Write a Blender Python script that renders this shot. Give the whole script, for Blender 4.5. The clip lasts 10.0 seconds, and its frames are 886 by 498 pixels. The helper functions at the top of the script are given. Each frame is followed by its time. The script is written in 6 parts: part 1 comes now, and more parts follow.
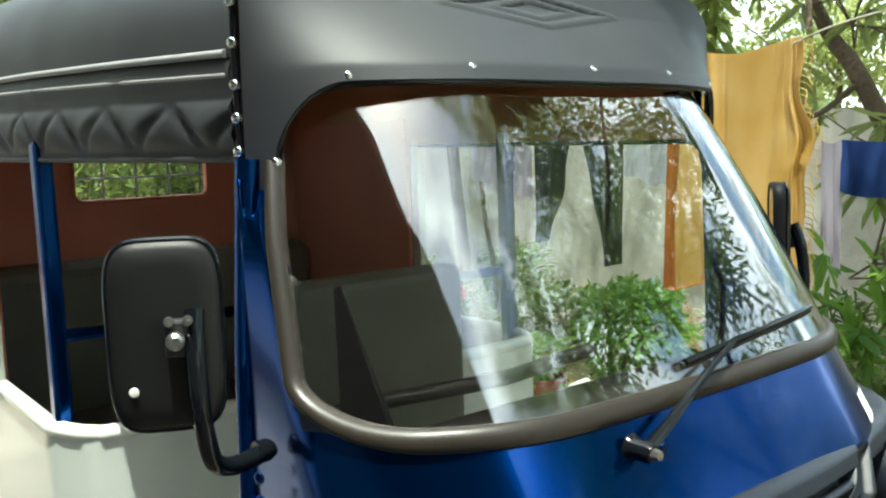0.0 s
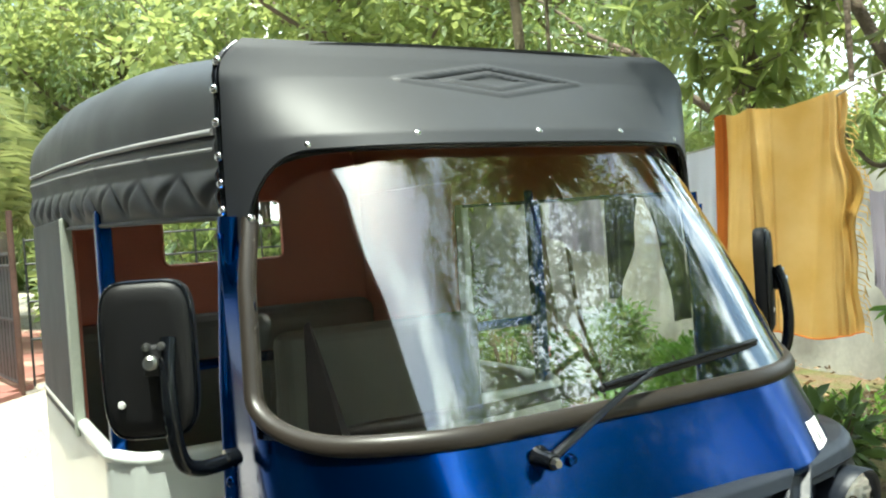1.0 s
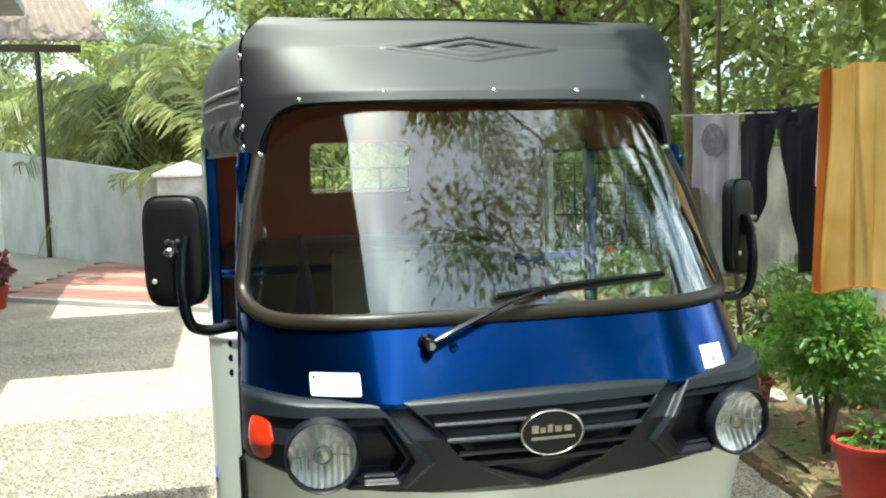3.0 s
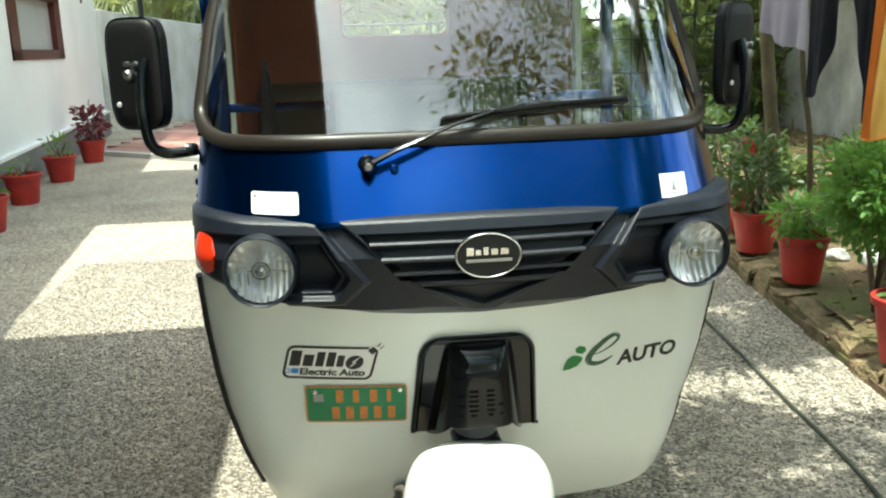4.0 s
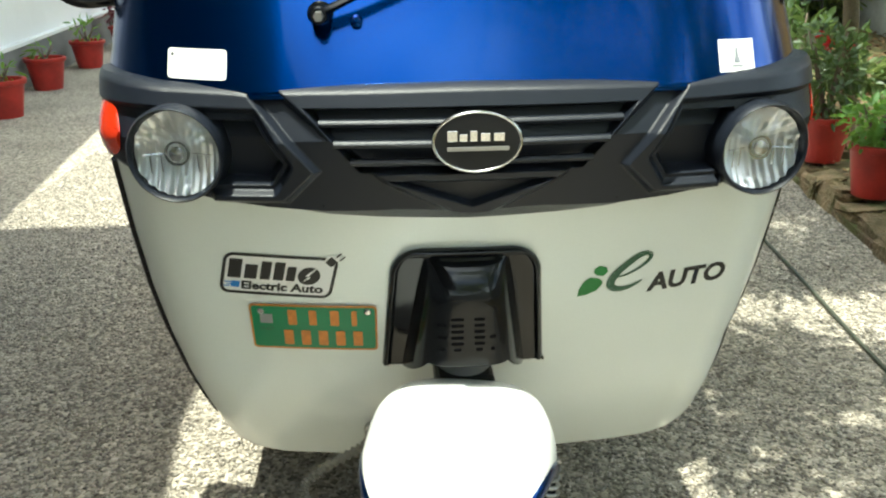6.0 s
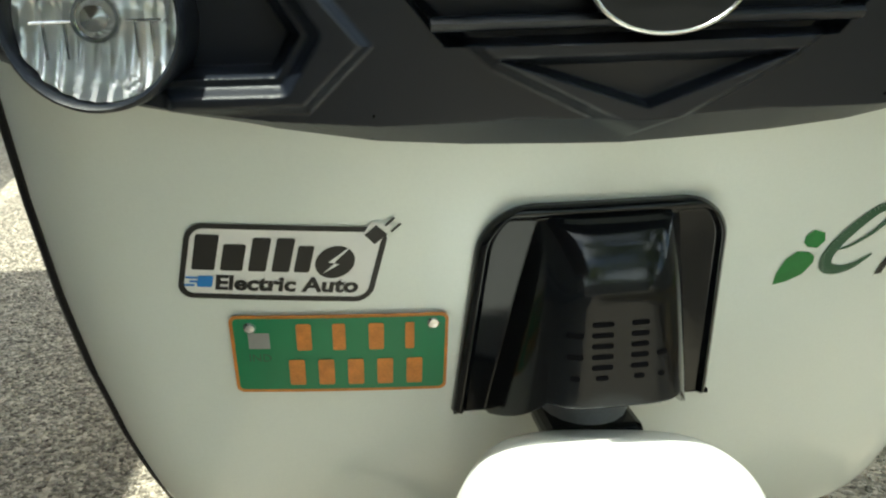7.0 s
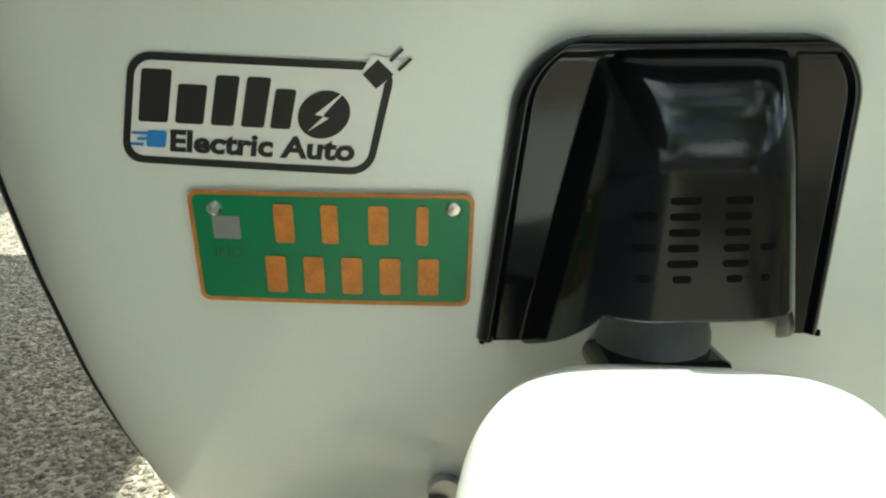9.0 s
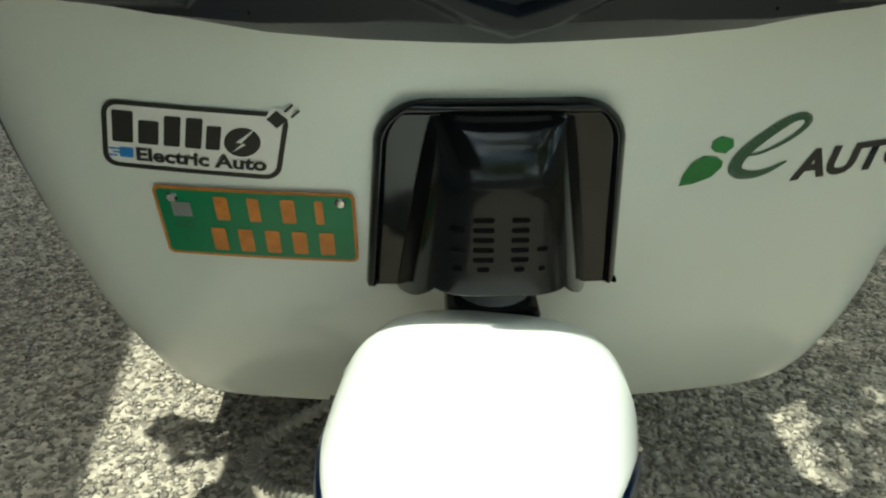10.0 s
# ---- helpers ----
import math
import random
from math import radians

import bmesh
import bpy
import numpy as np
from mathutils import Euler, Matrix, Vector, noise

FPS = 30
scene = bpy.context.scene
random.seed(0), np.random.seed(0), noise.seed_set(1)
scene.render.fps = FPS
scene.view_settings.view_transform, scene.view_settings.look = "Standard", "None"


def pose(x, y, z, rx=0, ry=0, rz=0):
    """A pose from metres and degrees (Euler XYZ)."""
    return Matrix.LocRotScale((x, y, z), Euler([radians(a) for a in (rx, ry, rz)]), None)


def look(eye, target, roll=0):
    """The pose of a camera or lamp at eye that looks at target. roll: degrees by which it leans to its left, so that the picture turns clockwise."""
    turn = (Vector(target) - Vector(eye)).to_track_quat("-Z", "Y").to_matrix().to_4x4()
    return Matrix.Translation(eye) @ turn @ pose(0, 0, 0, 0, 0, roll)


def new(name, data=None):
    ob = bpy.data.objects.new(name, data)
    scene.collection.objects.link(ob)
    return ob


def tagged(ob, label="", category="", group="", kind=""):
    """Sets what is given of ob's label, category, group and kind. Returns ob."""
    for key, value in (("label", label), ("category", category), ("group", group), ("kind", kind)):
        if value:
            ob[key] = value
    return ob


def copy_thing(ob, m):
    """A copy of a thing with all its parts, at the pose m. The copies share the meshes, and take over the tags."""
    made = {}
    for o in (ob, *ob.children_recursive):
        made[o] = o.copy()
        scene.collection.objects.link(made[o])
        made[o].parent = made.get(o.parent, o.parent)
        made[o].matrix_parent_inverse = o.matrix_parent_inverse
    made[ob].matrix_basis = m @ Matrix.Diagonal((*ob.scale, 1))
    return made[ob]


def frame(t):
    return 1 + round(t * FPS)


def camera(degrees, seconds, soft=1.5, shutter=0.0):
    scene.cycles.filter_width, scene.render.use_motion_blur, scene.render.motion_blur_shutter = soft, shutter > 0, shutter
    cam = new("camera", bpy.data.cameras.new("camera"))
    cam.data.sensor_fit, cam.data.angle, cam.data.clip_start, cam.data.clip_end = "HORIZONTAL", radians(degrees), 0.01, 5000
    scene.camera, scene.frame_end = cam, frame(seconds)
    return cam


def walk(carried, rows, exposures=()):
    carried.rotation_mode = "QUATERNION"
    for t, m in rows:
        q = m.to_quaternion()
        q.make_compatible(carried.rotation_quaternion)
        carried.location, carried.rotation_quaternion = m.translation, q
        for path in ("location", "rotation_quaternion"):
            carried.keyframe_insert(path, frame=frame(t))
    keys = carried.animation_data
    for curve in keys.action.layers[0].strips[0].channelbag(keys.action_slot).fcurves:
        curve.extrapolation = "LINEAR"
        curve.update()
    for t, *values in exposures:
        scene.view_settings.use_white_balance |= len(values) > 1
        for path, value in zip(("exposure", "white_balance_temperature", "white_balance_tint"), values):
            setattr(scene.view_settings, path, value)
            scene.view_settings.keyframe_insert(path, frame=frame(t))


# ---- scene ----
cam = camera(53.4, 10.0, soft=2.1)
PATH = [
    (0, (-1.007, -0.57, 1.452), (0.218, 0.996, 1.233), -2.1),
    (0.5, (-0.923, -0.665, 1.442), (0.196, 0.99, 1.337), -3.0),
    (1, (-0.895, -0.88, 1.416), (0.098, 0.855, 1.363), -3.8),
    (1.5, (-0.86, -1.055, 1.431), (-0.059, 0.773, 1.29), -4.2),
    (2, (-0.696, -1.212, 1.419), (-0.049, 0.678, 1.319), -3.0),
    (3.3, (-0.469, -1.481, 1.362), (-0.064, 0.464, 1.136), -1.2),
    (3.5, (-0.397, -1.497, 1.343), (-0.049, 0.449, 1.046), -0.9),
    (4, (-0.252, -1.482, 1.295), (-0.025, 0.453, 0.843), -1.8),
    (4.5, (-0.176, -1.442, 1.256), (0.01, 0.465, 0.682), -2.4),
    (5, (-0.15, -1.299, 1.21), (0.035, 0.592, 0.587), -2.5),
    (5.5, (-0.104, -1.217, 1.241), (0.023, 0.673, 0.599), -1.4),
    (5.7, (-0.081, -1.202, 1.222), (0.006, 0.68, 0.549), -0.8),
    (6.8, (-0.238, -0.697, 0.991), (-0.005, 1.208, 0.428), -1.4),
    (7, (-0.239, -0.604, 0.916), (0.001, 1.307, 0.377), -1.7),
    (7.5, (-0.226, -0.463, 0.763), (-0.003, 1.481, 0.35), -0.4),
    (8, (-0.205, -0.421, 0.709), (-0.03, 1.548, 0.399), 0.4),
    (8.5, (-0.205, -0.422, 0.71), (-0.075, 1.549, 0.397), -0.1),
    (9, (-0.192, -0.442, 0.746), (-0.095, 1.501, 0.282), -0.4),
    (9.5, (-0.146, -0.518, 0.871), (-0.077, 1.345, 0.146), -0.5),
    (10, (-0.072, -0.633, 0.977), (-0.031, 1.154, 0.079), -0.2),
]
walk(cam, [(t, look(eye, target, roll)) for t, eye, target, roll in PATH], [(0.0, 1.6, 6270, -6), (1.0, 1.68, 6270, -6), (2.0, 1.60, 6270, -6), (3.5, 1.34, 6260, -7), (4.0, 1.33, 6280, -6), (5.0, 1.40, 6310, -6), (6.0, 1.4, 6320, -5), (7.0, 1.28, 6330, -5), (7.5, 1.26, 6270, -7), (8.5, 1.34, 6250, -8), (9.0, 1.34, 6250, -8), (9.5, 1.12, 6270, -8), (10.0, 0.68, 6240, -10)])

# ---- light ----
SUN_WAY = Vector((0.115, 0.155, -1.0)).normalized()
world = bpy.data.worlds.new("sky")
scene.world = world
world.use_nodes = True
wn = world.node_tree.nodes
sky = wn.new("ShaderNodeTexSky")
sky.sky_type = "NISHITA"
sky.sun_disc = False
sky.sun_elevation = math.asin(-SUN_WAY.z)
sky.sun_rotation = math.atan2(-SUN_WAY.x, -SUN_WAY.y)
sky.air_density, sky.dust_density, sky.ozone_density = 1.2, 4.0, 1.0
wn["Background"].inputs["Strength"].default_value = 0.15
# broken white cloud over the blue
wtc, wno, wrp, wmx = (wn.new(k) for k in ("ShaderNodeTexCoord", "ShaderNodeTexNoise", "ShaderNodeMapRange", "ShaderNodeMix"))
wno.inputs["Scale"].default_value, wno.inputs["Detail"].default_value = 4.2, 8
wrp.inputs["From Min"].default_value, wrp.inputs["From Max"].default_value, wrp.inputs["To Max"].default_value = 0.46, 0.59, 0.9
wmx.data_type = "RGBA"
wmx.inputs["B"].default_value = (11.5, 11.7, 12.2, 1)
for a_, b_ in ((wtc.outputs["Generated"], wno.inputs["Vector"]), (wno.outputs["Fac"], wrp.inputs["Value"]), (wrp.outputs["Result"], wmx.inputs["Factor"]), (sky.outputs[0], wmx.inputs["A"]), (wmx.outputs["Result"], wn["Background"].inputs["Color"])):
    world.node_tree.links.new(a_, b_)
sun_data = bpy.data.lights.new("sun", "SUN")
sun_data.energy, sun_data.angle, sun_data.color = 3.6, radians(0.55), (1.0, 0.95, 0.86)
sun = new("sun", sun_data)
sun.matrix_world = Matrix.Translation((0, 0, 30)) @ SUN_WAY.to_track_quat("-Z", "Y").to_matrix().to_4x4()


# ---- materials ----
def mat(name, base, rough=0.6, metal=0.0, vary=0.15, scale=8.0, fine=90.0, bump=0.1, coat=0.0, dist=0.004, second=None, spec=0.5, island=0.0, random_ob=0.0, rvary=0.1):
    """A surface with two scales of variation in colour and roughness, and fine relief."""
    m = bpy.data.materials.new(name)
    m.use_nodes = True
    nt = m.node_tree
    n, link = nt.nodes, nt.links.new
    p = n["Principled BSDF"]
    tc = n.new("ShaderNodeTexCoord")
    big = n.new("ShaderNodeTexNoise")
    big.inputs["Scale"].default_value, big.inputs["Detail"].default_value = scale, 5
    small = n.new("ShaderNodeTexNoise")
    small.inputs["Scale"].default_value, small.inputs["Detail"].default_value = fine, 3
    link(tc.outputs["Object"], big.inputs["Vector"])
    link(tc.outputs["Object"], small.inputs["Vector"])
    mix = n.new("ShaderNodeMix")
    mix.data_type = "RGBA"
    b2 = second or tuple(c * (1 - vary) for c in base)
    mix.inputs["A"].default_value, mix.inputs["B"].default_value = (*base, 1), (*b2, 1)
    ramp = n.new("ShaderNodeMapRange")
    ramp.inputs["From Min"].default_value, ramp.inputs["From Max"].default_value = 0.35, 0.65
    link(big.outputs["Fac"], ramp.inputs["Value"])
    link(ramp.outputs["Result"], mix.inputs["Factor"])
    col = mix.outputs["Result"]
    hsv = n.new("ShaderNodeHueSaturation")
    mr = n.new("ShaderNodeMapRange")
    mr.inputs["To Min"].default_value, mr.inputs["To Max"].default_value = 1 - vary, 1 + vary
    link(small.outputs["Fac"], mr.inputs["Value"])
    link(mr.outputs["Result"], hsv.inputs["Value"])
    link(col, hsv.inputs["Color"])
    col = hsv.outputs["Color"]
    if island or random_ob:
        hs2 = n.new("ShaderNodeHueSaturation")
        if island:
            g = n.new("ShaderNodeNewGeometry").outputs["Random Per Island"]
        else:
            g = n.new("ShaderNodeObjectInfo").outputs["Random"]
        amount = island or random_ob
        mv = n.new("ShaderNodeMapRange")
        mv.inputs["To Min"].default_value, mv.inputs["To Max"].default_value = 1 - amount, 1 + amount
        link(g, mv.inputs["Value"])
        link(mv.outputs["Result"], hs2.inputs["Value"])
        link(col, hs2.inputs["Color"])
        col = hs2.outputs["Color"]
    link(col, p.inputs["Base Color"])
    rr = n.new("ShaderNodeMapRange")
    rr.inputs["To Min"].default_value, rr.inputs["To Max"].default_value = max(0.02, rough - rvary * rough), min(1, rough + rvary * rough)
    link(big.outputs["Fac"], rr.inputs["Value"])
    link(rr.outputs["Result"], p.inputs["Roughness"])
    p.inputs["Metallic"].default_value = metal
    p.inputs["Specular IOR Level"].default_value = spec
    p.inputs["Coat Weight"].default_value = coat
    p.inputs["Coat Roughness"].default_value = 0.05
    if bump:
        bp = n.new("ShaderNodeBump")
        bp.inputs["Strength"].default_value, bp.inputs["Distance"].default_value = bump, dist
        link(small.outputs["Fac"], bp.inputs["Height"])
        link(bp.outputs["Normal"], p.inputs["Normal"])
    return m


def leaf_mat(name, base, second, through_col, glow=0.35):
    """Leaves that let some light through, each a little different."""
    m = bpy.data.materials.new(name)
    m.use_nodes = True
    n, link = m.node_tree.nodes, m.node_tree.links.new
    p = n["Principled BSDF"]
    g = n.new("ShaderNodeNewGeometry")
    mix = n.new("ShaderNodeMix")
    mix.data_type = "RGBA"
    mix.inputs["A"].default_value, mix.inputs["B"].default_value = (*base, 1), (*second, 1)
    link(g.outputs["Random Per Island"], mix.inputs["Factor"])
    link(mix.outputs["Result"], p.inputs["Base Color"])
    p.inputs["Roughness"].default_value = 0.45
    tr = n.new("ShaderNodeBsdfTranslucent")
    tr.inputs["Color"].default_value = (*through_col, 1)
    ms = n.new("ShaderNodeMixShader")
    ms.inputs[0].default_value = glow
    link(p.outputs[0], ms.inputs[1])
    link(tr.outputs[0], ms.inputs[2])
    link(ms.outputs[0], n["Material Output"].inputs["Surface"])
    return m


def cloth_mat(name, base, second, glow=0.4, scale=6.0):
    m = mat(name, base, 0.9, vary=0.08, scale=scale, fine=420, bump=0.3, dist=0.002, second=second, spec=0.1)
    n, link = m.node_tree.nodes, m.node_tree.links.new
    tr = n.new("ShaderNodeBsdfTranslucent")
    tr.inputs["Color"].default_value = (*base, 1)
    ms = n.new("ShaderNodeMixShader")
    ms.inputs[0].default_value = glow
    link(n["Principled BSDF"].outputs[0], ms.inputs[1])
    link(tr.outputs[0], ms.inputs[2])
    link(ms.outputs[0], n["Material Output"].inputs["Surface"])
    return m


def glass_mat(name, tint=(1, 1, 1), rough=0.0, ior=1.5):
    m = bpy.data.materials.new(name)
    m.use_nodes = True
    p = m.node_tree.nodes["Principled BSDF"]
    p.inputs["Base Color"].default_value = (*tint, 1)
    p.inputs["Transmission Weight"].default_value = 1.0
    p.inputs["Roughness"].default_value = rough
    p.inputs["IOR"].default_value = ior
    return m


M_BLUE = mat("blue_metallic_paint", (0.0002, 0.038, 0.200), 0.19, 0.97, vary=0.06, scale=3, fine=900, bump=0.0, coat=0.22, rvary=0.15, spec=0.3)
M_WHITE = mat("white_body_paint", (0.735, 0.78, 0.745), 0.35, vary=0.03, scale=4, fine=300, bump=0.01, coat=0.6)
M_GUARD = mat("white_mudguard_paint", (0.80, 0.81, 0.78), 0.35, vary=0.02, scale=4, fine=300, bump=0.01, coat=0.6)
M_VINYL = mat("black_canopy_vinyl", (0.020, 0.022, 0.027), 0.50, vary=0.15, scale=5, fine=700, bump=0.2, dist=0.0012, rvary=0.2, spec=0.5)
M_PIPING = mat("grey_vinyl_piping", (0.30, 0.30, 0.31), 0.4, vary=0.15, fine=300, bump=0.1)
M_PLASTIC = mat("textured_black_plastic", (0.0105, 0.0135, 0.021), 0.38, vary=0.1, scale=6, fine=1100, bump=0.3, dist=0.001, spec=0.34)
M_MATTBLACK = mat("matt_black_plastic", (0.011, 0.011, 0.012), 0.48, vary=0.15, scale=6, fine=900, bump=0.2, dist=0.001, spec=0.3)
M_GLOSS = mat("glossy_black_plastic", (0.005, 0.006, 0.008), 0.10, vary=0.1, scale=5, fine=500, bump=0.02, rvary=0.5, spec=0.32)
# black for dark parts, and for the shade painted in the vent slots
M_DARK = mat("deep_black_and_slot_shade", (0.004, 0.004, 0.005), 0.9, vary=0.1, bump=0.1, spec=0.05)
M_RUBBER = mat("brown_black_rubber", (0.023, 0.0185, 0.015), 0.36, vary=0.2, scale=12, fine=300, bump=0.05, rvary=0.3, spec=0.28)
M_TYRE = mat("tyre_rubber", (0.02, 0.02, 0.02), 0.75, vary=0.25, fine=150, bump=0.3)
M_CHROME = mat("chrome", (0.75, 0.75, 0.75), 0.15, 1.0, vary=0.03, fine=200, bump=0.02)
M_STEEL = mat("dull_steel", (0.45, 0.45, 0.44), 0.35, 1.0, vary=0.15, fine=200, bump=0.1)
M_REFLECT = mat("lamp_reflector", (0.95, 0.95, 0.94), 0.32, 1.0, vary=0.03, scale=40, fine=90, bump=0.03)
M_GLASS = glass_mat("window_glass", (0.86, 0.89, 0.88), 0.0, 1.8)
M_LENS = bpy.data.materials.new("lamp_glass")
M_LENS.use_nodes = True
ln = M_LENS.node_tree.nodes
lens_clear, lens_gloss, lens_mix = (ln.new(k) for k in ("ShaderNodeBsdfTransparent", "ShaderNodeBsdfGlossy", "ShaderNodeMixShader"))
lens_mix.inputs[0].default_value = 0.07
lens_clear.inputs["Color"].default_value = (0.93, 0.94, 0.95, 1)
lens_gloss.inputs["Roughness"].default_value = 0.04
for a_, b_ in ((lens_clear.outputs[0], lens_mix.inputs[1]), (lens_gloss.outputs[0], lens_mix.inputs[2]), (lens_mix.outputs[0], ln["Material Output"].inputs["Surface"])):
    M_LENS.node_tree.links.new(a_, b_)
M_CONDUIT = mat("dusty_ribbed_conduit", (0.23, 0.215, 0.18), 0.35, vary=0.25, fine=200, bump=0.1)
M_AMBER = mat("amber_lens", (0.55, 0.028, 0.006), 0.15, vary=0.1, fine=250, bump=0.3, coat=0.8)
M_STICK = mat("white_sticker", (0.80, 0.80, 0.79), 0.45, vary=0.03, bump=0.02)
M_INK = mat("black_ink", (0.012, 0.012, 0.012), 0.5, vary=0.05, bump=0)
M_BLUEINK = mat("blue_ink", (0.03, 0.22, 0.62), 0.5, vary=0.05, bump=0)
M_GREENINK = mat("leaf_green_ink", (0.02, 0.20, 0.04), 0.5, vary=0.25, scale=20, bump=0)
M_DEEPGREEN = mat("deep_green_ink", (0.035, 0.10, 0.055), 0.5, vary=0.1, bump=0)
M_PLATE = mat("green_plate_sheeting", (0.0, 0.19, 0.075), 0.35, vary=0.08, scale=20, fine=600, bump=0.05)
M_PLATEINK = mat("orange_hot_stamp", (0.62, 0.22, 0.03), 0.4, vary=0.25, scale=60, fine=400, bump=0.1)
M_HOLO = mat("grey_hologram", (0.30, 0.31, 0.32), 0.3, 0.4, vary=0.1, bump=0)
M_MAROON = mat("maroon_vinyl", (0.60, 0.20, 0.13), 0.5, vary=0.15, scale=4, fine=300, bump=0.15)
M_LINING = mat("orange_brown_lining", (0.50, 0.20, 0.075), 0.6, vary=0.15, scale=4, fine=200, bump=0.1)
M_SEAT = mat("dark_seat_vinyl", (0.125, 0.135, 0.11), 0.5, vary=0.2, scale=6, fine=300, bump=0.2)
M_PALE = mat("pale_grey_metal", (0.46, 0.50, 0.42), 0.5, vary=0.1, bump=0.05)
M_WALL = mat("white_wall_paint", (0.86, 0.87, 0.88), 0.85, vary=0.04, scale=1.2, fine=40, bump=0.15, dist=0.004, second=(0.80, 0.81, 0.82))
M_PLINTH = mat("grey_cement_plinth", (0.20, 0.20, 0.20), 0.85, vary=0.15, scale=3, fine=50, bump=0.25)
M_CONC = mat("weathered_grey_concrete", (0.50, 0.50, 0.49), 0.9, vary=0.12, scale=1.4, fine=30, bump=0.3, dist=0.006, second=(0.37, 0.37, 0.35))
M_WASH = mat("streaked_whitewash", (0.66, 0.66, 0.65), 0.9, vary=0.2, scale=3.5, fine=30, bump=0.3, second=(0.38, 0.38, 0.37))
M_STAIN = mat("stained_boundary_concrete", (0.60, 0.58, 0.52), 0.9, vary=0.15, scale=1.8, fine=25, bump=0.3, dist=0.006, second=(0.33, 0.31, 0.27))
M_RED = mat("red_oxide_floor", (0.29, 0.125, 0.10), 0.6, vary=0.2, scale=3, fine=40, bump=0.1)
M_REDPALE = mat("worn_red_oxide_band", (0.44, 0.25, 0.20), 0.65, vary=0.2, scale=3, fine=40, bump=0.1)
M_WOOD = mat("dark_red_window_wood", (0.10, 0.018, 0.014), 0.4, vary=0.2, scale=6, fine=80, bump=0.1)
M_PANE = mat("frosted_window_pane", (0.46, 0.47, 0.47), 0.3, vary=0.08, scale=2, bump=0.02)
M_POT = mat("red_painted_pot", (0.42, 0.025, 0.018), 0.45, vary=0.15, scale=9, fine=60, bump=0.1, second=(0.30, 0.02, 0.015))
M_SOIL = mat("brown_garden_soil", (0.14, 0.090, 0.052), 0.95, vary=0.35, scale=5, fine=45, bump=0.8, dist=0.03, second=(0.10, 0.105, 0.030))
M_KERB = mat("mossy_kerb_block", (0.27, 0.19, 0.105), 0.95, vary=0.35, scale=9, fine=60, bump=0.9, dist=0.025, second=(0.10, 0.095, 0.030), random_ob=0.3)
M_BARK = mat("bark", (0.16, 0.12, 0.085), 0.9, vary=0.3, scale=4, fine=40, bump=0.8, dist=0.02)
M_STEM = mat("olive_brown_stem", (0.125, 0.098, 0.052), 0.85, vary=0.3, scale=6, fine=60, bump=0.6, dist=0.012)
M_STONE = mat("pale_field_stone", (0.52, 0.51, 0.48), 0.85, vary=0.2, scale=9, fine=70, bump=0.4, dist=0.006)
M_PALMBARK = mat("palm_bark", (0.22, 0.19, 0.155), 0.9, vary=0.3, scale=4, fine=20, bump=0.8, dist=0.02)
M_IRON = mat("black_painted_iron", (0.02, 0.02, 0.022), 0.5, vary=0.2, fine=60, bump=0.1)
M_RUST = mat("rusty_brown_pole", (0.10, 0.05, 0.035), 0.7, vary=0.3, fine=60, bump=0.2)
M_HOSE = mat("dark_green_hose", (0.065, 0.07, 0.048), 0.55, vary=0.2, fine=80, bump=0.1)
M_ROOFTILE = mat("brown_roof_sheet", (0.20, 0.15, 0.12), 0.8, vary=0.2, scale=3, fine=30, bump=0.2)
M_PEBBLE = mat("grey_gravel_stone", (0.43, 0.385, 0.325), 0.85, vary=0.25, scale=30, fine=300, bump=0.3, island=0.52)
M_LITTER = mat("dry_leaf_litter", (0.22, 0.13, 0.06), 0.85, vary=0.2, island=0.5)
M_LEAF = leaf_mat("broad_leaf", (0.095, 0.145, 0.042), (0.21, 0.26, 0.09), (0.46, 0.51, 0.17), 0.45)
M_LEAF2 = leaf_mat("dark_leaf", (0.05, 0.095, 0.032), (0.12, 0.165, 0.06), (0.31, 0.38, 0.12), 0.4)
M_LEAF3 = leaf_mat("yellow_green_leaf", (0.14, 0.21, 0.045), (0.25, 0.30, 0.095), (0.46, 0.52, 0.16), 0.42)
M_PALM = leaf_mat("palm_leaflet", (0.115, 0.165, 0.048), (0.29, 0.31, 0.14), (0.48, 0.51, 0.19), 0.42)
M_SHRUB = leaf_mat("shrub_leaf", (0.055, 0.16, 0.03), (0.14, 0.28, 0.06), (0.34, 0.54, 0.09), 0.4)
# dark green, with the shade over the garden bed put into the colour
M_BEDLEAF = leaf_mat("deep_green_shaded_leaf", (0.030, 0.066, 0.018), (0.070, 0.110, 0.030), (0.17, 0.25, 0.06), 0.30)
M_MAROONLEAF = leaf_mat("maroon_leaf", (0.10, 0.018, 0.03), (0.17, 0.04, 0.06), (0.3, 0.05, 0.06), 0.25)
M_FLOWER = leaf_mat("red_petal", (0.55, 0.012, 0.02), (0.65, 0.03, 0.04), (0.7, 0.02, 0.03), 0.25)
M_YELLOW = cloth_mat("saffron_cotton", (0.74, 0.53, 0.215), (0.60, 0.385, 0.105), 0.42)
M_BORDER = cloth_mat("orange_red_cotton", (0.52, 0.175, 0.035), (0.40, 0.115, 0.02), 0.35)
M_GREYCLOTH = cloth_mat("grey_jersey", (0.44, 0.40, 0.46), (0.36, 0.33, 0.38), 0.25)
M_PRINT = cloth_mat("dark_print", (0.13, 0.12, 0.14), (0.2, 0.19, 0.2), 0.1, 40)
M_BLACKCLOTH = cloth_mat("black_cotton", (0.018, 0.018, 0.022), (0.028, 0.028, 0.034), 0.08)
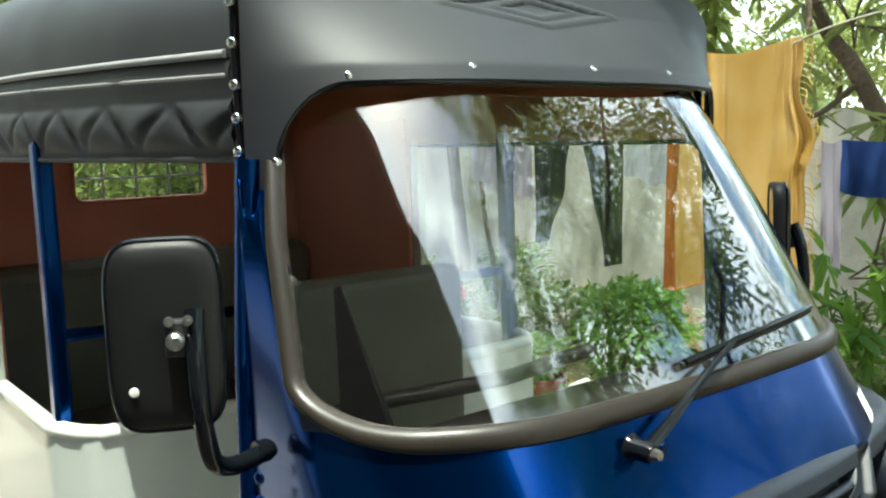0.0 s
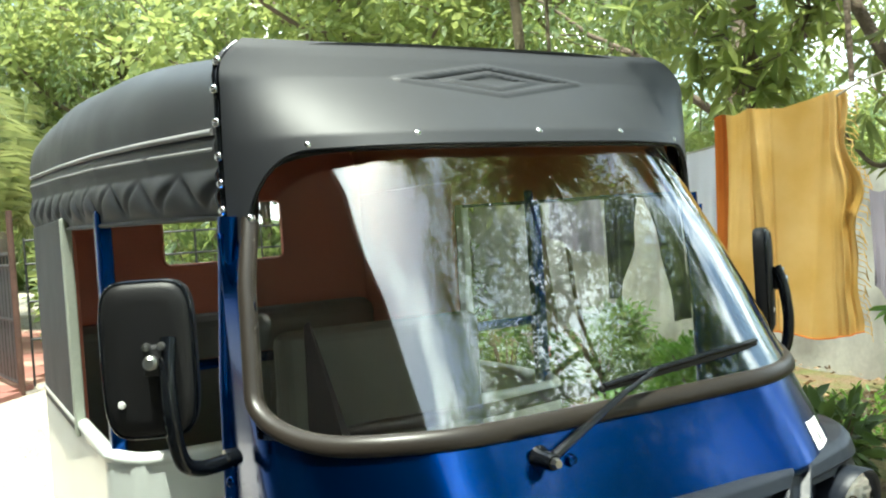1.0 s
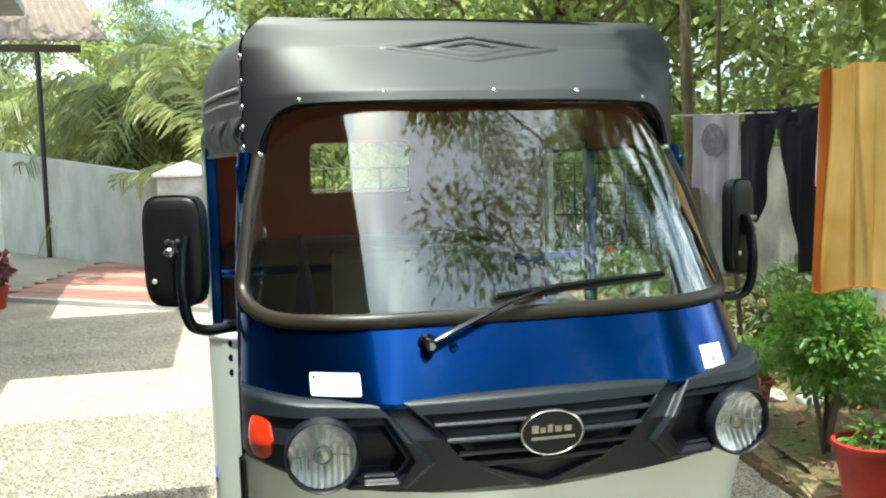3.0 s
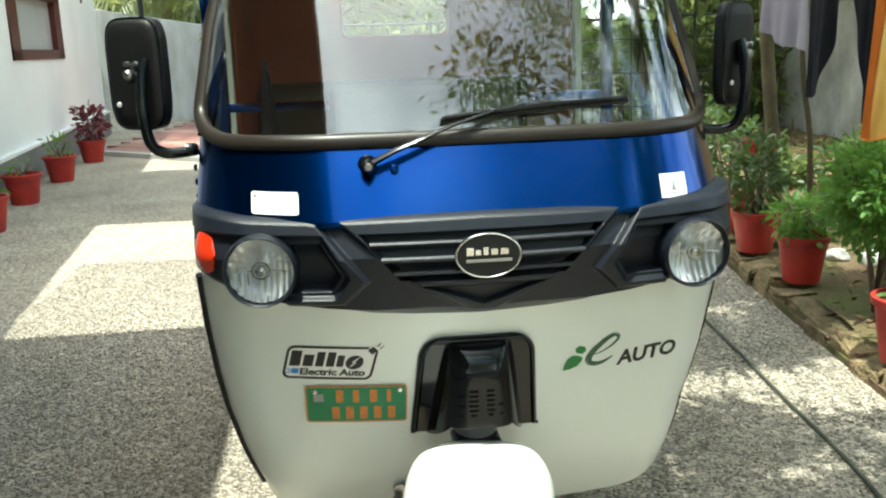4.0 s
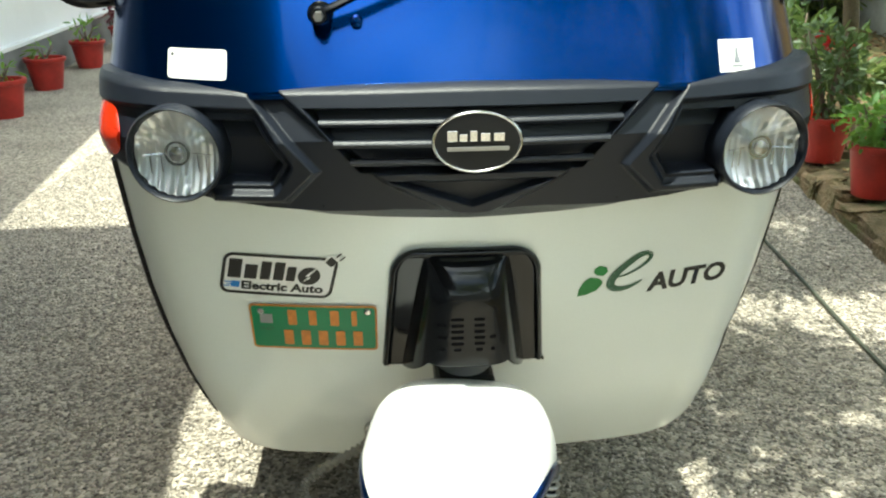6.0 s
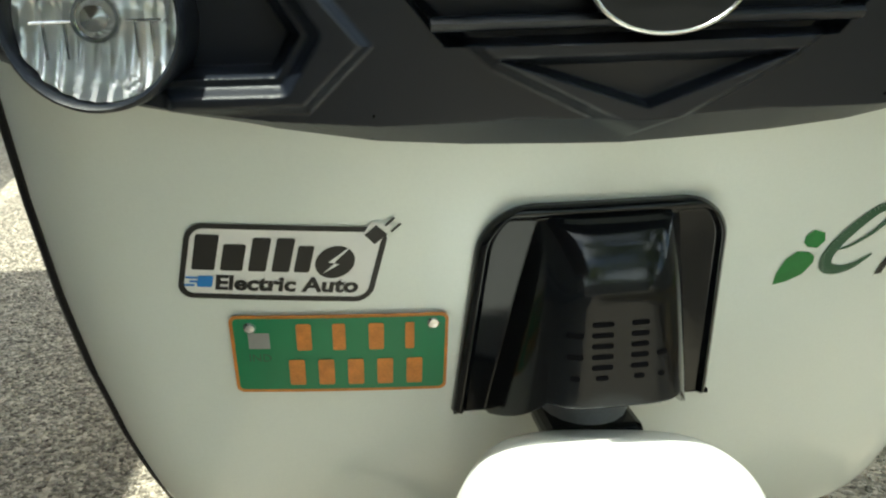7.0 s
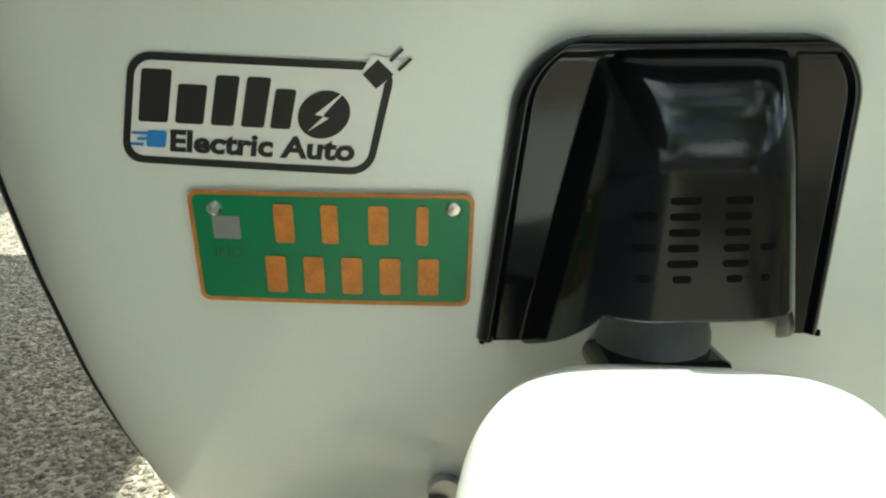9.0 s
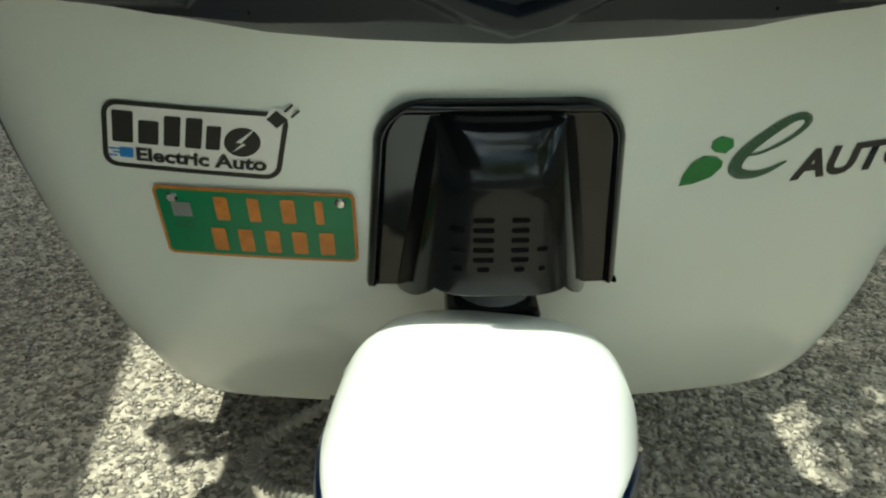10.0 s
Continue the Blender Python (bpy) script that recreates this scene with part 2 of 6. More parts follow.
M_NAVY = cloth_mat("navy_cotton", (0.02, 0.045, 0.15), (0.03, 0.06, 0.2), 0.15)
M_WHITECLOTH = cloth_mat("white_cotton", (0.84, 0.84, 0.87), (0.80, 0.80, 0.84), 0.5)
M_ROPE = mat("clothes_rope", (0.45, 0.42, 0.34), 0.8, vary=0.2, bump=0.2)

# gravel ground: grey chips with paler dust between them, at several sizes
M_GROUND = bpy.data.materials.new("crushed_stone_ground")
M_GROUND.use_nodes = True
gn, glink = M_GROUND.node_tree.nodes, M_GROUND.node_tree.links.new
gtc = gn.new("ShaderNodeTexCoord")
vor = gn.new("ShaderNodeTexVoronoi")
vor.inputs["Scale"].default_value = 92
vor2 = gn.new("ShaderNodeTexVoronoi")
vor2.inputs["Scale"].default_value = 55
gno = gn.new("ShaderNodeTexNoise")
gno.inputs["Scale"].default_value, gno.inputs["Detail"].default_value = 1.3, 6
for node in (vor, vor2, gno):
    glink(gtc.outputs["Object"], node.inputs["Vector"])
gr = gn.new("ShaderNodeValToRGB")
gr.color_ramp.elements[0].color, gr.color_ramp.elements[1].color = (0.12, 0.106, 0.088, 1), (0.585, 0.525, 0.44, 1)
gsep = gn.new("ShaderNodeSeparateColor")
glink(vor.outputs["Color"], gsep.inputs["Color"])
glink(gsep.outputs["Red"], gr.inputs["Fac"])
gmx = gn.new("ShaderNodeMix")
gmx.data_type, gmx.blend_type = "RGBA", "MULTIPLY"
gmx.inputs["Factor"].default_value = 0.6
gr2 = gn.new("ShaderNodeValToRGB")
gr2.color_ramp.elements[0].position, gr2.color_ramp.elements[1].position = 0.3, 0.7
gr2.color_ramp.elements[0].color, gr2.color_ramp.elements[1].color = (0.62, 0.60, 0.55, 1), (1.25, 1.22, 1.15, 1)
glink(gno.outputs["Fac"], gr2.inputs["Fac"])
glink(gr.outputs["Color"], gmx.inputs["A"])
glink(gr2.outputs["Color"], gmx.inputs["B"])
glink(gmx.outputs["Result"], gn["Principled BSDF"].inputs["Base Color"])
gn["Principled BSDF"].inputs["Roughness"].default_value = 0.9
gadd = gn.new("ShaderNodeMath")
gadd.operation = "ADD"
glink(vor.outputs["Distance"], gadd.inputs[0])
glink(vor2.outputs["Distance"], gadd.inputs[1])
gb = gn.new("ShaderNodeBump")
gb.inputs["Strength"].default_value, gb.inputs["Distance"].default_value = 0.6, 0.006
gb.invert = True
glink(gadd.outputs[0], gb.inputs["Height"])
glink(gb.outputs["Normal"], gn["Principled BSDF"].inputs["Normal"])


# ---- mesh helpers ----
def mesh_ob(name, verts, faces, material, parent=None, label="", smooth=False, sharp=None):
    me = bpy.data.meshes.new(name)
    me.from_pydata([tuple(v) for v in verts], [], [tuple(f) for f in faces])
    me.materials.append(material)
    bm = bmesh.new()
    bm.from_mesh(me)
    bmesh.ops.recalc_face_normals(bm, faces=bm.faces)
    if smooth:
        for f in bm.faces:
            f.smooth = True
        if sharp:
            for e in bm.edges:
                if len(e.link_faces) == 2 and e.calc_face_angle(0) > radians(sharp):
                    e.smooth = False
    bm.to_mesh(me)
    bm.free()
    ob = new(name, me)
    if parent:
        ob.parent = parent
    if label:
        ob["label"] = label
    return ob


def part(name, bm, material, parent, label="", smooth=False):
    me = bpy.data.meshes.new(name)
    bmesh.ops.recalc_face_normals(bm, faces=bm.faces)
    if smooth:
        for f in bm.faces:
            f.smooth = True
        for e in bm.edges:
            if len(e.link_faces) == 2 and e.calc_face_angle(0) > radians(40):
                e.smooth = False
    bm.to_mesh(me)
    bm.free()
    me.materials.append(material)
    ob = new(name, me)
    if parent:
        ob.parent = parent
    if label:
        ob["label"] = label
    return ob


def raw_mesh(name, verts, faces, material, parent=None, label="", smooth=False):
    """A big mesh straight from arrays, faces all of one size."""
    me = bpy.data.meshes.new(name)
    v, f = np.asarray(verts, np.float32), np.asarray(faces, np.int32)
    k = f.shape[1]
    me.vertices.add(len(v))
    me.vertices.foreach_set("co", v.ravel())
    me.loops.add(f.size)
    me.loops.foreach_set("vertex_index", f.ravel())
    me.polygons.add(len(f))
    me.polygons.foreach_set("loop_start", np.arange(0, f.size, k, dtype=np.int32))
    if smooth:
        me.polygons.foreach_set("use_smooth", np.ones(len(f), bool))
    me.update(calc_edges=True)
    me.materials.append(material)
    ob = new(name, me)
    if parent:
        ob.parent = parent
    if label:
        ob["label"] = label
    return ob


def thing(name, at, label, category, group="", kind=""):
    e = new(name)
    e.location = at
    e.empty_display_size = 0.1
    return tagged(e, label, category, group, kind)


def box_bm(x0, x1, y0, y1, z0, z1, bevel=0.0, segs=2, bm=None):
    bm = bm or bmesh.new()
    r = bmesh.ops.create_cube(bm, size=1.0)
    for v in r["verts"]:
        v.co = Vector(((x0 + x1) / 2 + v.co.x * (x1 - x0), (y0 + y1) / 2 + v.co.y * (y1 - y0), (z0 + z1) / 2 + v.co.z * (z1 - z0)))
    if bevel:
        es = list({e for v in r["verts"] for e in v.link_edges})
        bmesh.ops.bevel(bm, geom=es, offset=bevel, segments=segs, affect="EDGES", profile=0.5)
    return bm


def hexa(name, pts, material, parent=None, label=""):
    """A solid of eight corners: four below, four above, both the same way round."""
    return mesh_ob(name, pts, [(0, 1, 2, 3), (4, 5, 6, 7), (0, 1, 5, 4), (1, 2, 6, 5), (2, 3, 7, 6), (3, 0, 4, 7)], material, parent, label)


def tube_data(points, radius, segs=10, flat=(1.0, 1.0), closed=False, up=(0, 0, 1)):
    """A tube along points; radius one number or one a point; flat scales its section across and along up."""
    pts = [Vector(p) for p in points]
    n = len(pts)
    rad = radius if isinstance(radius, (list, tuple, np.ndarray)) else [radius] * n
    verts, faces = [], []
    u0 = Vector(up)
    for i, p in enumerate(pts):
        a = pts[(i - 1) % n] if closed or i else p
        b = pts[(i + 1) % n] if closed or i < n - 1 else p
        d = (b - a).normalized()
        s = d.cross(u0)
        s = s.normalized() if s.length > 1e-4 else d.orthogonal().normalized()
        w = s.cross(d)
        for k in range(segs):
            t = 2 * math.pi * k / segs
            verts.append(p + float(rad[i]) * (math.cos(t) * flat[0] * s + math.sin(t) * flat[1] * w))
    for i in range(n if closed else n - 1):
        j = (i + 1) % n
        for k in range(segs):
            l = (k + 1) % segs
            faces.append((i * segs + k, i * segs + l, j * segs + l, j * segs + k))
    if not closed:
        faces.append(tuple(range(segs - 1, -1, -1)))
        faces.append(tuple(range((n - 1) * segs, n * segs)))
    return verts, faces


def tube(name, points, radius, material, parent=None, segs=10, label="", **kw):
    v, f = tube_data(points, radius, segs, **kw)
    return mesh_ob(name, v, f, material, parent, label, smooth=True, sharp=50)


def smooth_line(points, steps=8):
    """Catmull-Rom through the points."""
    p = [Vector(q) for q in points]
    p = [2 * p[0] - p[1], *p, 2 * p[-1] - p[-2]]
    out = []
    for i in range(1, len(p) - 2):
        for k in range(steps):
            t = k / steps
            out.append(0.5 * (2 * p[i] + (p[i + 1] - p[i - 1]) * t + (2 * p[i - 1] - 5 * p[i] + 4 * p[i + 1] - p[i + 2]) * t * t + (3 * p[i] - p[i - 1] - 3 * p[i + 1] + p[i + 2]) * t ** 3))
    out.append(p[-2])
    return out


def grid_ob(name, f, nu, nv, material, parent=None, label="", thick=0.0, smooth=True, wrap=False, sharp=None):
    """A sheet f(u, v), u and v from 0 to 1, with a thickness along its own normals."""
    P = np.array([[f(i / nu, j / nv) for j in range(nv + 1)] for i in range(nu + 1)], float)
    verts = P.reshape(-1, 3)
    ids = np.arange((nu + 1) * (nv + 1)).reshape(nu + 1, nv + 1)
    faces = [(ids[i, j], ids[i + 1, j], ids[i + 1, j + 1], ids[i, j + 1]) for i in range(nu) for j in range(nv)]
    if thick:
        du, dv = np.gradient(P, axis=0), np.gradient(P, axis=1)
        nrm = np.cross(du, dv)
        nrm /= np.linalg.norm(nrm, axis=-1, keepdims=True) + 1e-12
        m = len(verts)
        verts = np.concatenate([verts, (P + thick * nrm).reshape(-1, 3)])
        faces += [tuple(m + k for k in reversed(q)) for q in list(faces)]
        rim = [*ids[:, 0], *ids[-1, 1:], *ids[-2::-1, -1], *ids[0, -2:0:-1]]
        for a, b in zip(rim, rim[1:] + rim[:1]):
            faces.append((a, b, m + b, m + a))
    return mesh_ob(name, verts, faces, material, parent, label, smooth=smooth, sharp=sharp or 45)


def lathe(name, profile, material, parent=None, at=(0, 0, 0), segs=24, label="", axis="z"):
    """Turns a profile of (radius, height) round an axis."""
    verts, faces = [], []
    for r, h in profile:
        for k in range(segs):
            t = 2 * math.pi * k / segs
            c, s = r * math.cos(t), r * math.sin(t)
            q = (c, s, h) if axis == "z" else ((c, h, s) if axis == "y" else (h, c, s))
            verts.append((q[0] + at[0], q[1] + at[1], q[2] + at[2]))
    m = len(profile)
    for i in range(m - 1):
        for k in range(segs):
            l = (k + 1) % segs
            faces.append((i * segs + k, i * segs + l, (i + 1) * segs + l, (i + 1) * segs + k))
    if profile[0][0] > 1e-6:
        faces.append(tuple(range(segs)))
    if profile[-1][0] > 1e-6:
        faces.append(tuple(range((m - 1) * segs, m * segs)))
    ob = mesh_ob(name, verts, faces, material, parent, label, smooth=True, sharp=35)
    return ob


def inside(px, pz, poly):
    """Signed distance to a polygon, over arrays: below nought inside."""
    d = np.full(px.shape, 1e9)
    s = np.ones(px.shape)
    n = len(poly)
    for i in range(n):
        ax, az = poly[i]
        bx, bz = poly[i - 1]
        ex, ez = bx - ax, bz - az
        wx, wz = px - ax, pz - az
        t = np.clip((wx * ex + wz * ez) / (ex * ex + ez * ez), 0, 1)
        d = np.minimum(d, (wx - ex * t) ** 2 + (wz - ez * t) ** 2)
        c1, c2, c3 = pz >= az, pz < bz, ex * wz > ez * wx
        flip = (c1 & c2 & c3) | (~c1 & ~c2 & ~c3)
        s = np.where(flip, -s, s)
    return s * np.sqrt(d)


def step(d, height, slope=0.006):
    """A raised (or sunk) plateau inside distance nought, with a bevel."""
    t = np.clip(-d / slope, 0, 1)
    return height * t * t * (3 - 2 * t)

# ---- the auto rickshaw ----
AUTO = thing("auto_rickshaw", (0, 0.9, 0), "blue and white electric auto rickshaw with black vinyl canopy on gravel", "auto rickshaw")
INV = Matrix.Translation((0, -0.9, 0))


def of_auto(ob):
    ob.parent = AUTO
    ob.matrix_parent_inverse = INV
    return ob


def curve(z, table):
    zs, vs = zip(*table)
    return float(np.interp(z, zs, vs))


def plan_pt(u, w, r=0.13, bow=0.26, reach=82):
    """A point of the rounded front in plan: u from -1 to 1, w half the width."""
    s, a = (1 if u >= 0 else -1), abs(u)
    x0 = w - r
    if a <= 0.75:
        x = a / 0.75 * x0
        return s * x, bow * x * x
    t = radians((a - 0.75) / 0.25 * reach)
    k = 2 * bow * x0
    return s * (x0 + r * math.sin(t)), bow * x0 * x0 + k * r * math.sin(t) * 0.6 + r * (1 - math.cos(t))


NOSE_W = [(0.275, 0.418), (0.278, 0.433), (0.285, 0.442), (0.31, 0.450), (0.34, 0.456), (0.38, 0.469), (0.46, 0.492), (0.55, 0.511), (0.64, 0.522), (0.75, 0.528), (0.88, 0.53)]


def nose(u, z, out=0.0):
    x, y = plan_pt(u, curve(z, NOSE_W) + (0.031 * min(1, max(0, (0.50 - z) / 0.18)) if u > 0 else 0.004 * min(1, max(0, (0.50 - z) / 0.18))), 0.115)
    low = max(0.0, 0.45 - z)
    return x, 0.125 + (0.73 - z) * 0.34 + y + 1.1 * low * low - out, z


def nose_y(x, z):
    w = curve(z, NOSE_W)
    x0 = w - 0.115
    if abs(x) <= x0:
        u = 0.75 * x / x0
    else:
        u = math.copysign(0.75 + 0.25 * math.degrees(math.asin(min(1, (abs(x) - x0) / 0.115))) / 82, x)
    return nose(u, z)[1]


COWL_R, COWL_TURN = 0.30, 68
COWL_S = math.sin(radians(COWL_TURN))
COWL_W = [(0.94, 0.528), (1.0, 0.532), (1.14, 0.523), (1.35, 0.502), (1.50, 0.470), (1.6, 0.440)]


def cowl(u, z, out=0.0):
    """The blue front and the windscreen, one leaning curved face."""
    a = abs(u)
    x, y = plan_pt(max(-1, min(1, u)), curve(z, COWL_W) + COWL_R * (1 - COWL_S), COWL_R, 0.08, COWL_TURN)
    y += 0.375 - (1.565 - z) * 0.56
    if a > 1:
        f = (a - 1) / 0.11
        x += (math.copysign(0.518, u) - x) * f
        y += (0.512 - 0.10 * max(0, z - 1.0) - y) * f if z < 1.45 else 0
    return x, y - out, z


def cowl_y(x, z):
    w = curve(z, COWL_W)
    x0 = w - COWL_R * COWL_S
    u = 0.75 * x / x0 if abs(x) <= x0 else math.copysign(0.75 + 0.25 * math.degrees(math.asin(min(1, (abs(x) - x0) / COWL_R))) / COWL_TURN, x)
    return cowl(u, z)[1]


# white nose panel, a thin pressed shell
of_auto(grid_ob("nose_panel", lambda a, b: nose(2 * a - 1, 0.275 + 0.605 * b ** 1.25), 72, 40, M_WHITE, label="glossy white curved front panel", thick=-0.006))
# black rubber beading along both edges of the nose
for s in (-1, 1):
    of_auto(tube("edge_beading", [Vector(nose(s, z)) + Vector((s * 0.003, 0.001, 0)) for z in np.linspace(0.33, 0.87, 24)], 0.0088, M_GLOSS, segs=8, label="black rubber edge beading"))
# dark inner footwell and floor behind the nose
of_auto(part("footwell", box_bm(-0.43, 0.43, 0.42, 0.50, 0.30, 0.95, 0.02), M_DARK, None, "black inner dash wall"))
of_auto(part("floor_pan", box_bm(-0.485, 0.485, 0.56, 1.25, 0.30, 0.34, 0.01), M_SEAT, None, "black floor pan"))

# blue cowl with the windscreen hole
HOLE_Z, HOLE_H, HOLE_A, HOLE_R = 1.342, 0.213, 0.585, 0.062


def hole_wide(z):
    return HOLE_A + 0.014 * min(1, max(0, (1.45 - z) / 0.28))


def hole(u, z):
    HOLE_A = hole_wide(z)
    qx, qz = abs(u * 0.6) - HOLE_A + HOLE_R, abs(z - HOLE_Z) - HOLE_H + HOLE_R
    return math.hypot(max(qx, 0), max(qz, 0)) + min(max(qx, qz), 0) - HOLE_R


NU, NZ = 132, 62
us = np.linspace(-1.11, 1.11, NU + 1)
zs = np.linspace(0.985, 1.555, NZ + 1)
cv, cf = [cowl(u, z) for u in us for z in zs], []
for i in range(NU):
    for j in range(NZ):
        if abs(us[i] + us[i + 1]) > 2.0 and zs[j] > 1.418:
            continue
        if hole((us[i] + us[i + 1]) / 2, (zs[j] + zs[j + 1]) / 2) > -0.002:
            cf.append((i * (NZ + 1) + j, (i + 1) * (NZ + 1) + j, (i + 1) * (NZ + 1) + j + 1, i * (NZ + 1) + j + 1))
cowl_ob = of_auto(mesh_ob("blue_cowl", cv, cf, M_BLUE, None, "glossy metallic blue cowl and pillars", smooth=True))
solid = cowl_ob.modifiers.new("thickness", "SOLIDIFY")
solid.thickness, solid.offset = 0.004, (-1 if sum(p.normal.y for p in cowl_ob.data.polygons) < 0 else 1)

for s in (-1, 1):
    of_auto(tube("door_pillar", [(s * 0.516, 0.492, 0.985), (s * 0.512, 0.489, 1.2), (s * 0.497, 0.486, 1.452)], 0.017, M_BLUE, segs=14, label="glossy blue door pillar"))

# windscreen and its rubber gasket
glass = of_auto(grid_ob("windscreen", lambda a, b: cowl((2 * a - 1) * 0.995, 1.132 + 0.42 * b, -0.003), 60, 16, M_GLASS, label="curved clear windscreen glass", thick=0.005))
glass.visible_shadow = False
loop = []
corners = ((1, -1, -90), (1, 1, 0), (-1, 1, 90), (-1, -1, 180))
for k_, (sx_, sz_, a0) in enumerate(corners):
    for q in range(13):
        t = radians(a0 + 90 * q / 12)
        loop.append((sx_ * (HOLE_A - HOLE_R) + HOLE_R * math.cos(t), HOLE_Z + sz_ * (HOLE_H - HOLE_R) + HOLE_R * math.sin(t)))
    nx_, nz_, na = corners[(k_ + 1) % 4]
    end = (nx_ * (HOLE_A - HOLE_R) + HOLE_R * math.cos(radians(na)), HOLE_Z + nz_ * (HOLE_H - HOLE_R) + HOLE_R * math.sin(radians(na)))
    last, n_ = loop[-1], 12 if k_ % 2 == 0 else 60
    loop += [(last[0] + (end[0] - last[0]) * q / n_, last[1] + (end[1] - last[1]) * q / n_) for q in range(1, n_)]
loop = [Vector(cowl(x / 0.6 * hole_wide(z) / HOLE_A, z, 0.004)) for x, z in loop]
of_auto(tube("windscreen_gasket", loop, 0.0155, M_RUBBER, segs=12, closed=True, up=(0, -1, 0.5), flat=(1.0, 0.62), label="brown-black rubber windscreen gasket"))

# ---- black front bezel with grille ----
BZ_TOP = [(0, 1.003), (0.27, 1.0), (0.286, 0.996), (0.31, 1.0), (0.42, 1.005), (0.50, 1.012), (0.55, 1.013)]
BZ_BOT = [(0, 0.8005), (0.05, 0.802), (0.13, 0.805), (0.20, 0.810), (0.28, 0.823), (0.34, 0.837), (0.42, 0.857), (0.47, 0.876), (0.52, 0.892), (0.55, 0.90)]
nx, nz = 720, 170
sx = np.linspace(-1, 1, nx + 1)
bx = np.array([plan_pt(u, 0.532, 0.13)[0] for u in sx])
by = np.array([plan_pt(u, 0.532, 0.13)[1] for u in sx])
tz = np.linspace(0, 1, nz + 1)
top_z = np.interp(np.abs(bx), *zip(*BZ_TOP))
bot_z = np.interp(np.abs(bx), *zip(*BZ_BOT))
X = np.repeat(bx[:, None], nz + 1, 1)
Z = bot_z[:, None] + (top_z - bot_z)[:, None] * tz[None]
AX = np.abs(X)
CENTRE = [(0.272, 1.02), (0.266, 0.992), (0.118, 0.866), (0.0, 0.806), (-0.118, 0.866), (-0.266, 0.992), (-0.272, 1.02)]
GRILLE = [(0.226, 0.974), (0.152, 0.884), (-0.152, 0.884), (-0.226, 0.974)]
LOWV = [(0.128, 0.877), (0.0, 0.834), (-0.128, 0.877)]
ARM = [(0.60, 1.05), (0.30, 1.05), (0.288, 0.99), (0.202, 0.887), (0.252, 0.838), (0.36, 0.838), (0.36, 0.862), (0.272, 0.862), (0.25, 0.896), (0.292, 0.964), (0.60, 0.972)]
POCKET = [(0.290, 0.958), (0.254, 0.897), (0.274, 0.866), (0.37, 0.866), (0.37, 0.958)]
H = 0.0 * X
H += step(inside(X, Z, CENTRE), 0.014, 0.010)
H += step(inside(X, Z, GRILLE), -0.026, 0.007)
H += step(inside(X, Z, LOWV), -0.016, 0.008)
H += step(inside(AX, Z, ARM), 0.014, 0.010)
H += step(inside(AX, Z, POCKET), -0.034, 0.009)
edge = np.minimum(Z - bot_z[:, None] + 0.012 * (AX < 0.38), top_z[:, None] - Z)
H -= 0.014 * np.clip(1 - edge / 0.012, 0, 1) ** 2
H -= 0.042 * np.clip(1 - (Z - bot_z[:, None]) / (0.026 * np.clip((0.40 - AX) / 0.30, 0.15, 1)), 0, 1) * np.clip((0.40 - AX) / 0.10, 0, 1)
lean = np.where(Z > 0.93, (Z - 0.93) * 0.42, (0.93 - Z) * 0.22)
Y = 0.026 + by[:, None] * 1.0 + lean - H
bverts = np.stack([X, Y, Z], -1).reshape(-1, 3)
ids = np.arange((nx + 1) * (nz + 1)).reshape(nx + 1, nz + 1)
quads = np.stack([ids[:-1, :-1], ids[1:, :-1], ids[1:, 1:], ids[:-1, 1:]], -1).reshape(-1, 4)
# openings for the two headlamps
qc = bverts[quads].mean(1)
quads = quads[np.minimum(np.hypot(qc[:, 0] + 0.398, qc[:, 2] - 0.912), np.hypot(qc[:, 0] - 0.409, qc[:, 2] - 0.899)) > 0.0625]
# a returned rim, top and bottom, back to the body
back = np.concatenate([np.stack([bx, by + 0.17, bot_z + 0.01], -1), np.stack([bx, by + 0.15, top_z - 0.004], -1)])
m0 = len(bverts)
rim_lo = np.stack([ids[:-1, 0], ids[1:, 0], m0 + np.arange(1, nx + 1), m0 + np.arange(nx)], -1)
rim_hi = np.stack([ids[:-1, -1], ids[1:, -1], m0 + nx + 1 + np.arange(1, nx + 1), m0 + nx + 1 + np.arange(nx)], -1)
bezel = of_auto(mesh_ob("front_bezel", np.concatenate([bverts, back]), np.concatenate([quads, rim_lo, rim_hi]).tolist(), M_PLASTIC, None, "moulded matt black plastic front bezel with V-shaped grille", smooth=True, sharp=32))


def bez_y(x, z):
    u_ = float(np.interp(abs(x), bx[nx // 2:], sx[nx // 2:]))
    return 0.026 + plan_pt(u_, 0.532, 0.13)[1] + ((z - 0.93) * 0.42 if z > 0.93 else (0.93 - z) * 0.22)


# three grille slats, each a long rounded bar
for zc, half in ((0.953, 0.203), (0.927, 0.184), (0.901, 0.163)):
    pts = [(x, bez_y(x, zc) - 0.004, zc) for x in np.linspace(-half, half, 25)]
    sl = of_auto(tube("grille_slat", pts, 0.0075, M_PLASTIC, segs=8, flat=(1.0, 0.75)))
# seam line between the two halves of the lower edge
for s in (-1, 1):
    of_auto(tube("bezel_seam", [(s * 0.205, bez_y(0.205, 0.836) - 0.001, 0.836), (s * 0.205, bez_y(0.205, 0.824) + 0.019, 0.824), (s * 0.205, bez_y(0.205, 0.812) + 0.039, 0.8125)], 0.0011, M_DARK, segs=6))

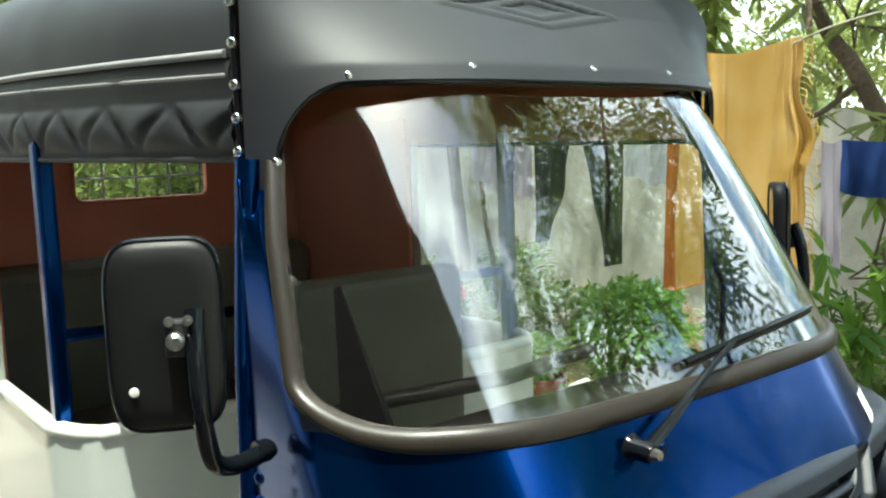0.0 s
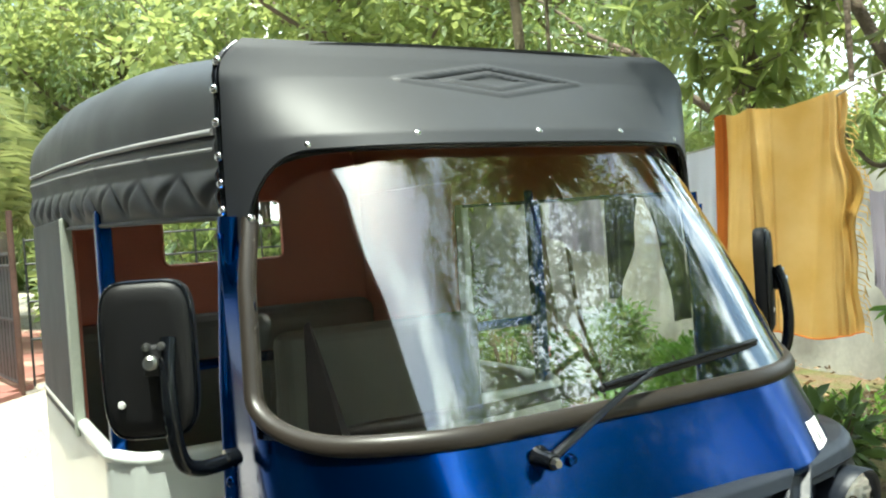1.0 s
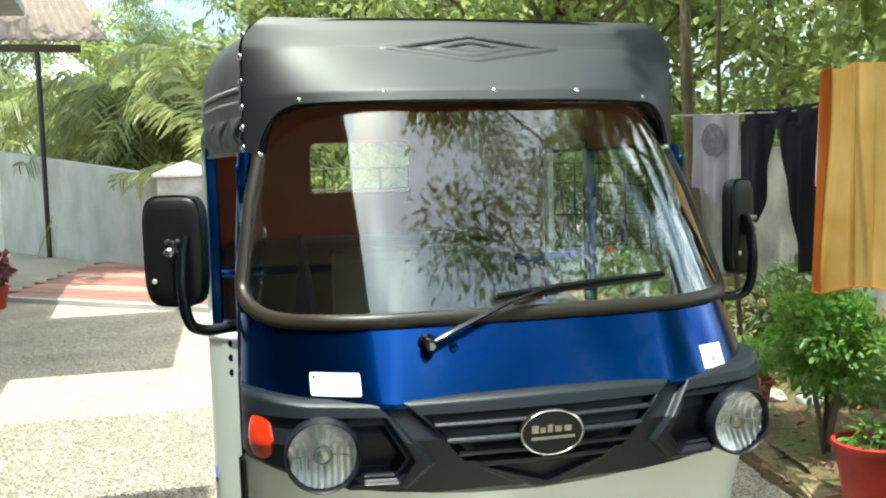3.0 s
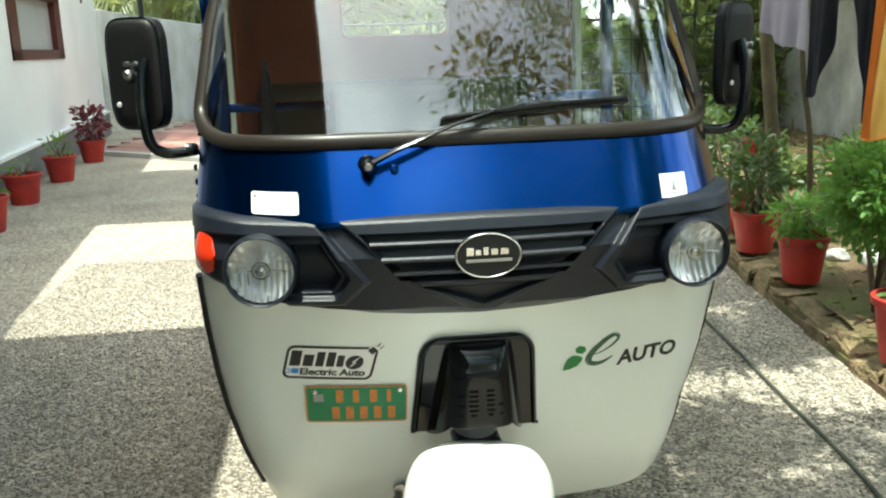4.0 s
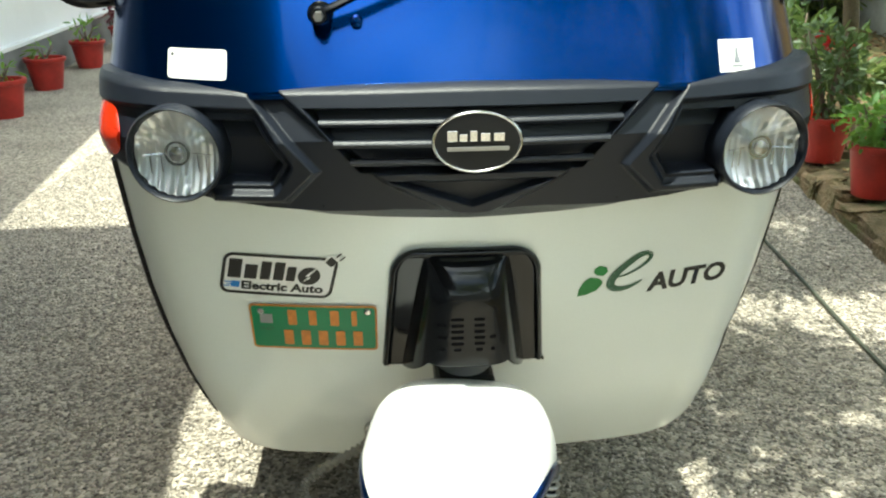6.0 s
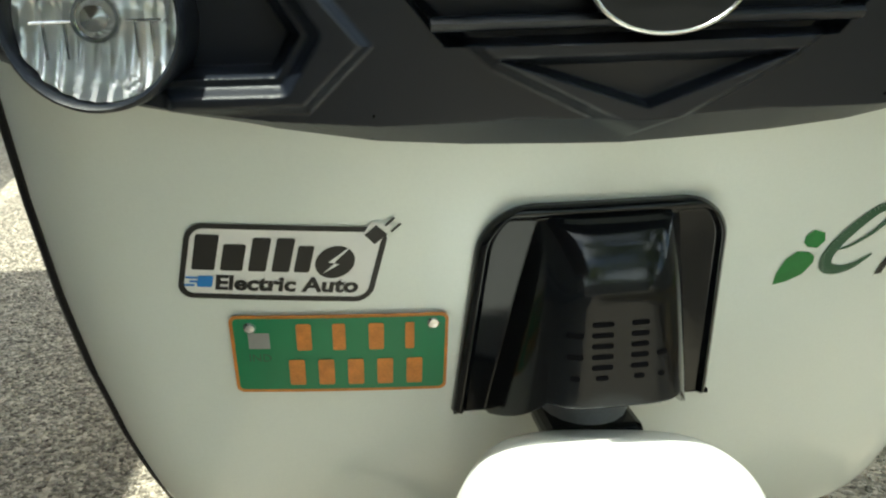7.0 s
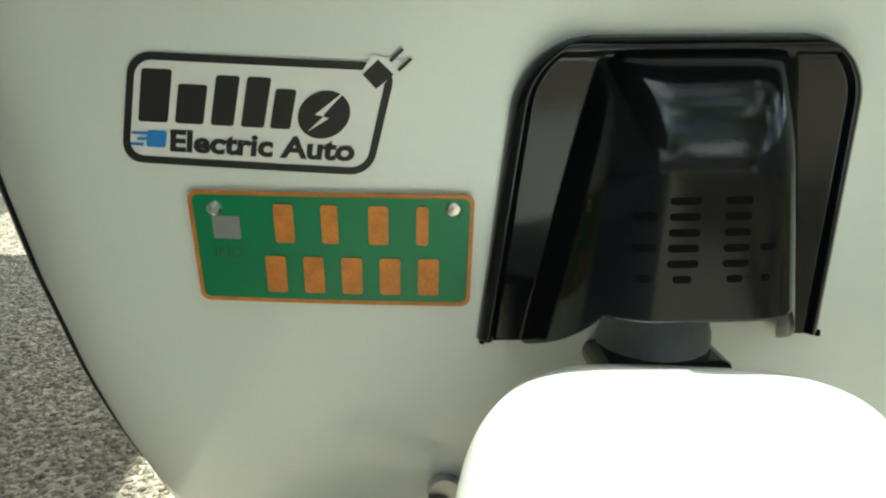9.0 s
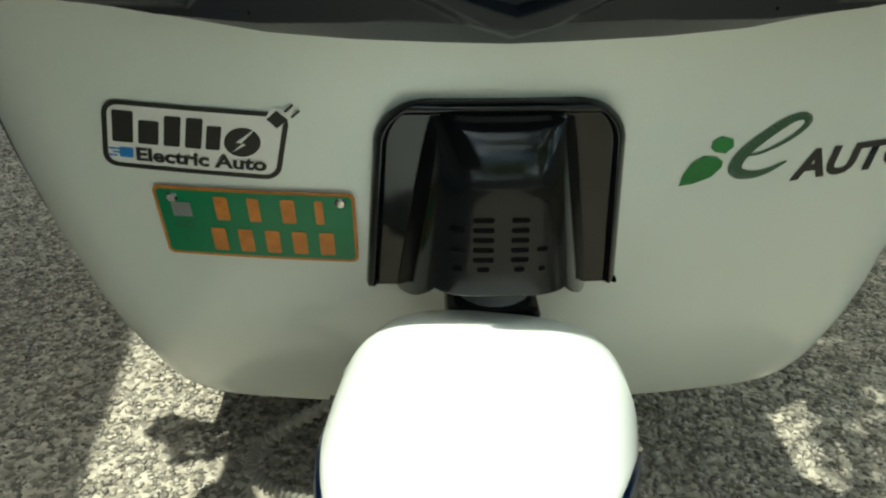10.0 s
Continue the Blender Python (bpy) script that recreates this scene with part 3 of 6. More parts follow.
# oval badge
badge = of_auto(lathe("badge", [(0.0, -0.0075), (0.056, -0.0065), (0.0575, 0.0), (0.0575, 0.012)], M_MATTBLACK, at=(0, 0, 0), axis="y", segs=40, label="black oval badge with chrome rim"))
badge.scale = (1.0, 1.0, 0.68)
badge.location = (0.004, bez_y(0, 0.93) - 0.009, 0.93)
rim = tube("badge_rim", [(0.058 * math.cos(t), -0.005, 0.058 * math.sin(t)) for t in np.linspace(0, 2 * math.pi, 49)[:-1]], 0.0026, M_CHROME, badge, segs=8, closed=True, up=(0, 1, 0))
for k in range(5):
    x0, w_, h_ = ((-0.040, 0.014, 0.016), (-0.024, 0.011, 0.011), (-0.010, 0.010, 0.016), (0.004, 0.013, 0.012), (0.021, 0.015, 0.012))[k]
    part("badge_bar", box_bm(x0, x0 + w_, -0.0088, -0.006, 0.002, 0.002 + h_ * 1.3, 0.0008), M_CHROME, badge, "pale raised bar")
part("badge_bar", box_bm(-0.04, 0.042, -0.0085, -0.006, -0.017, -0.009, 0.0008), M_STEEL, badge, "thin pale raised bar")

# ---- headlamps ----
for s in (-1, 1):
    cx, cz = (-0.398, 0.912) if s < 0 else (0.409, 0.899)
    cy = bez_y(0.404, 0.907)
    lamp = new("headlamp")
    of_auto(lamp)
    lamp.location = (cx, cy, cz)
    lamp.rotation_euler = (0, 0, radians(s * 6))
    lamp.scale = (0.94, 0.94, 0.94)
    lamp["label"] = "round clear headlamp in a black plastic shroud"
    # shroud: a tube with a deeper brow above
    prof = [(0.0705, 0.05), (0.0705, -0.008), (0.0698, -0.018), (0.0672, -0.021), (0.0645, -0.018), (0.0635, -0.008), (0.0635, 0.03)]
    segs = 48
    v, f = [], []
    for r, h in prof:
        for k in range(segs):
            t = 2 * math.pi * k / segs
            brow = max(0.0, math.sin(t)) ** 1.5
            v.append((r * math.cos(t), h * (1 + (0.55 * brow if h < 0 else 0)), r * math.sin(t) * (1 + 0.02 * brow)))
    for i in range(len(prof) - 1):
        for k in range(segs):
            l = (k + 1) % segs
            f.append((i * segs + k, i * segs + l, (i + 1) * segs + l, (i + 1) * segs + k))
    mesh_ob("shroud", v, f, M_PLASTIC, lamp, smooth=True, sharp=40)
    def dish(a, b):
        """A fluted silver dish: a round, b outwards."""
        r, t = 0.009 + 0.0535 * b, 2 * math.pi * a
        x, z = r * math.cos(t), r * math.sin(t)
        flute = 0.0030 * math.cos(x / 0.0125 * 2 * math.pi) * min(1, b * 2) * (1 if z < 0.012 else 0.35)
        return x, 0.024 - 7.6 * r * r + flute + (0.0022 * math.sin(t * 18) * b if z >= 0.012 else 0), z

    grid_ob("reflector", dish, 120, 26, M_REFLECT, lamp, "silver fluted reflector")
    lathe("bulb_cap", [(0.0, -0.012), (0.010, -0.010), (0.013, 0.0), (0.011, 0.026)], M_CHROME, lamp, axis="y", segs=20, label="chrome bulb cap")
    tube("bulb_ring", [(0.017 * math.cos(t), -0.004, 0.017 * math.sin(t)) for t in np.linspace(0, 2 * math.pi, 33)[:-1]], 0.0025, M_CHROME, lamp, segs=6, closed=True, up=(0, 1, 0), label="chrome ring round the bulb")
    for x in (-0.041, -0.027, 0.027, 0.041):
        tube("reflector_rib", [(x, 0.004 if abs(x) < 0.03 else -0.002, -0.002), (x, 0.006 if abs(x) < 0.03 else -0.001, -0.030)], 0.0016, M_CHROME, lamp, segs=6)
    for x in (-1, 1):
        tube("reflector_ledge", [(x * 0.020, 0.006, -0.002), (x * 0.050, -0.006, -0.002)], 0.0013, M_CHROME, lamp, segs=6)
    lens = lathe("lens", [(0.0, -0.025), (0.024, -0.0235), (0.043, -0.020), (0.057, -0.014), (0.0635, -0.007), (0.0635, -0.004), (0.057, -0.010), (0.043, -0.016), (0.024, -0.0195), (0.0, -0.021)], M_LENS, lamp, axis="y", segs=36, label="clear glass lens")
    lens.visible_shadow = False
    # amber side indicator, wrapped round the bezel's end
    def blinker(a, b, s=s):
        u = s * ((0.858 if s < 0 else 0.952) + (0.080 if s < 0 else 0.046) * a)
        z = 0.938 + 0.037 * (2 * b - 1) * (1 - abs(2 * a - 1) ** 2.6) ** (1 / 2.6)
        x, y = plan_pt(u, 0.532, 0.13)
        th = radians((abs(u) - 0.75) / 0.25 * 82)
        puff = 0.002 + (0.010 if s < 0 else 0.003) * (math.sin(math.pi * (0.06 + 0.88 * b)) * math.sin(math.pi * (0.1 + 0.8 * a))) ** 0.6
        yy = 0.026 + y + ((z - 0.93) * 0.42 if z > 0.93 else (0.93 - z) * 0.22)
        return x + s * math.sin(th) * puff, yy - math.cos(th) * puff, z

    of_auto(grid_ob("indicator", blinker, 14, 14, M_AMBER, label="amber side indicator lens", thick=-0.008 * s))

# ---- mirrors on bent arms ----
for s in (-1, 1):
    mir = new("wing_mirror")
    of_auto(mir)
    mir.location = (s * (0.649 if s < 0 else 0.636), 0.405, 1.255)
    mir.rotation_euler = (0, 0, radians(-25) if s < 0 else radians(37))
    mir.scale = (1.0, 1.0 if s < 0 else 0.82, 1.0)
    mir["label"] = "black plastic wing mirror on a bent steel arm"
    w_, h_, kx = 0.065, 0.112, 0.012 if s < 0 else -0.010

    def shape(k, grow, y):
        t = 2 * math.pi * k / 48
        c, q = math.cos(t), math.sin(t)
        e = 0.42
        top = 1 + 0.02 * q
        return (math.copysign(abs(c) ** e, c) * (w_ - grow) * top, y, math.copysign(abs(q) ** e, q) * (h_ - grow))

    rows_ = [(0.030, -0.010), (0.012, -0.008), (0.004, -0.002), (0.0, 0.008), (0.0, 0.026), (0.004, 0.032), (0.012, 0.032)]
    v, f = [], []
    for g_, y_ in rows_:
        v += [shape(k, g_, y_) for k in range(48)]
    for i in range(len(rows_) - 1):
        for k in range(48):
            l = (k + 1) % 48
            f.append((i * 48 + k, i * 48 + l, (i + 1) * 48 + l, (i + 1) * 48 + k))
    f.append(tuple(range(48)))
    mesh_ob("mirror_housing", v, f, M_MATTBLACK, mir, smooth=True, sharp=50)
    mesh_ob("mirror_glass", [shape(k, 0.011, 0.030) for k in range(48)], [tuple(range(48))], M_CHROME, mir, "silvered mirror glass")
    tube("mirror_lip", [shape(k, 0.0025, 0.001) for k in range(48)], 0.0035, M_GLOSS, mir, segs=6, closed=True, up=(0, 1, 0))
    part("clamp", box_bm(kx - 0.012, kx + 0.022, -0.030, -0.008, -0.02, 0.022, 0.004), M_IRON, mir)
    lathe("knob", [(0.0, -0.046), (0.006, -0.046), (0.010, -0.042), (0.0105, -0.034), (0.008, -0.028)], M_STEEL, mir, at=(kx, 0, 0), axis="y", segs=18, label="bright steel clamp nut")
    for dx in (kx - 0.006, kx + 0.014):
        lathe("clamp_bolt", [(0.0, -0.038), (0.005, -0.037), (0.006, -0.028)], M_STEEL, mir, at=(dx, 0, 0.021), axis="y", segs=10)
    lathe("cap", [(0.0, -0.0125), (0.005, -0.012), (0.006, -0.008)], M_STICK, mir, at=(-0.038, 0, -0.060), axis="y", segs=14, label="small white cap")
    arm = of_auto(tube("mirror_arm", smooth_line([(s * 0.625, 0.378, 1.285), (s * 0.632, 0.366, 1.24), (s * 0.632, 0.358, 1.17), (s * 0.622, 0.362, 1.115), (s * 0.598, 0.372, 1.097), (s * 0.565, 0.381, 1.096), (s * 0.535, 0.389, 1.10)], 6), 0.0115, M_GLOSS, segs=10, label="bent black steel mirror arm"))
    of_auto(lathe("arm_base", [(0.014, -0.012), (0.014, 0.004), (0.010, 0.010), (0.0, 0.011)], M_GLOSS, at=(s * 0.545, 0.386, 1.10), axis="x", segs=16))

# ---- wiper ----
wip = new("wiper")
of_auto(wip)
wip["label"] = "black windscreen wiper resting low across the glass"


def on_glass(x, z, out):
    return (x, cowl_y(x, z) - out, z)


lathe("wiper_pivot", [(0.0, -0.030), (0.010, -0.030), (0.013, -0.024), (0.013, -0.004), (0.018, 0.004)], M_GLOSS, wip, at=on_glass(-0.198, 1.088, 0.006), axis="y", segs=18)
lathe("pivot_nut", [(0.0, -0.040), (0.006, -0.040), (0.0075, -0.034), (0.0075, -0.028)], M_STEEL, wip, at=on_glass(-0.198, 1.088, 0.006), axis="y", segs=6)
tube("wiper_arm", [on_glass(-0.198, 1.090, 0.026), on_glass(-0.15, 1.112, 0.034), on_glass(-0.04, 1.152, 0.032), on_glass(0.045, 1.175, 0.026)], [0.011, 0.009, 0.006, 0.005], M_GLOSS, wip, segs=8, flat=(1, 0.6))
tube("wiper_bridge", [on_glass(x, 1.1635 + 0.063 * (x + 0.05) + 0.004 * math.sin((x + 0.05) / 0.35 * math.pi), 0.022 - 0.008 * abs((x - 0.12) / 0.17)) for x in np.linspace(-0.055, 0.30, 14)], 0.005, M_GLOSS, wip, segs=8)
tube("wiper_blade", [on_glass(x, 1.159 + 0.063 * (x + 0.05), 0.010) for x in np.linspace(-0.06, 0.305, 16)], 0.0055, M_TYRE, wip, segs=6, flat=(0.6, 1.0))
of_auto(lathe("cowl_bolt", [(0.0, -0.009), (0.007, -0.008), (0.009, 0.0)], M_BLUE, at=on_glass(-0.150, 1.078, 0.0), axis="y", segs=12))

# ---- black steering cover with vents ----
CVT, CVB = 0.748, 0.523
cnx, cnz = 260, 110


def cover_half(z):
    t = (CVT - z) / (CVT - CVB)
    w = 0.1125 + 0.0205 * t
    r = 0.045
    if z > CVT - r:
        w -= r - math.sqrt(max(0, r * r - (z - CVT + r) ** 2))
    return w


Pc = np.zeros((cnx + 1, cnz + 1, 3))
for i in range(cnx + 1):
    for j in range(cnz + 1):
        xf = 2 * i / cnx - 1
        # the lower edge is drawn up under the hump, between the two wings
        xb = xf * cover_half(CVB)
        zb = CVB + 0.050 * float(np.clip((0.098 - abs(xb)) / 0.034, 0, 1))
        z = CVT - (CVT - zb) * j / cnz
        tt = (CVT - z) / (CVT - CVB)
        w = cover_half(z)
        x = xf * w
        d_in = w - abs(x)
        h = 0.013 * min(1, d_in / 0.007) ** 0.5 * min(1, max(0.0, (CVT - z)) / 0.007) ** 0.5
        h -= 0.006 * float(np.clip((d_in - 0.009) / 0.004, 0, 1) * np.clip((CVT - 0.010 - z) / 0.004, 0, 1))
        # a bell-shaped hump with an upright face, rounded over at its top
        hump_w = 0.060 + 0.040 * min(1, tt) ** 0.85
        e = min(1, abs(x) / hump_w)
        face = nose_y(0, z) - 0.081
        rise = face * math.sqrt(max(0.0, 1 - max(0.0, (z - 0.664) / 0.072) ** 2.1)) if z < 0.736 else 0.0
        h += rise * (1 - e ** 4.6) ** 1.1
        Pc[i, j] = (x - 0.002, nose_y(x, z) - 0.002 - h, z)
cids = np.arange((cnx + 1) * (cnz + 1)).reshape(cnx + 1, cnz + 1)
cq = np.stack([cids[:-1, :-1], cids[1:, :-1], cids[1:, 1:], cids[:-1, 1:]], -1).reshape(-1, 4).tolist()
cover = of_auto(mesh_ob("steering_cover", Pc.reshape(-1, 3), cq, M_GLOSS, None, "glossy black plastic steering column cover with vent slots", smooth=True, sharp=70))
sm = cover.modifiers.new("thickness", "SOLIDIFY")
sm.thickness, sm.offset = 0.003, (-1 if sum(p.normal.y for p in cover.data.polygons) < 0 else 1)


def cover_at(x, z):
    q = (Pc[..., 0] - x) ** 2 + (Pc[..., 2] - z) ** 2
    k = np.argpartition(q.ravel(), 4)[:4]
    w_ = 1 / (q.ravel()[k] + 1e-9)
    return float((Pc.reshape(-1, 3)[k, 1] * w_).sum() / w_.sum())


for s in (-1, 1):
    part("cover_clip", box_bm(s * 0.131 - 0.002, s * 0.131 + 0.002, nose_y(0.131, 0.522) - 0.008, nose_y(0.131, 0.522), 0.519, 0.524, 0.0008), M_DARK, cover)

# ---- front wheel, fork and mudguard ----
WY, WZ, WR = 0.060, 0.235, 0.235
STEER = Matrix.Translation((-0.015, WY, 0)) @ Matrix.Rotation(radians(-11), 4, "Z")


def steered(ob):
    """Turns a part of the front wheel with the handlebar."""
    of_auto(ob)
    ob.matrix_basis = STEER @ ob.matrix_basis
    return ob


wheel = lathe("front_wheel", [(0.12, -0.035), (0.135, -0.050), (0.17, -0.060), (0.205, -0.058), (0.224, -0.046), (0.233, -0.02), (0.235, 0.0), (0.233, 0.02), (0.224, 0.046), (0.205, 0.058), (0.17, 0.060), (0.135, 0.050), (0.12, 0.035)], M_TYRE, axis="x", segs=64, label="black tyre on a steel rim")
wheel.location = (0, 0, WZ)
steered(wheel)
lathe("rim", [(0.0, -0.05), (0.03, -0.05), (0.04, -0.02), (0.10, -0.015), (0.125, -0.035), (0.125, 0.035), (0.10, 0.015), (0.04, 0.02), (0.03, 0.05), (0.0, 0.05)], M_STEEL, wheel, axis="x", segs=32)
for s in (-1, 0, 1):
    for k in range(40):
        t = 2 * math.pi * (k + 0.5 * (s == 0)) / 40
        lug = part("tread_block", box_bm(-0.013, 0.013, -0.011, 0.011, -0.003, 0.004, 0.0015, 1), M_TYRE, wheel)
        lug.matrix_basis = Matrix.Rotation(t, 4, "X") @ Matrix.Translation((s * 0.030, 0, 0.2345 - 0.004 * abs(s)))
of_auto(tube("fork", [(0.0, 0.235, 0.57), (0.0, 0.19, 0.52), (0.0, 0.15, 0.47)], [0.04, 0.044, 0.03], M_PIPING, segs=18, label="grey painted steering fork neck"))
steered(tube("fork_leg", smooth_line([(0.0, 0.09, 0.485), (0.085, 0.06, 0.44), (0.095, 0.03, 0.33), (0.085, 0, WZ)], 6), 0.020, M_GLOSS, segs=10, label="black fork leg"))
of_auto(part("fork_yoke", box_bm(-0.052, 0.046, 0.135, 0.24, 0.498, 0.520, 0.008), M_GLOSS, None, "black steering yoke"))


def guard(a, b, grow=0.0):
    """Mudguard: a from one side to the other, b from the rear edge to the front lip."""
    u = math.sin(math.pi / 2 * (2 * a - 1)) * 0.999
    e = abs(u)
    front = 4 + 45 * (1 - e ** 3.2) ** 0.56
    rear = 4 - 17 * (1 - e ** 2.6) ** 0.60
    ang = radians(rear + (front - rear) * b)
    drop = 0.112 * (1 - (1 - e ** 5) ** 0.46)
    lip = 0.010 * max(0, 0.16 - b) / 0.16 + 0.006 * max(0, b - 0.9) / 0.1
    r = 0.304 - drop - lip + grow
    return 0.142 * u - 0.012 * (ang > 0) * ang * (1 - e), -r * math.sin(ang), WZ + r * math.cos(ang) - 0.002


GU = steered(grid_ob("front_mudguard", guard, 56, 44, M_GUARD, label="rounded white front mudguard with blue edging", thick=-0.004))
tube("mudguard_edging", [Vector(guard(a, 1.0, -0.006)) for a in np.linspace(0.0, 1.0, 61)], 0.011, M_BLUE, GU, segs=8, label="glossy blue edging", flat=(0.8, 1.4))
tube("mudguard_gasket", [Vector(guard(a, 0.0, -0.004)) for a in np.linspace(0.22, 0.78, 31)], 0.006, M_GLOSS, GU, segs=8, label="black rubber rear edge")
# ribbed cable conduit hanging from the nose to the wheel
cp = smooth_line([(-0.158, nose_y(0.158, 0.362) - 0.006, 0.362), (-0.172, 0.225, 0.352), (-0.236, 0.197, 0.330), (-0.275, 0.180, 0.303), (-0.264, 0.160, 0.282), (-0.222, 0.141, 0.274), (-0.160, 0.108, 0.276), (-0.07, 0.08, 0.24)], 26)
of_auto(tube("cable_conduit", cp, [0.0060 if i % 4 < 2 else 0.0092 for i in range(len(cp))], M_CONDUIT, segs=8, label="ribbed grey cable conduit"))
of_auto(lathe("conduit_gland", [(0.014, -0.018), (0.015, -0.006), (0.011, 0.0), (0.011, 0.02)], M_STEEL, at=(-0.158, nose_y(0.158, 0.366) - 0.004, 0.366), axis="y", segs=14))
damper = steered(tube("damper", [(0.134, 0.0, 0.43), (0.134, 0.0, 0.20)], 0.012, M_GLOSS, segs=10, label="black damper in a coil spring"))
tube("coil_spring", [(0.134 + 0.0155 * math.cos(t), 0.0155 * math.sin(t), 0.425 - 0.0135 * t / 6.283) for t in np.linspace(0, 6.283 * 16, 240)], 0.0030, M_STEEL, damper, segs=6, label="dull coil spring")

# ---- stickers, plate and lettering ----
def decal(name, polys, at, surface, material, parent, label="", out=0.0012, tilt=0.0):
    """Flat shapes (x, z lists) laid on a curved face. tilt turns them about their place."""
    bm = bmesh.new()
    ca, sa = math.cos(radians(tilt)), math.sin(radians(tilt))
    for poly in polys:
        vs = [bm.verts.new((at[0] + ca * x - sa * z, 0, at[1] + sa * x + ca * z)) for x, z in poly]
        bm.faces.new(vs)
    cut_decal(bm)
    for v in bm.verts:
        v.co.y = surface(v.co.x, v.co.z) - out
    return part(name, bm, material, parent, label)


def cut_decal(bm):
    x0, x1 = min(v.co.x for v in bm.verts), max(v.co.x for v in bm.verts)
    for x in np.arange(math.floor(x0 / 0.02) * 0.02, x1, 0.02):
        if x > x0:
            bmesh.ops.bisect_plane(bm, geom=bm.verts[:] + bm.edges[:] + bm.faces[:], plane_co=(x, 0, 0), plane_no=(1, 0, 0))


def rect(x0, x1, z0, z1, r=0.0, n=5):
    if not r:
        return [(x0, z0), (x1, z0), (x1, z1), (x0, z1)]
    out = []
    for cx, cz, a0 in ((x1 - r, z0 + r, -90), (x1 - r, z1 - r, 0), (x0 + r, z1 - r, 90), (x0 + r, z0 + r, 180)):
        for k in range(n + 1):
            a = radians(a0 + 90 * k / n)
            out.append((cx + r * math.cos(a), cz + r * math.sin(a)))
    return out


def oval(cx, cz, rx, rz, n=24):
    return [(cx + rx * math.cos(2 * math.pi * k / n), cz + rz * math.sin(2 * math.pi * k / n)) for k in range(n)]


def words(name, text, size, at, surface, material, parent, label="", out=0.0016, tilt=0.0, shear=0.0, stretch=1.0, bold=0.0):
    """Letters of the built-in font, laid on a curved face."""
    fc = bpy.data.curves.new(name, "FONT")
    fc.body, fc.size, fc.shear, fc.offset = text, size, shear, bold
    fc.resolution_u = 3
    tmp = bpy.data.objects.new(name, fc)
    scene.collection.objects.link(tmp)
    me = bpy.data.meshes.new_from_object(tmp.evaluated_get(bpy.context.evaluated_depsgraph_get()))
    bpy.data.objects.remove(tmp)
    bm = bmesh.new()
    bm.from_mesh(me)
    ca, sa = math.cos(radians(tilt)), math.sin(radians(tilt))
    for v in bm.verts:
        x, z = v.co.x * stretch, v.co.y
        v.co = (at[0] + ca * x - sa * z, 0, at[1] + sa * x + ca * z)
    cut_decal(bm)
    for v in bm.verts:
        v.co.y = surface(v.co.x, v.co.z) - out
    return part(name, bm, material, parent, label)


# vent slots of the steering cover, their dark insides painted as flat black shapes
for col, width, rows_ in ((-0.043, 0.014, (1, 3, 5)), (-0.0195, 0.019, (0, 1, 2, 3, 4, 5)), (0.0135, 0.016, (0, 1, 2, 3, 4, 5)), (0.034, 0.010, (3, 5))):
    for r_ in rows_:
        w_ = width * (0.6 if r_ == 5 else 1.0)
        decal("vent_slot_shade", [rect(-w_ / 2, w_ / 2, -0.0022, 0.0022, 0.0019, 3)], (col, 0.650 - 0.0098 * r_), cover_at, M_DARK, cover, "", 0.0007)

# round-cornered sticker with a plain wordmark and a plug
HX, HZ, HT = -0.386, 0.664, -3.0
KX = 0.985


def sticker_part(name, polys, material, label="", out=0.0014):
    return decal(name, [[(x * KX + 0.20 * z, z) for x, z in p] for p in polys], (HX, HZ), nose_y, material, st, label, out, HT)


st = None
st = of_auto(sticker_part("battery_sticker", [rect(0.0, 0.178, 0.0, 0.077, 0.015)], M_STICK, "white sticker with black border and lettering", 0.0008))
o_, i_ = rect(0.0, 0.178, 0.0, 0.077, 0.015, 6), rect(0.0052, 0.1728, 0.0052, 0.0718, 0.011, 6)
sticker_part("sticker_border", [[o_[k], o_[(k + 1) % len(o_)], i_[(k + 1) % len(o_)], i_[k]] for k in range(len(o_))], M_INK)
for m_ in (rect(0.010, 0.031, 0.030, 0.066, 0.002), rect(0.036, 0.056, 0.030, 0.057, 0.002), rect(0.061, 0.077, 0.030, 0.064, 0.002), rect(0.082, 0.098, 0.030, 0.064, 0.002), rect(0.102, 0.116, 0.030, 0.057, 0.002)):
    sticker_part("wordmark_bar", [m_], M_INK)
sticker_part("wordmark_disc", [oval(0.137, 0.041, 0.0175, 0.0165, 30)], M_INK)
sticker_part("lightning_mark", [[(0.128, 0.029), (0.141, 0.039), (0.136, 0.040), (0.150, 0.060), (0.131, 0.041), (0.137, 0.040)]], M_STICK, "white lightning mark", 0.0019)
sticker_part("plug_gap", [[(0.152, 0.058), (0.167, 0.052), (0.180, 0.079), (0.160, 0.082)]], M_STICK, "", 0.0018)
sticker_part("plug_mark", [[(0.157, 0.069), (0.168, 0.060), (0.177, 0.070), (0.165, 0.079)], [(0.172, 0.079), (0.174, 0.0775), (0.180, 0.0855), (0.178, 0.087)], [(0.1785, 0.0735), (0.1805, 0.072), (0.187, 0.080), (0.185, 0.0815)]], M_INK, "", 0.0022)
sticker_part("battery_mark", [rect(0.017, 0.031, 0.012, 0.024, 0.002), rect(0.006, 0.017, 0.0205, 0.0225), rect(0.010, 0.017, 0.0165, 0.0185), rect(0.003, 0.015, 0.0125, 0.0145)], M_BLUEINK, "blue battery mark")
words("electric_auto_lettering", "Electric Auto", 0.0208, (HX + 0.0355, HZ + 0.0085), nose_y, M_INK, st, "black words Electric Auto", 0.0015, HT, shear=0.12, stretch=1.15, bold=0.0008)

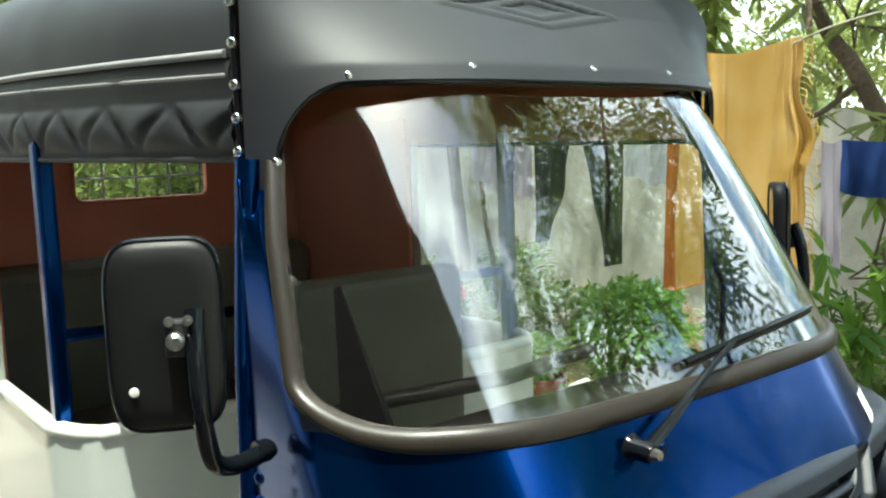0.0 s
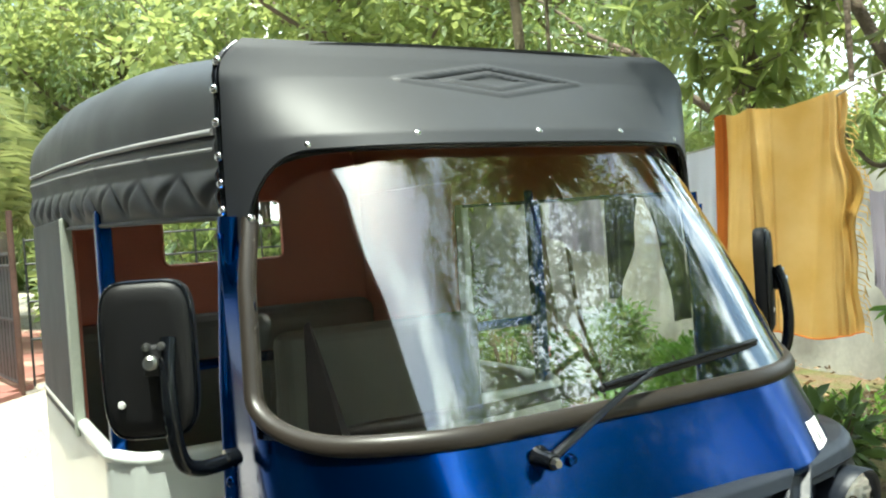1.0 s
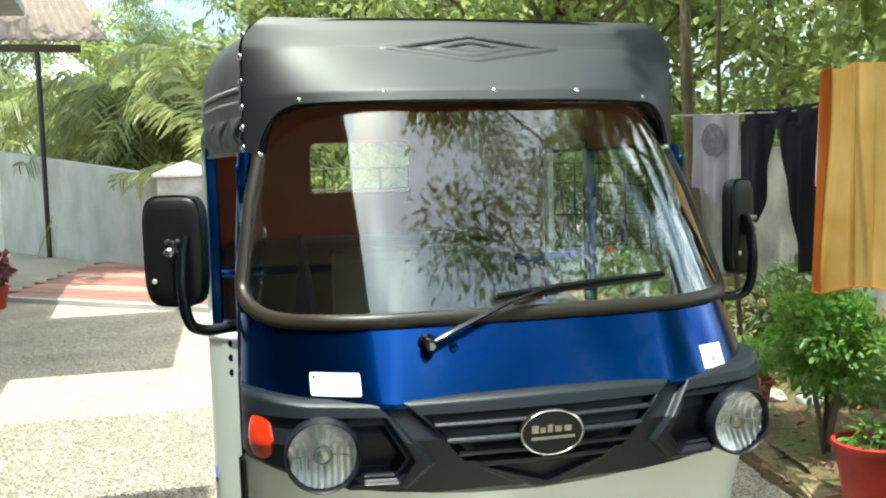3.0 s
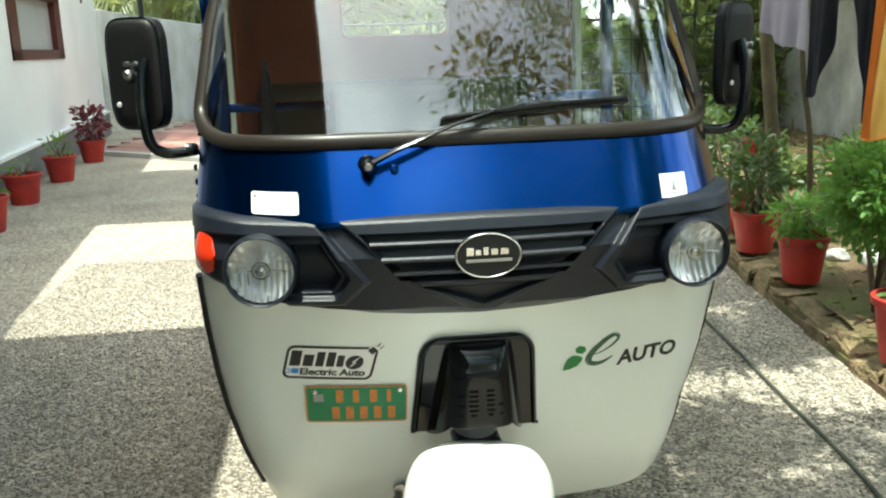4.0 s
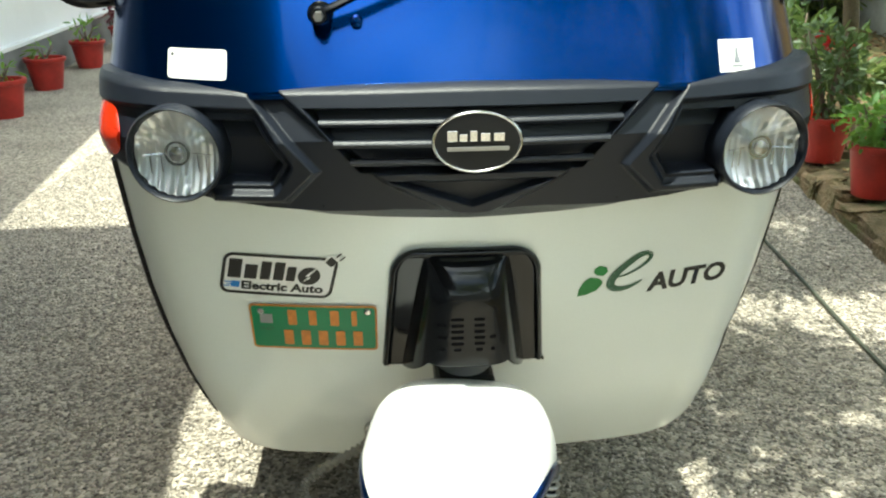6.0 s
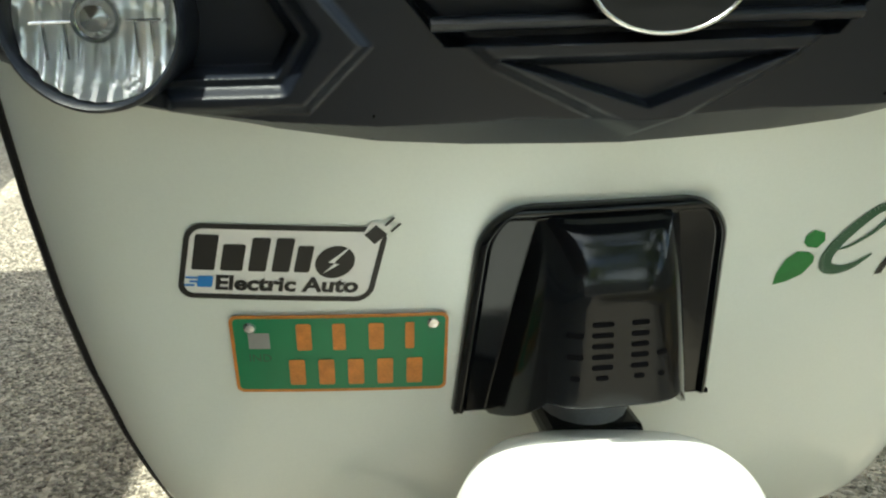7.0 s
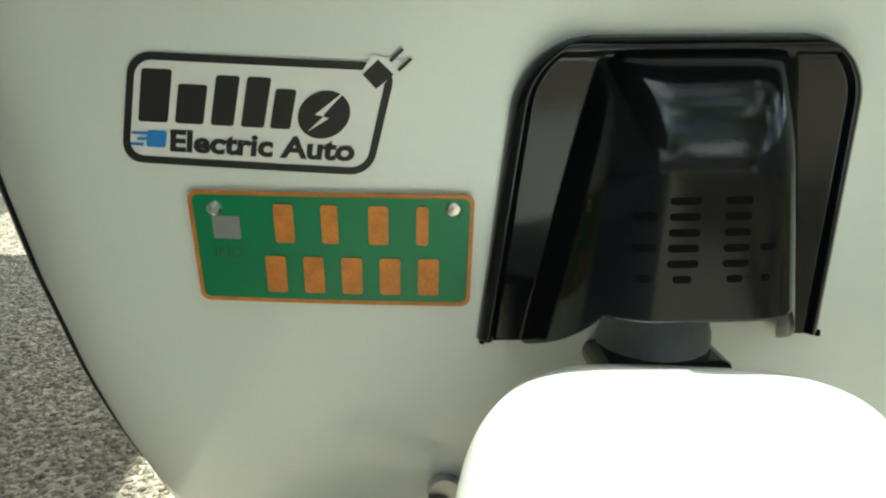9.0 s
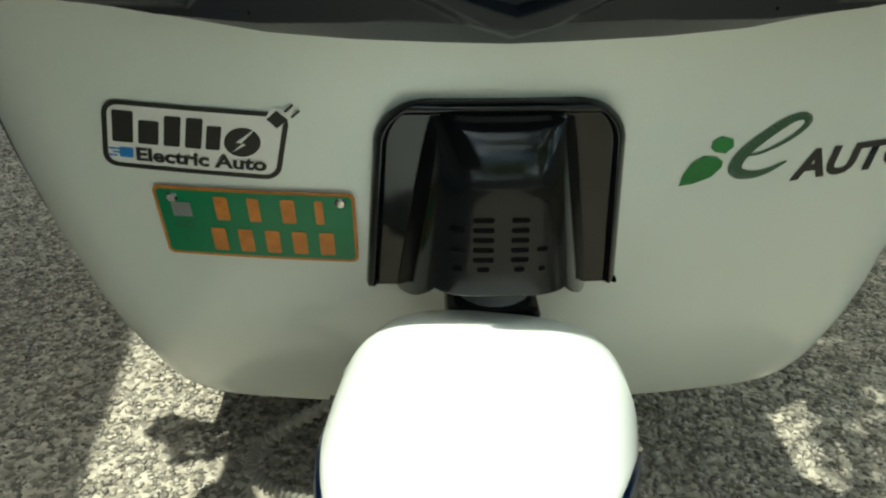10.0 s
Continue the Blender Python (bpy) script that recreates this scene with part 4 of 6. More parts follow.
# registration plate, its writing as plain bars
PX, PZ, PT = -0.343, 0.555, -0.8
pl = of_auto(decal("number_plate", [rect(0.0, 0.202, 0.0, 0.089, 0.007)], (PX, PZ), nose_y, M_PLATEINK, None, "green number plate with orange border and bars", 0.0035, PT))
ps = pl.modifiers.new("thickness", "SOLIDIFY")
ps.thickness, ps.offset = 0.0015, -1
decal("plate_field", [rect(0.003, 0.199, 0.003, 0.086, 0.005)], (PX, PZ), nose_y, M_PLATE, pl, "", 0.0057, PT)
for x0, w_ in ((0.058, 0.020), (0.092, 0.017), (0.125, 0.020), (0.160, 0.012)):
    decal("plate_bar", [rect(x0 + 0.15 * w_, x0 + 0.85 * w_, 0.050, 0.080, 0.002)], (PX, PZ), nose_y, M_PLATEINK, pl, "", 0.0066, PT)
for k in range(5):
    decal("plate_bar", [rect(0.052 + 0.0278 * k, 0.067 + 0.0278 * k, 0.009, 0.039, 0.002)], (PX, PZ), nose_y, M_PLATEINK, pl, "", 0.0066, PT)
decal("hologram", [rect(0.016, 0.036, 0.052, 0.070)], (PX, PZ), nose_y, M_HOLO, pl, "", 0.0062, PT)
words("country_code", "IND", 0.0125, (PX + 0.015, PZ + 0.037), nose_y, M_DEEPGREEN, pl, "dark code IND", 0.0063, PT)
for bx_ in (0.020, 0.189):
    lathe("plate_bolt", [(0.0, -0.0095), (0.004, -0.0092), (0.0058, -0.007), (0.0058, -0.003)], M_CHROME, pl, at=(PX + bx_, nose_y(PX + bx_, PZ + 0.076), PZ + 0.076), axis="y", segs=14)

# leaf mark and the words beside it
of_auto(decal("leaf_mark", [[(0.0, 0.0), (0.014, 0.001), (0.031, 0.007), (0.040, 0.018), (0.040, 0.025), (0.033, 0.031), (0.020, 0.034), (0.009, 0.027), (0.002, 0.013)], [(0.030, 0.037), (0.041, 0.034), (0.048, 0.041), (0.046, 0.050), (0.034, 0.055), (0.026, 0.050), (0.025, 0.043)]], (0.178, 0.643), nose_y, M_GREENINK, None, "printed green leaf mark", 0.001, 4))
ep = smooth_line([(0.052, 0.030, 0), (0.070, 0.032, 0), (0.092, 0.045, 0), (0.104, 0.060, 0), (0.100, 0.069, 0), (0.086, 0.066, 0), (0.062, 0.044, 0), (0.050, 0.026, 0), (0.050, 0.012, 0), (0.062, 0.006, 0), (0.078, 0.008, 0), (0.095, 0.018, 0)], 7)
strips = []
for k in range(len(ep) - 1):
    a, b = ep[k], ep[k + 1]
    d = (b - a).normalized()
    nrm = Vector((-d.y, d.x, 0))
    wa, wb = (0.0012 + 0.0052 * math.sin(math.pi * min(1, (q / (len(ep) - 1)) ** 1.6)) for q in (k, k + 1))
    strips.append([(a.x - nrm.x * wa, a.y - nrm.y * wa), (b.x - nrm.x * wb, b.y - nrm.y * wb), (b.x + nrm.x * wb, b.y + nrm.y * wb), (a.x + nrm.x * wa, a.y + nrm.y * wa)])
of_auto(decal("letter_e", [[(0.050 + 1.12 * (x - 0.050), z) for x, z in q] for q in strips], (0.183, 0.643), nose_y, M_DEEPGREEN, None, "flowing green letter e", 0.001, 3))
of_auto(words("auto_lettering", "AUTO", 0.0475, (0.296, 0.643), nose_y, M_INK, None, "black word AUTO", 0.001, 4.5, shear=0.12, stretch=0.98, bold=0.0018))

# blank labels on the blue cowl
sl_ = of_auto(decal("blank_label", [rect(0.0, 0.086, 0.0, 0.038, 0.005)], (-0.411, 1.008), cowl_y, M_STICK, None, "blank white rounded label", 0.0010, -0.5))
decal("label_dot", [oval(0.007, 0.030, 0.0025, 0.0025, 12)], (-0.411, 1.008), cowl_y, M_INK, sl_, "", 0.0018, -0.5)
sr_ = of_auto(decal("small_label", [rect(0.0, 0.061, 0.0, 0.042)], (0.347, 1.003), cowl_y, M_STICK, None, "white square label with a faint grey print", 0.0012, -2))
decal("label_print", [[(0.024, 0.012), (0.036, 0.012), (0.032, 0.022), (0.032, 0.030), (0.028, 0.032), (0.027, 0.022)], rect(0.020, 0.040, 0.007, 0.009)], (0.347, 1.003), cowl_y, M_HOLO, sr_, "", 0.0020, -2)

# ---- canopy ----
VIS = [(1.43, 0.300), (1.545, 0.356), (1.567, 0.368), (1.62, 0.428), (1.67, 0.484), (1.71, 0.512), (1.738, 0.535)]


def visor_x(z):
    return 0.493 if z < 1.67 else 0.493 - 0.05 * ((z - 1.67) / 0.068) ** 2.2


def visor(u, v):
    """The black front apron over the windscreen: u across, v from its lower edge up."""
    a = abs(u)
    zb = 1.546 - 0.135 * (1 - math.sqrt(max(0, 1 - min(1, max(0, (a - 0.74) / 0.20)) ** 2.0)))
    z = zb + (1.738 - zb) * v
    x = math.copysign(visor_x(z) * (1 - (1 - a) ** 1.12), u)
    yc = curve(z, VIS)
    side = 0.507 + 0.02 * max(0, (z - 1.67) / 0.07)
    g = min(1, abs(x) / 0.493) ** 3.3
    y = yc + (max(side, yc) - yc) * g - 0.014
    # sewn diamond, pressed in relief
    d = abs(abs(x) / 0.19 + abs(z - 1.668) / 0.030 - 1)
    d2 = abs(abs(x - 0.0) / 0.088 + abs(z - 1.668) / 0.017 - 1)
    y -= 0.0055 * math.exp(-(d / 0.13) ** 2) * (1.0 if abs(x) < 0.2 else 0.3) + 0.005 * math.exp(-(d2 / 0.20) ** 2)
    y -= 0.0015 * math.sin(9 * x + 3 * z) * math.sin(17 * z)
    return x, y, z


of_auto(grid_ob("visor", lambda a, b: visor(2 * a - 1, b), 150, 60, M_VINYL, label="black vinyl canopy visor with a sewn diamond", thick=0.006))
# piped lower hem of the visor
of_auto(tube("visor_hem", [Vector(visor(u, 0.0)) + Vector((0, 0.002, 0.001)) for u in np.linspace(-1, 1, 81)], 0.005, M_GLOSS, segs=8))


def rivet(at, axis="y", r=0.0065):
    k = of_auto(lathe("rivet", [(0.0, -0.0062), (0.0045, -0.0055), (0.0072, -0.003), (r * 1.25, 0.0)] if axis == "y" else [(0.0, -0.0062), (0.0045, -0.0055), (0.0072, -0.003), (r * 1.25, 0.0)], M_CHROME, axis="y", segs=12))
    k.location = at
    return k


def visor_at(x, z):
    lo, hi = -1.0, 1.0
    for _ in range(40):
        m_ = (lo + hi) / 2
        a = abs(m_)
        zb = 1.546 - 0.135 * (1 - math.sqrt(max(0, 1 - min(1, max(0, (a - 0.74) / 0.20)) ** 2.0)))
        vv = max(0, min(1, (z - zb) / (1.738 - zb)))
        if visor(m_, vv)[0] < x:
            lo = m_
        else:
            hi = m_
    return Vector((x, visor(lo, vv)[1], z))


for x, z in ((-0.385, 1.554), (-0.218, 1.565), (0.016, 1.567), (0.203, 1.566), (0.378, 1.556), (-0.468, 1.447), (0.468, 1.447)):
    p = visor_at(x, z)
    k = rivet((p.x, p.y - 0.001, p.z))
    k.rotation_euler = (radians(-35), 0, radians(25 if x < -0.3 else -25 if x > 0.3 else 0))
for s in (-1, 1):
    of_auto(tube("seam_welt", [(s * (visor_x(z) + 0.002), 0.507 + 0.02 * max(0, (z - 1.67) / 0.07), z) for z in np.linspace(1.44, 1.735, 16)], 0.0065, M_GLOSS, segs=8))
    for z in (1.462, 1.505, 1.548, 1.602, 1.655, 1.70):
        k = rivet((s * (visor_x(z) + 0.006), 0.505, z))
        k.rotation_euler = (0, 0, radians(90 * s - s * 35))


def half_w(y):
    return curve(y, [(0.5, 0.494), (0.8, 0.545), (1.15, 0.583), (1.6, 0.598), (2.45, 0.602)])


def pipe_z(y):
    return 1.585 + 0.078 * (y - 0.5) / 1.9


def roof_top(y):
    return curve(y, [(0.5, 1.738), (0.9, 1.80), (1.4, 1.855), (1.9, 1.885), (2.2, 1.885), (2.4, 1.865)])


def val_z(y):
    return 1.452 + 0.035 * (y - 0.5) / 1.9


def roof(a, b, inset=0.0):
    y = 0.512 + 1.888 * b
    t = math.pi * a
    c, s = math.cos(t), math.sin(t)
    w = half_w(y) - inset
    x = -math.copysign(abs(c) ** 0.42, c) * w
    z0, z1 = pipe_z(y), roof_top(y) - inset
    z = z0 + (z1 - z0) * s ** 0.75
    # sag between the hoops
    z -= 0.008 * s * (0.5 - 0.5 * math.cos(2 * math.pi * b * 3)) * (1 if not inset else 0)
    return x, y, z


of_auto(grid_ob("canopy_roof", roof, 60, 50, M_VINYL, label="stretched black vinyl canopy roof", thick=0.004))
of_auto(grid_ob("roof_lining", lambda a, b: roof(a, b, 0.022), 40, 24, M_LINING, label="orange-brown roof lining", thick=0.003))


def valance(s, a, b):
    """Side strip under the roof: a along, b down; the lower half is quilted in zigzags."""
    y = 0.512 + 1.888 * a
    z1, z0 = pipe_z(y), val_z(y)
    z = z1 + (z0 - z1) * b
    bulge = 0.004 * math.sin(math.pi * b)
    if 0.42 < b < 0.92:
        q = (b - 0.42) / 0.50
        tri = abs((y / 0.19) % 1 * 2 - 1)
        e = tri - q
        bulge += 0.011 * math.sin(math.pi * q) ** 0.6 * (1 - math.exp(-(e / 0.16) ** 2))
        bulge += 0.004 * math.sin(y * 37) * math.sin(math.pi * q)
    if 0.0 < b < 0.3:
        bulge += 0.006 * math.sin(math.pi * b / 0.3)
    return s * (half_w(y) + bulge), y, z


for s in (-1, 1):
    of_auto(grid_ob("side_valance", lambda a, b, s=s: valance(s, a, b), 190, 30, M_VINYL, label="quilted dark vinyl side valance", thick=0.004 * s))
    of_auto(grid_ob("valance_lining", lambda a, b, s=s: (s * (half_w(0.53 + 1.86 * a) - 0.010 - 0.006 * math.sin(math.pi * b)), 0.53 + 1.86 * a, pipe_z(0.53 + 1.86 * a) * (1 - b) + (val_z(0.53 + 1.86 * a) + 0.006) * b), 40, 6, M_LINING, label="orange-brown valance lining", thick=0.002 * s))
    for dz, r in ((0.004, 0.0055), (-0.024, 0.004)):
        of_auto(tube("piping", [(s * (half_w(y) + 0.005), y, pipe_z(y) + dz) for y in np.linspace(0.52, 2.38, 30)], r, M_PIPING, segs=8, label="grey vinyl piping"))
    of_auto(tube("valance_hem", [(s * (half_w(y) + 0.002), y, val_z(y)) for y in np.linspace(0.512, 2.40, 30)], 0.005, M_VINYL, segs=8))
    # rear quarter curtain and its posts
    of_auto(part("rear_curtain", box_bm(s * 0.604 - 0.006, s * 0.604 + 0.006, 1.62, 2.40, 0.93, 1.50, 0.004), M_VINYL, None, "dark vinyl rear quarter curtain"))
    of_auto(part("curtain_post", box_bm(s * 0.603 - 0.013, s * 0.603 + 0.013, 1.58, 1.62, 0.93, 1.50, 0.005), M_PALE, None, "pale painted metal post"))
    of_auto(part("side_post", box_bm(s * 0.578 - 0.017, s * 0.578 + 0.017, 1.15, 1.19, 0.93, 1.50, 0.008), M_BLUE, None, "glossy blue upright post"))

# ---- rear wall of the cabin, with its window hole ----
RY0, RY1 = 2.345, 2.375
RWX0, RWX1, RWZ0, RWZ1 = -0.20, 0.245, 1.335, 1.555
rear = new("rear_panel", None)
of_auto(rear)
rear["label"] = "maroon vinyl rear curtain with a clear window opening"
for x0, x1, z0, z1 in ((-0.60, RWX0, 0.90, 1.66), (RWX1, 0.60, 0.90, 1.66), (RWX0, RWX1, 0.90, RWZ0), (RWX0, RWX1, RWZ1, 1.66)):
    part("rear_curtain_panel", box_bm(x0, x1, RY0, RY1, z0, z1), M_MAROON, rear)
bm_ = bmesh.new()
vs_ = [bm_.verts.new(v) for v in [(x, RY1 - 0.005, 1.655) for x in np.linspace(-0.598, 0.598, 21)] + [(x, RY1 - 0.005, 1.655 + (roof_top(2.36) - 1.665) * math.sqrt(max(0, 1 - (abs(x) / 0.6) ** 4))) for x in np.linspace(0.598, -0.598, 21)]]
bm_.faces.new(vs_)
part("rear_gable", bm_, M_MAROON, rear)
tube("window_binding", [Vector((x, RY0 - 0.003, z)) for x, z in rect(RWX0, RWX1, RWZ0, RWZ1, 0.03)], 0.006, M_MAROON, rear, segs=6, closed=True, up=(0, 1, 0))
for cx, cz, sx_, sz_ in ((RWX0, RWZ0, 1, 1), (RWX1, RWZ0, -1, 1), (RWX0, RWZ1, 1, -1), (RWX1, RWZ1, -1, -1)):
    bm_ = bmesh.new()
    pts = [(cx, cz)] + [(cx + sx_ * 0.035 * (1 - math.sin(t)), cz + sz_ * 0.035 * (1 - math.cos(t))) for t in np.linspace(0, math.pi / 2, 7)]
    vs_ = [bm_.verts.new((x, RY0 + 0.004, z)) for x, z in pts]
    bm_.faces.new(vs_)
    part("window_corner", bm_, M_MAROON, rear)
# side maroon pads inside
for s in (-1, 1):
    of_auto(part("inner_side_pad", box_bm(s * 0.585 - 0.008, s * 0.585 + 0.008, 1.62, 2.34, 0.93, 1.56, 0.006), M_MAROON, None, "maroon vinyl inner pad"))

# ---- lower body, seats, wheels ----
def tub(a, b):
    """The white rear body tub: a round the plan from one rear corner to the other, b from the sill up."""
    path = [(-0.596, 2.42), (-0.596, 1.16), (-0.55, 1.065), (-0.45, 1.05), (0.45, 1.05), (0.55, 1.065), (0.596, 1.16), (0.596, 2.42)]
    L = [0]
    for p, q in zip(path, path[1:]):
        L.append(L[-1] + math.dist(p, q))
    t = a * L[-1]
    x = float(np.interp(t, L, [p[0] for p in path]))
    y = float(np.interp(t, L, [p[1] for p in path]))
    return x, y, 0.30 + 0.655 * b


of_auto(grid_ob("body_tub", tub, 120, 10, M_WHITE, label="glossy white lower rear body", thick=0.012))
of_auto(tube("body_rail", [Vector(tub(a, 1.0)) + Vector((0, 0, 0.004)) for a in np.linspace(0, 1, 90)], 0.017, M_WHITE, segs=10, label="white rounded body rail"))
for s in (-1, 1):
    of_auto(tube("body_stripe", [(s * 0.603, y, 0.80 - 0.28 * max(0, (1.5 - y) / 0.4)) for y in np.linspace(1.13, 2.4, 20)], 0.009, M_BLUE, segs=6, flat=(0.4, 1.5), label="blue side stripe"))
    of_auto(lathe("rear_wheel", [(0.0, -0.05), (0.12, -0.045), (0.17, -0.055), (0.21, -0.05), (0.235, -0.02), (0.235, 0.02), (0.21, 0.05), (0.17, 0.055), (0.12, 0.045), (0.0, 0.05)], M_TYRE, at=(s * 0.565, 1.98, 0.235), axis="x", segs=36, label="black rear tyre"))
    of_auto(tube("wheel_arch", [(s * 0.602, 1.98 + 0.29 * math.cos(t), 0.25 + 0.29 * math.sin(t)) for t in np.linspace(0.1, math.pi - 0.1, 22)], 0.016, M_TYRE, segs=8, label="black wheel arch lip"))
of_auto(part("chassis", box_bm(-0.55, 0.55, 1.06, 2.40, 0.30, 0.42, 0.02), M_SEAT, None, "black chassis floor"))
of_auto(part("front_seat", box_bm(-0.28, 0.28, 0.78, 1.04, 0.55, 0.68, 0.04, 3), M_SEAT, None, "black vinyl driver bench"))
of_auto(part("front_backrest", box_bm(-0.265, 0.265, 0.975, 1.042, 0.62, 1.20, 0.03, 3), M_SEAT, None, "black vinyl driver backrest"))
of_auto(part("partition_bar", box_bm(-0.575, 0.575, 1.155, 1.18, 1.12, 1.145, 0.008), M_BLUE, None, "blue crossbar behind the driver"))
of_auto(part("rear_seat", box_bm(-0.56, 0.56, 1.85, 2.30, 0.55, 0.70, 0.05, 3), M_SEAT, None, "black vinyl passenger bench"))
of_auto(part("rear_backrest", box_bm(-0.57, 0.57, 2.22, 2.34, 0.66, 1.16, 0.05, 3), M_SEAT, None, "black vinyl passenger backrest"))
of_auto(part("dashboard", box_bm(-0.42, 0.42, 0.215, 0.50, 0.93, 1.04, 0.03, 3), M_MATTBLACK, None, "black moulded dashboard"))
of_auto(tube("handlebar", smooth_line([(-0.33, 0.66, 1.03), (-0.2, 0.60, 1.05), (0, 0.57, 1.05), (0.2, 0.60, 1.05), (0.33, 0.66, 1.03)], 6), 0.014, M_IRON, segs=10, label="black handlebar"))
# black wedge added for a dark shape behind the glass, no known part
of_auto(mesh_ob("lever_shield", [(-0.415, 0.42, 1.03), (-0.375, 0.33, 1.03), (-0.352, 0.35, 1.03), (-0.385, 0.45, 1.03), (-0.396, 0.455, 1.272), (-0.391, 0.445, 1.276), (-0.387, 0.450, 1.276), (-0.392, 0.460, 1.272)], [(0, 1, 2, 3), (4, 5, 6, 7), (0, 1, 5, 4), (1, 2, 6, 5), (2, 3, 7, 6), (3, 0, 4, 7)], M_DARK, None, "tall black pointed wedge beside the handlebar"))
for s in (-1, 1):
    of_auto(part("lower_pillar", box_bm(s * 0.522 - 0.012, s * 0.522 + 0.012, 0.42, 0.46, 0.72, 1.0, 0.008), M_BLUE, None, "blue lower door pillar"))
    for z in (1.00, 1.03, 1.06):
        k = rivet((s * 0.545, 0.405, z))
        k.rotation_euler = (0, 0, radians(70 * s))
        k.data.materials[0] = M_BLUE

# ---- ground ----
ground = tagged(mesh_ob("ground", [(-300, -300, 0), (300, -300, 0), (300, 300, 0), (-300, 300, 0)], [(0, 1, 2, 3)], M_GROUND), "grey crushed-stone yard, dusty and uneven", "ground", kind="structure")
rng = np.random.default_rng(7)


def pebbles(name, n, x0, x1, y0, y1, s0, s1, material, label, keep=None):
    """Loose stones, each a squashed irregular octahedron."""
    c = np.stack([rng.uniform(x0, x1, n), rng.uniform(y0, y1, n)], -1)
    if keep is not None:
        c = c[keep(c)]
    n = len(c)
    base = np.array([(1, 0, 0), (0, 1, 0), (-1, 0, 0), (0, -1, 0), (0, 0, 1), (0, 0, -0.3)])
    tri = np.array([(0, 1, 4), (1, 2, 4), (2, 3, 4), (3, 0, 4), (1, 0, 5), (2, 1, 5), (3, 2, 5), (0, 3, 5)])
    size = rng.uniform(s0, s1, n) * rng.uniform(0.6, 1.3, n)
    ang = rng.uniform(0, 6.28, n)
    v = base[None] * (1 + rng.uniform(-0.35, 0.35, (n, 6, 3)))
    v = v * size[:, None, None] * np.array([1, 0.75, 0.55])
    ca, sa = np.cos(ang)[:, None], np.sin(ang)[:, None]
    vx, vy = v[..., 0] * ca - v[..., 1] * sa + c[:, :1], v[..., 0] * sa + v[..., 1] * ca + c[:, 1:]
    V = np.stack([vx, vy, v[..., 2] + size[:, None] * 0.12], -1).reshape(-1, 3)
    F = (np.arange(n)[:, None, None] * 6 + tri[None]).reshape(-1, 3)
    return tagged(raw_mesh(name, V, F, material), label, "gravel", kind="stuff")


def kerb_x(y):
    return 1.69 + 0.15 * (y - 1.35)


pebbles("gravel", 125000, -1.9, 1.95, 0.1, 4.2, 0.0035, 0.009, M_PEBBLE, "loose grey gravel chips pressed into the yard", lambda c: (c[:, 0] < 1.66 + 0.15 * (c[:, 1] - 1.35)))
# garden bed beyond the kerb, a low uneven bank of soil
def bed(a, b):
    y = -6 + 20 * b
    x = kerb_x(y) + 0.10 + 4.5 * a
    return x, y, 0.085 + 0.05 * noise.noise((x * 1.3, y * 1.3, 0)) + 0.02 * noise.noise((x * 6, y * 6, 3))


tagged(grid_ob("garden_bed", bed, 50, 160, M_SOIL), "brown garden soil with dry leaves and moss", "soil", kind="structure")
kerb = tagged(grid_ob("kerb_bed", lambda a, b: (kerb_x(-5 + 18 * b) - 0.02 + 0.14 * a, -5 + 18 * b, 0.03), 2, 20, M_SOIL, thick=-0.05), "mortar bed under a mossy block kerb", "kerb", kind="structure")
rk = random.Random(3)
variants = []
for k in range(6):
    bm = box_bm(-0.075, 0.075, -0.115, 0.115, 0.0, 0.125, 0.016, 2)
    for v in bm.verts:
        v.co += Vector((rk.uniform(-1, 1), rk.uniform(-1, 1), rk.uniform(-1, 1))) * 0.019
    me = bpy.data.meshes.new("kerb_block")
    bm.to_mesh(me)
    bm.free()
    me.materials.append(M_KERB)
    variants.append(me)
for k in range(70):
    y = -4.5 + 0.238 * k
    ob = new("kerb_block", variants[k % 6])
    ob.parent = kerb
    ob.location = (kerb_x(y) + 0.06 + rk.uniform(-0.008, 0.008), y, rk.uniform(-0.062, -0.028))
    ob.rotation_euler = (rk.uniform(-0.09, 0.09), rk.uniform(-0.10, 0.10), -0.149 + rk.uniform(-0.10, 0.10))

# garden hose lying on the gravel
tagged(tube("garden_hose", smooth_line([(1.55, 4.6, 0.010), (1.50, 3.6, 0.010), (1.418, 2.43, 0.010), (1.365, 1.85, 0.010), (1.31, 1.38, 0.010), (1.245, 0.78, 0.010), (1.12, 0.1, 0.010), (1.05, -0.8, 0.010), (1.2, -2.2, 0.010)], 10), 0.0068, M_HOSE, segs=8), "thin dark green garden hose on the gravel", "hose")

# ---- the house ----
def hw(out, y, z):
    """A place by the house: out from its wall, y along the yard."""
    return (-3.43 - 0.097 * (y - 7.8) + out, y, z)


def along(name, o0, o1, y0, y1, z0, z1, material, parent=None, label=""):
    return hexa(name, [hw(o0, y0, z0), hw(o1, y0, z0), hw(o1, y1, z0), hw(o0, y1, z0), hw(o0, y0, z1), hw(o1, y0, z1), hw(o1, y1, z1), hw(o0, y1, z1)], material, parent, label)


house = thing("house", (-3.3, 5, 0), "white plastered single-storey house with grey plinth and flat slabs out of view", "house")
hi = Matrix.Translation((3.3, -5, 0))


def of_house(ob):
    ob.parent = house
    ob.matrix_parent_inverse = hi
    return ob


WY0, WY1, WZ0, WZ1 = 8.15, 10.85, 1.27, 2.95
HTOP, HEND = 4.2, 13.9
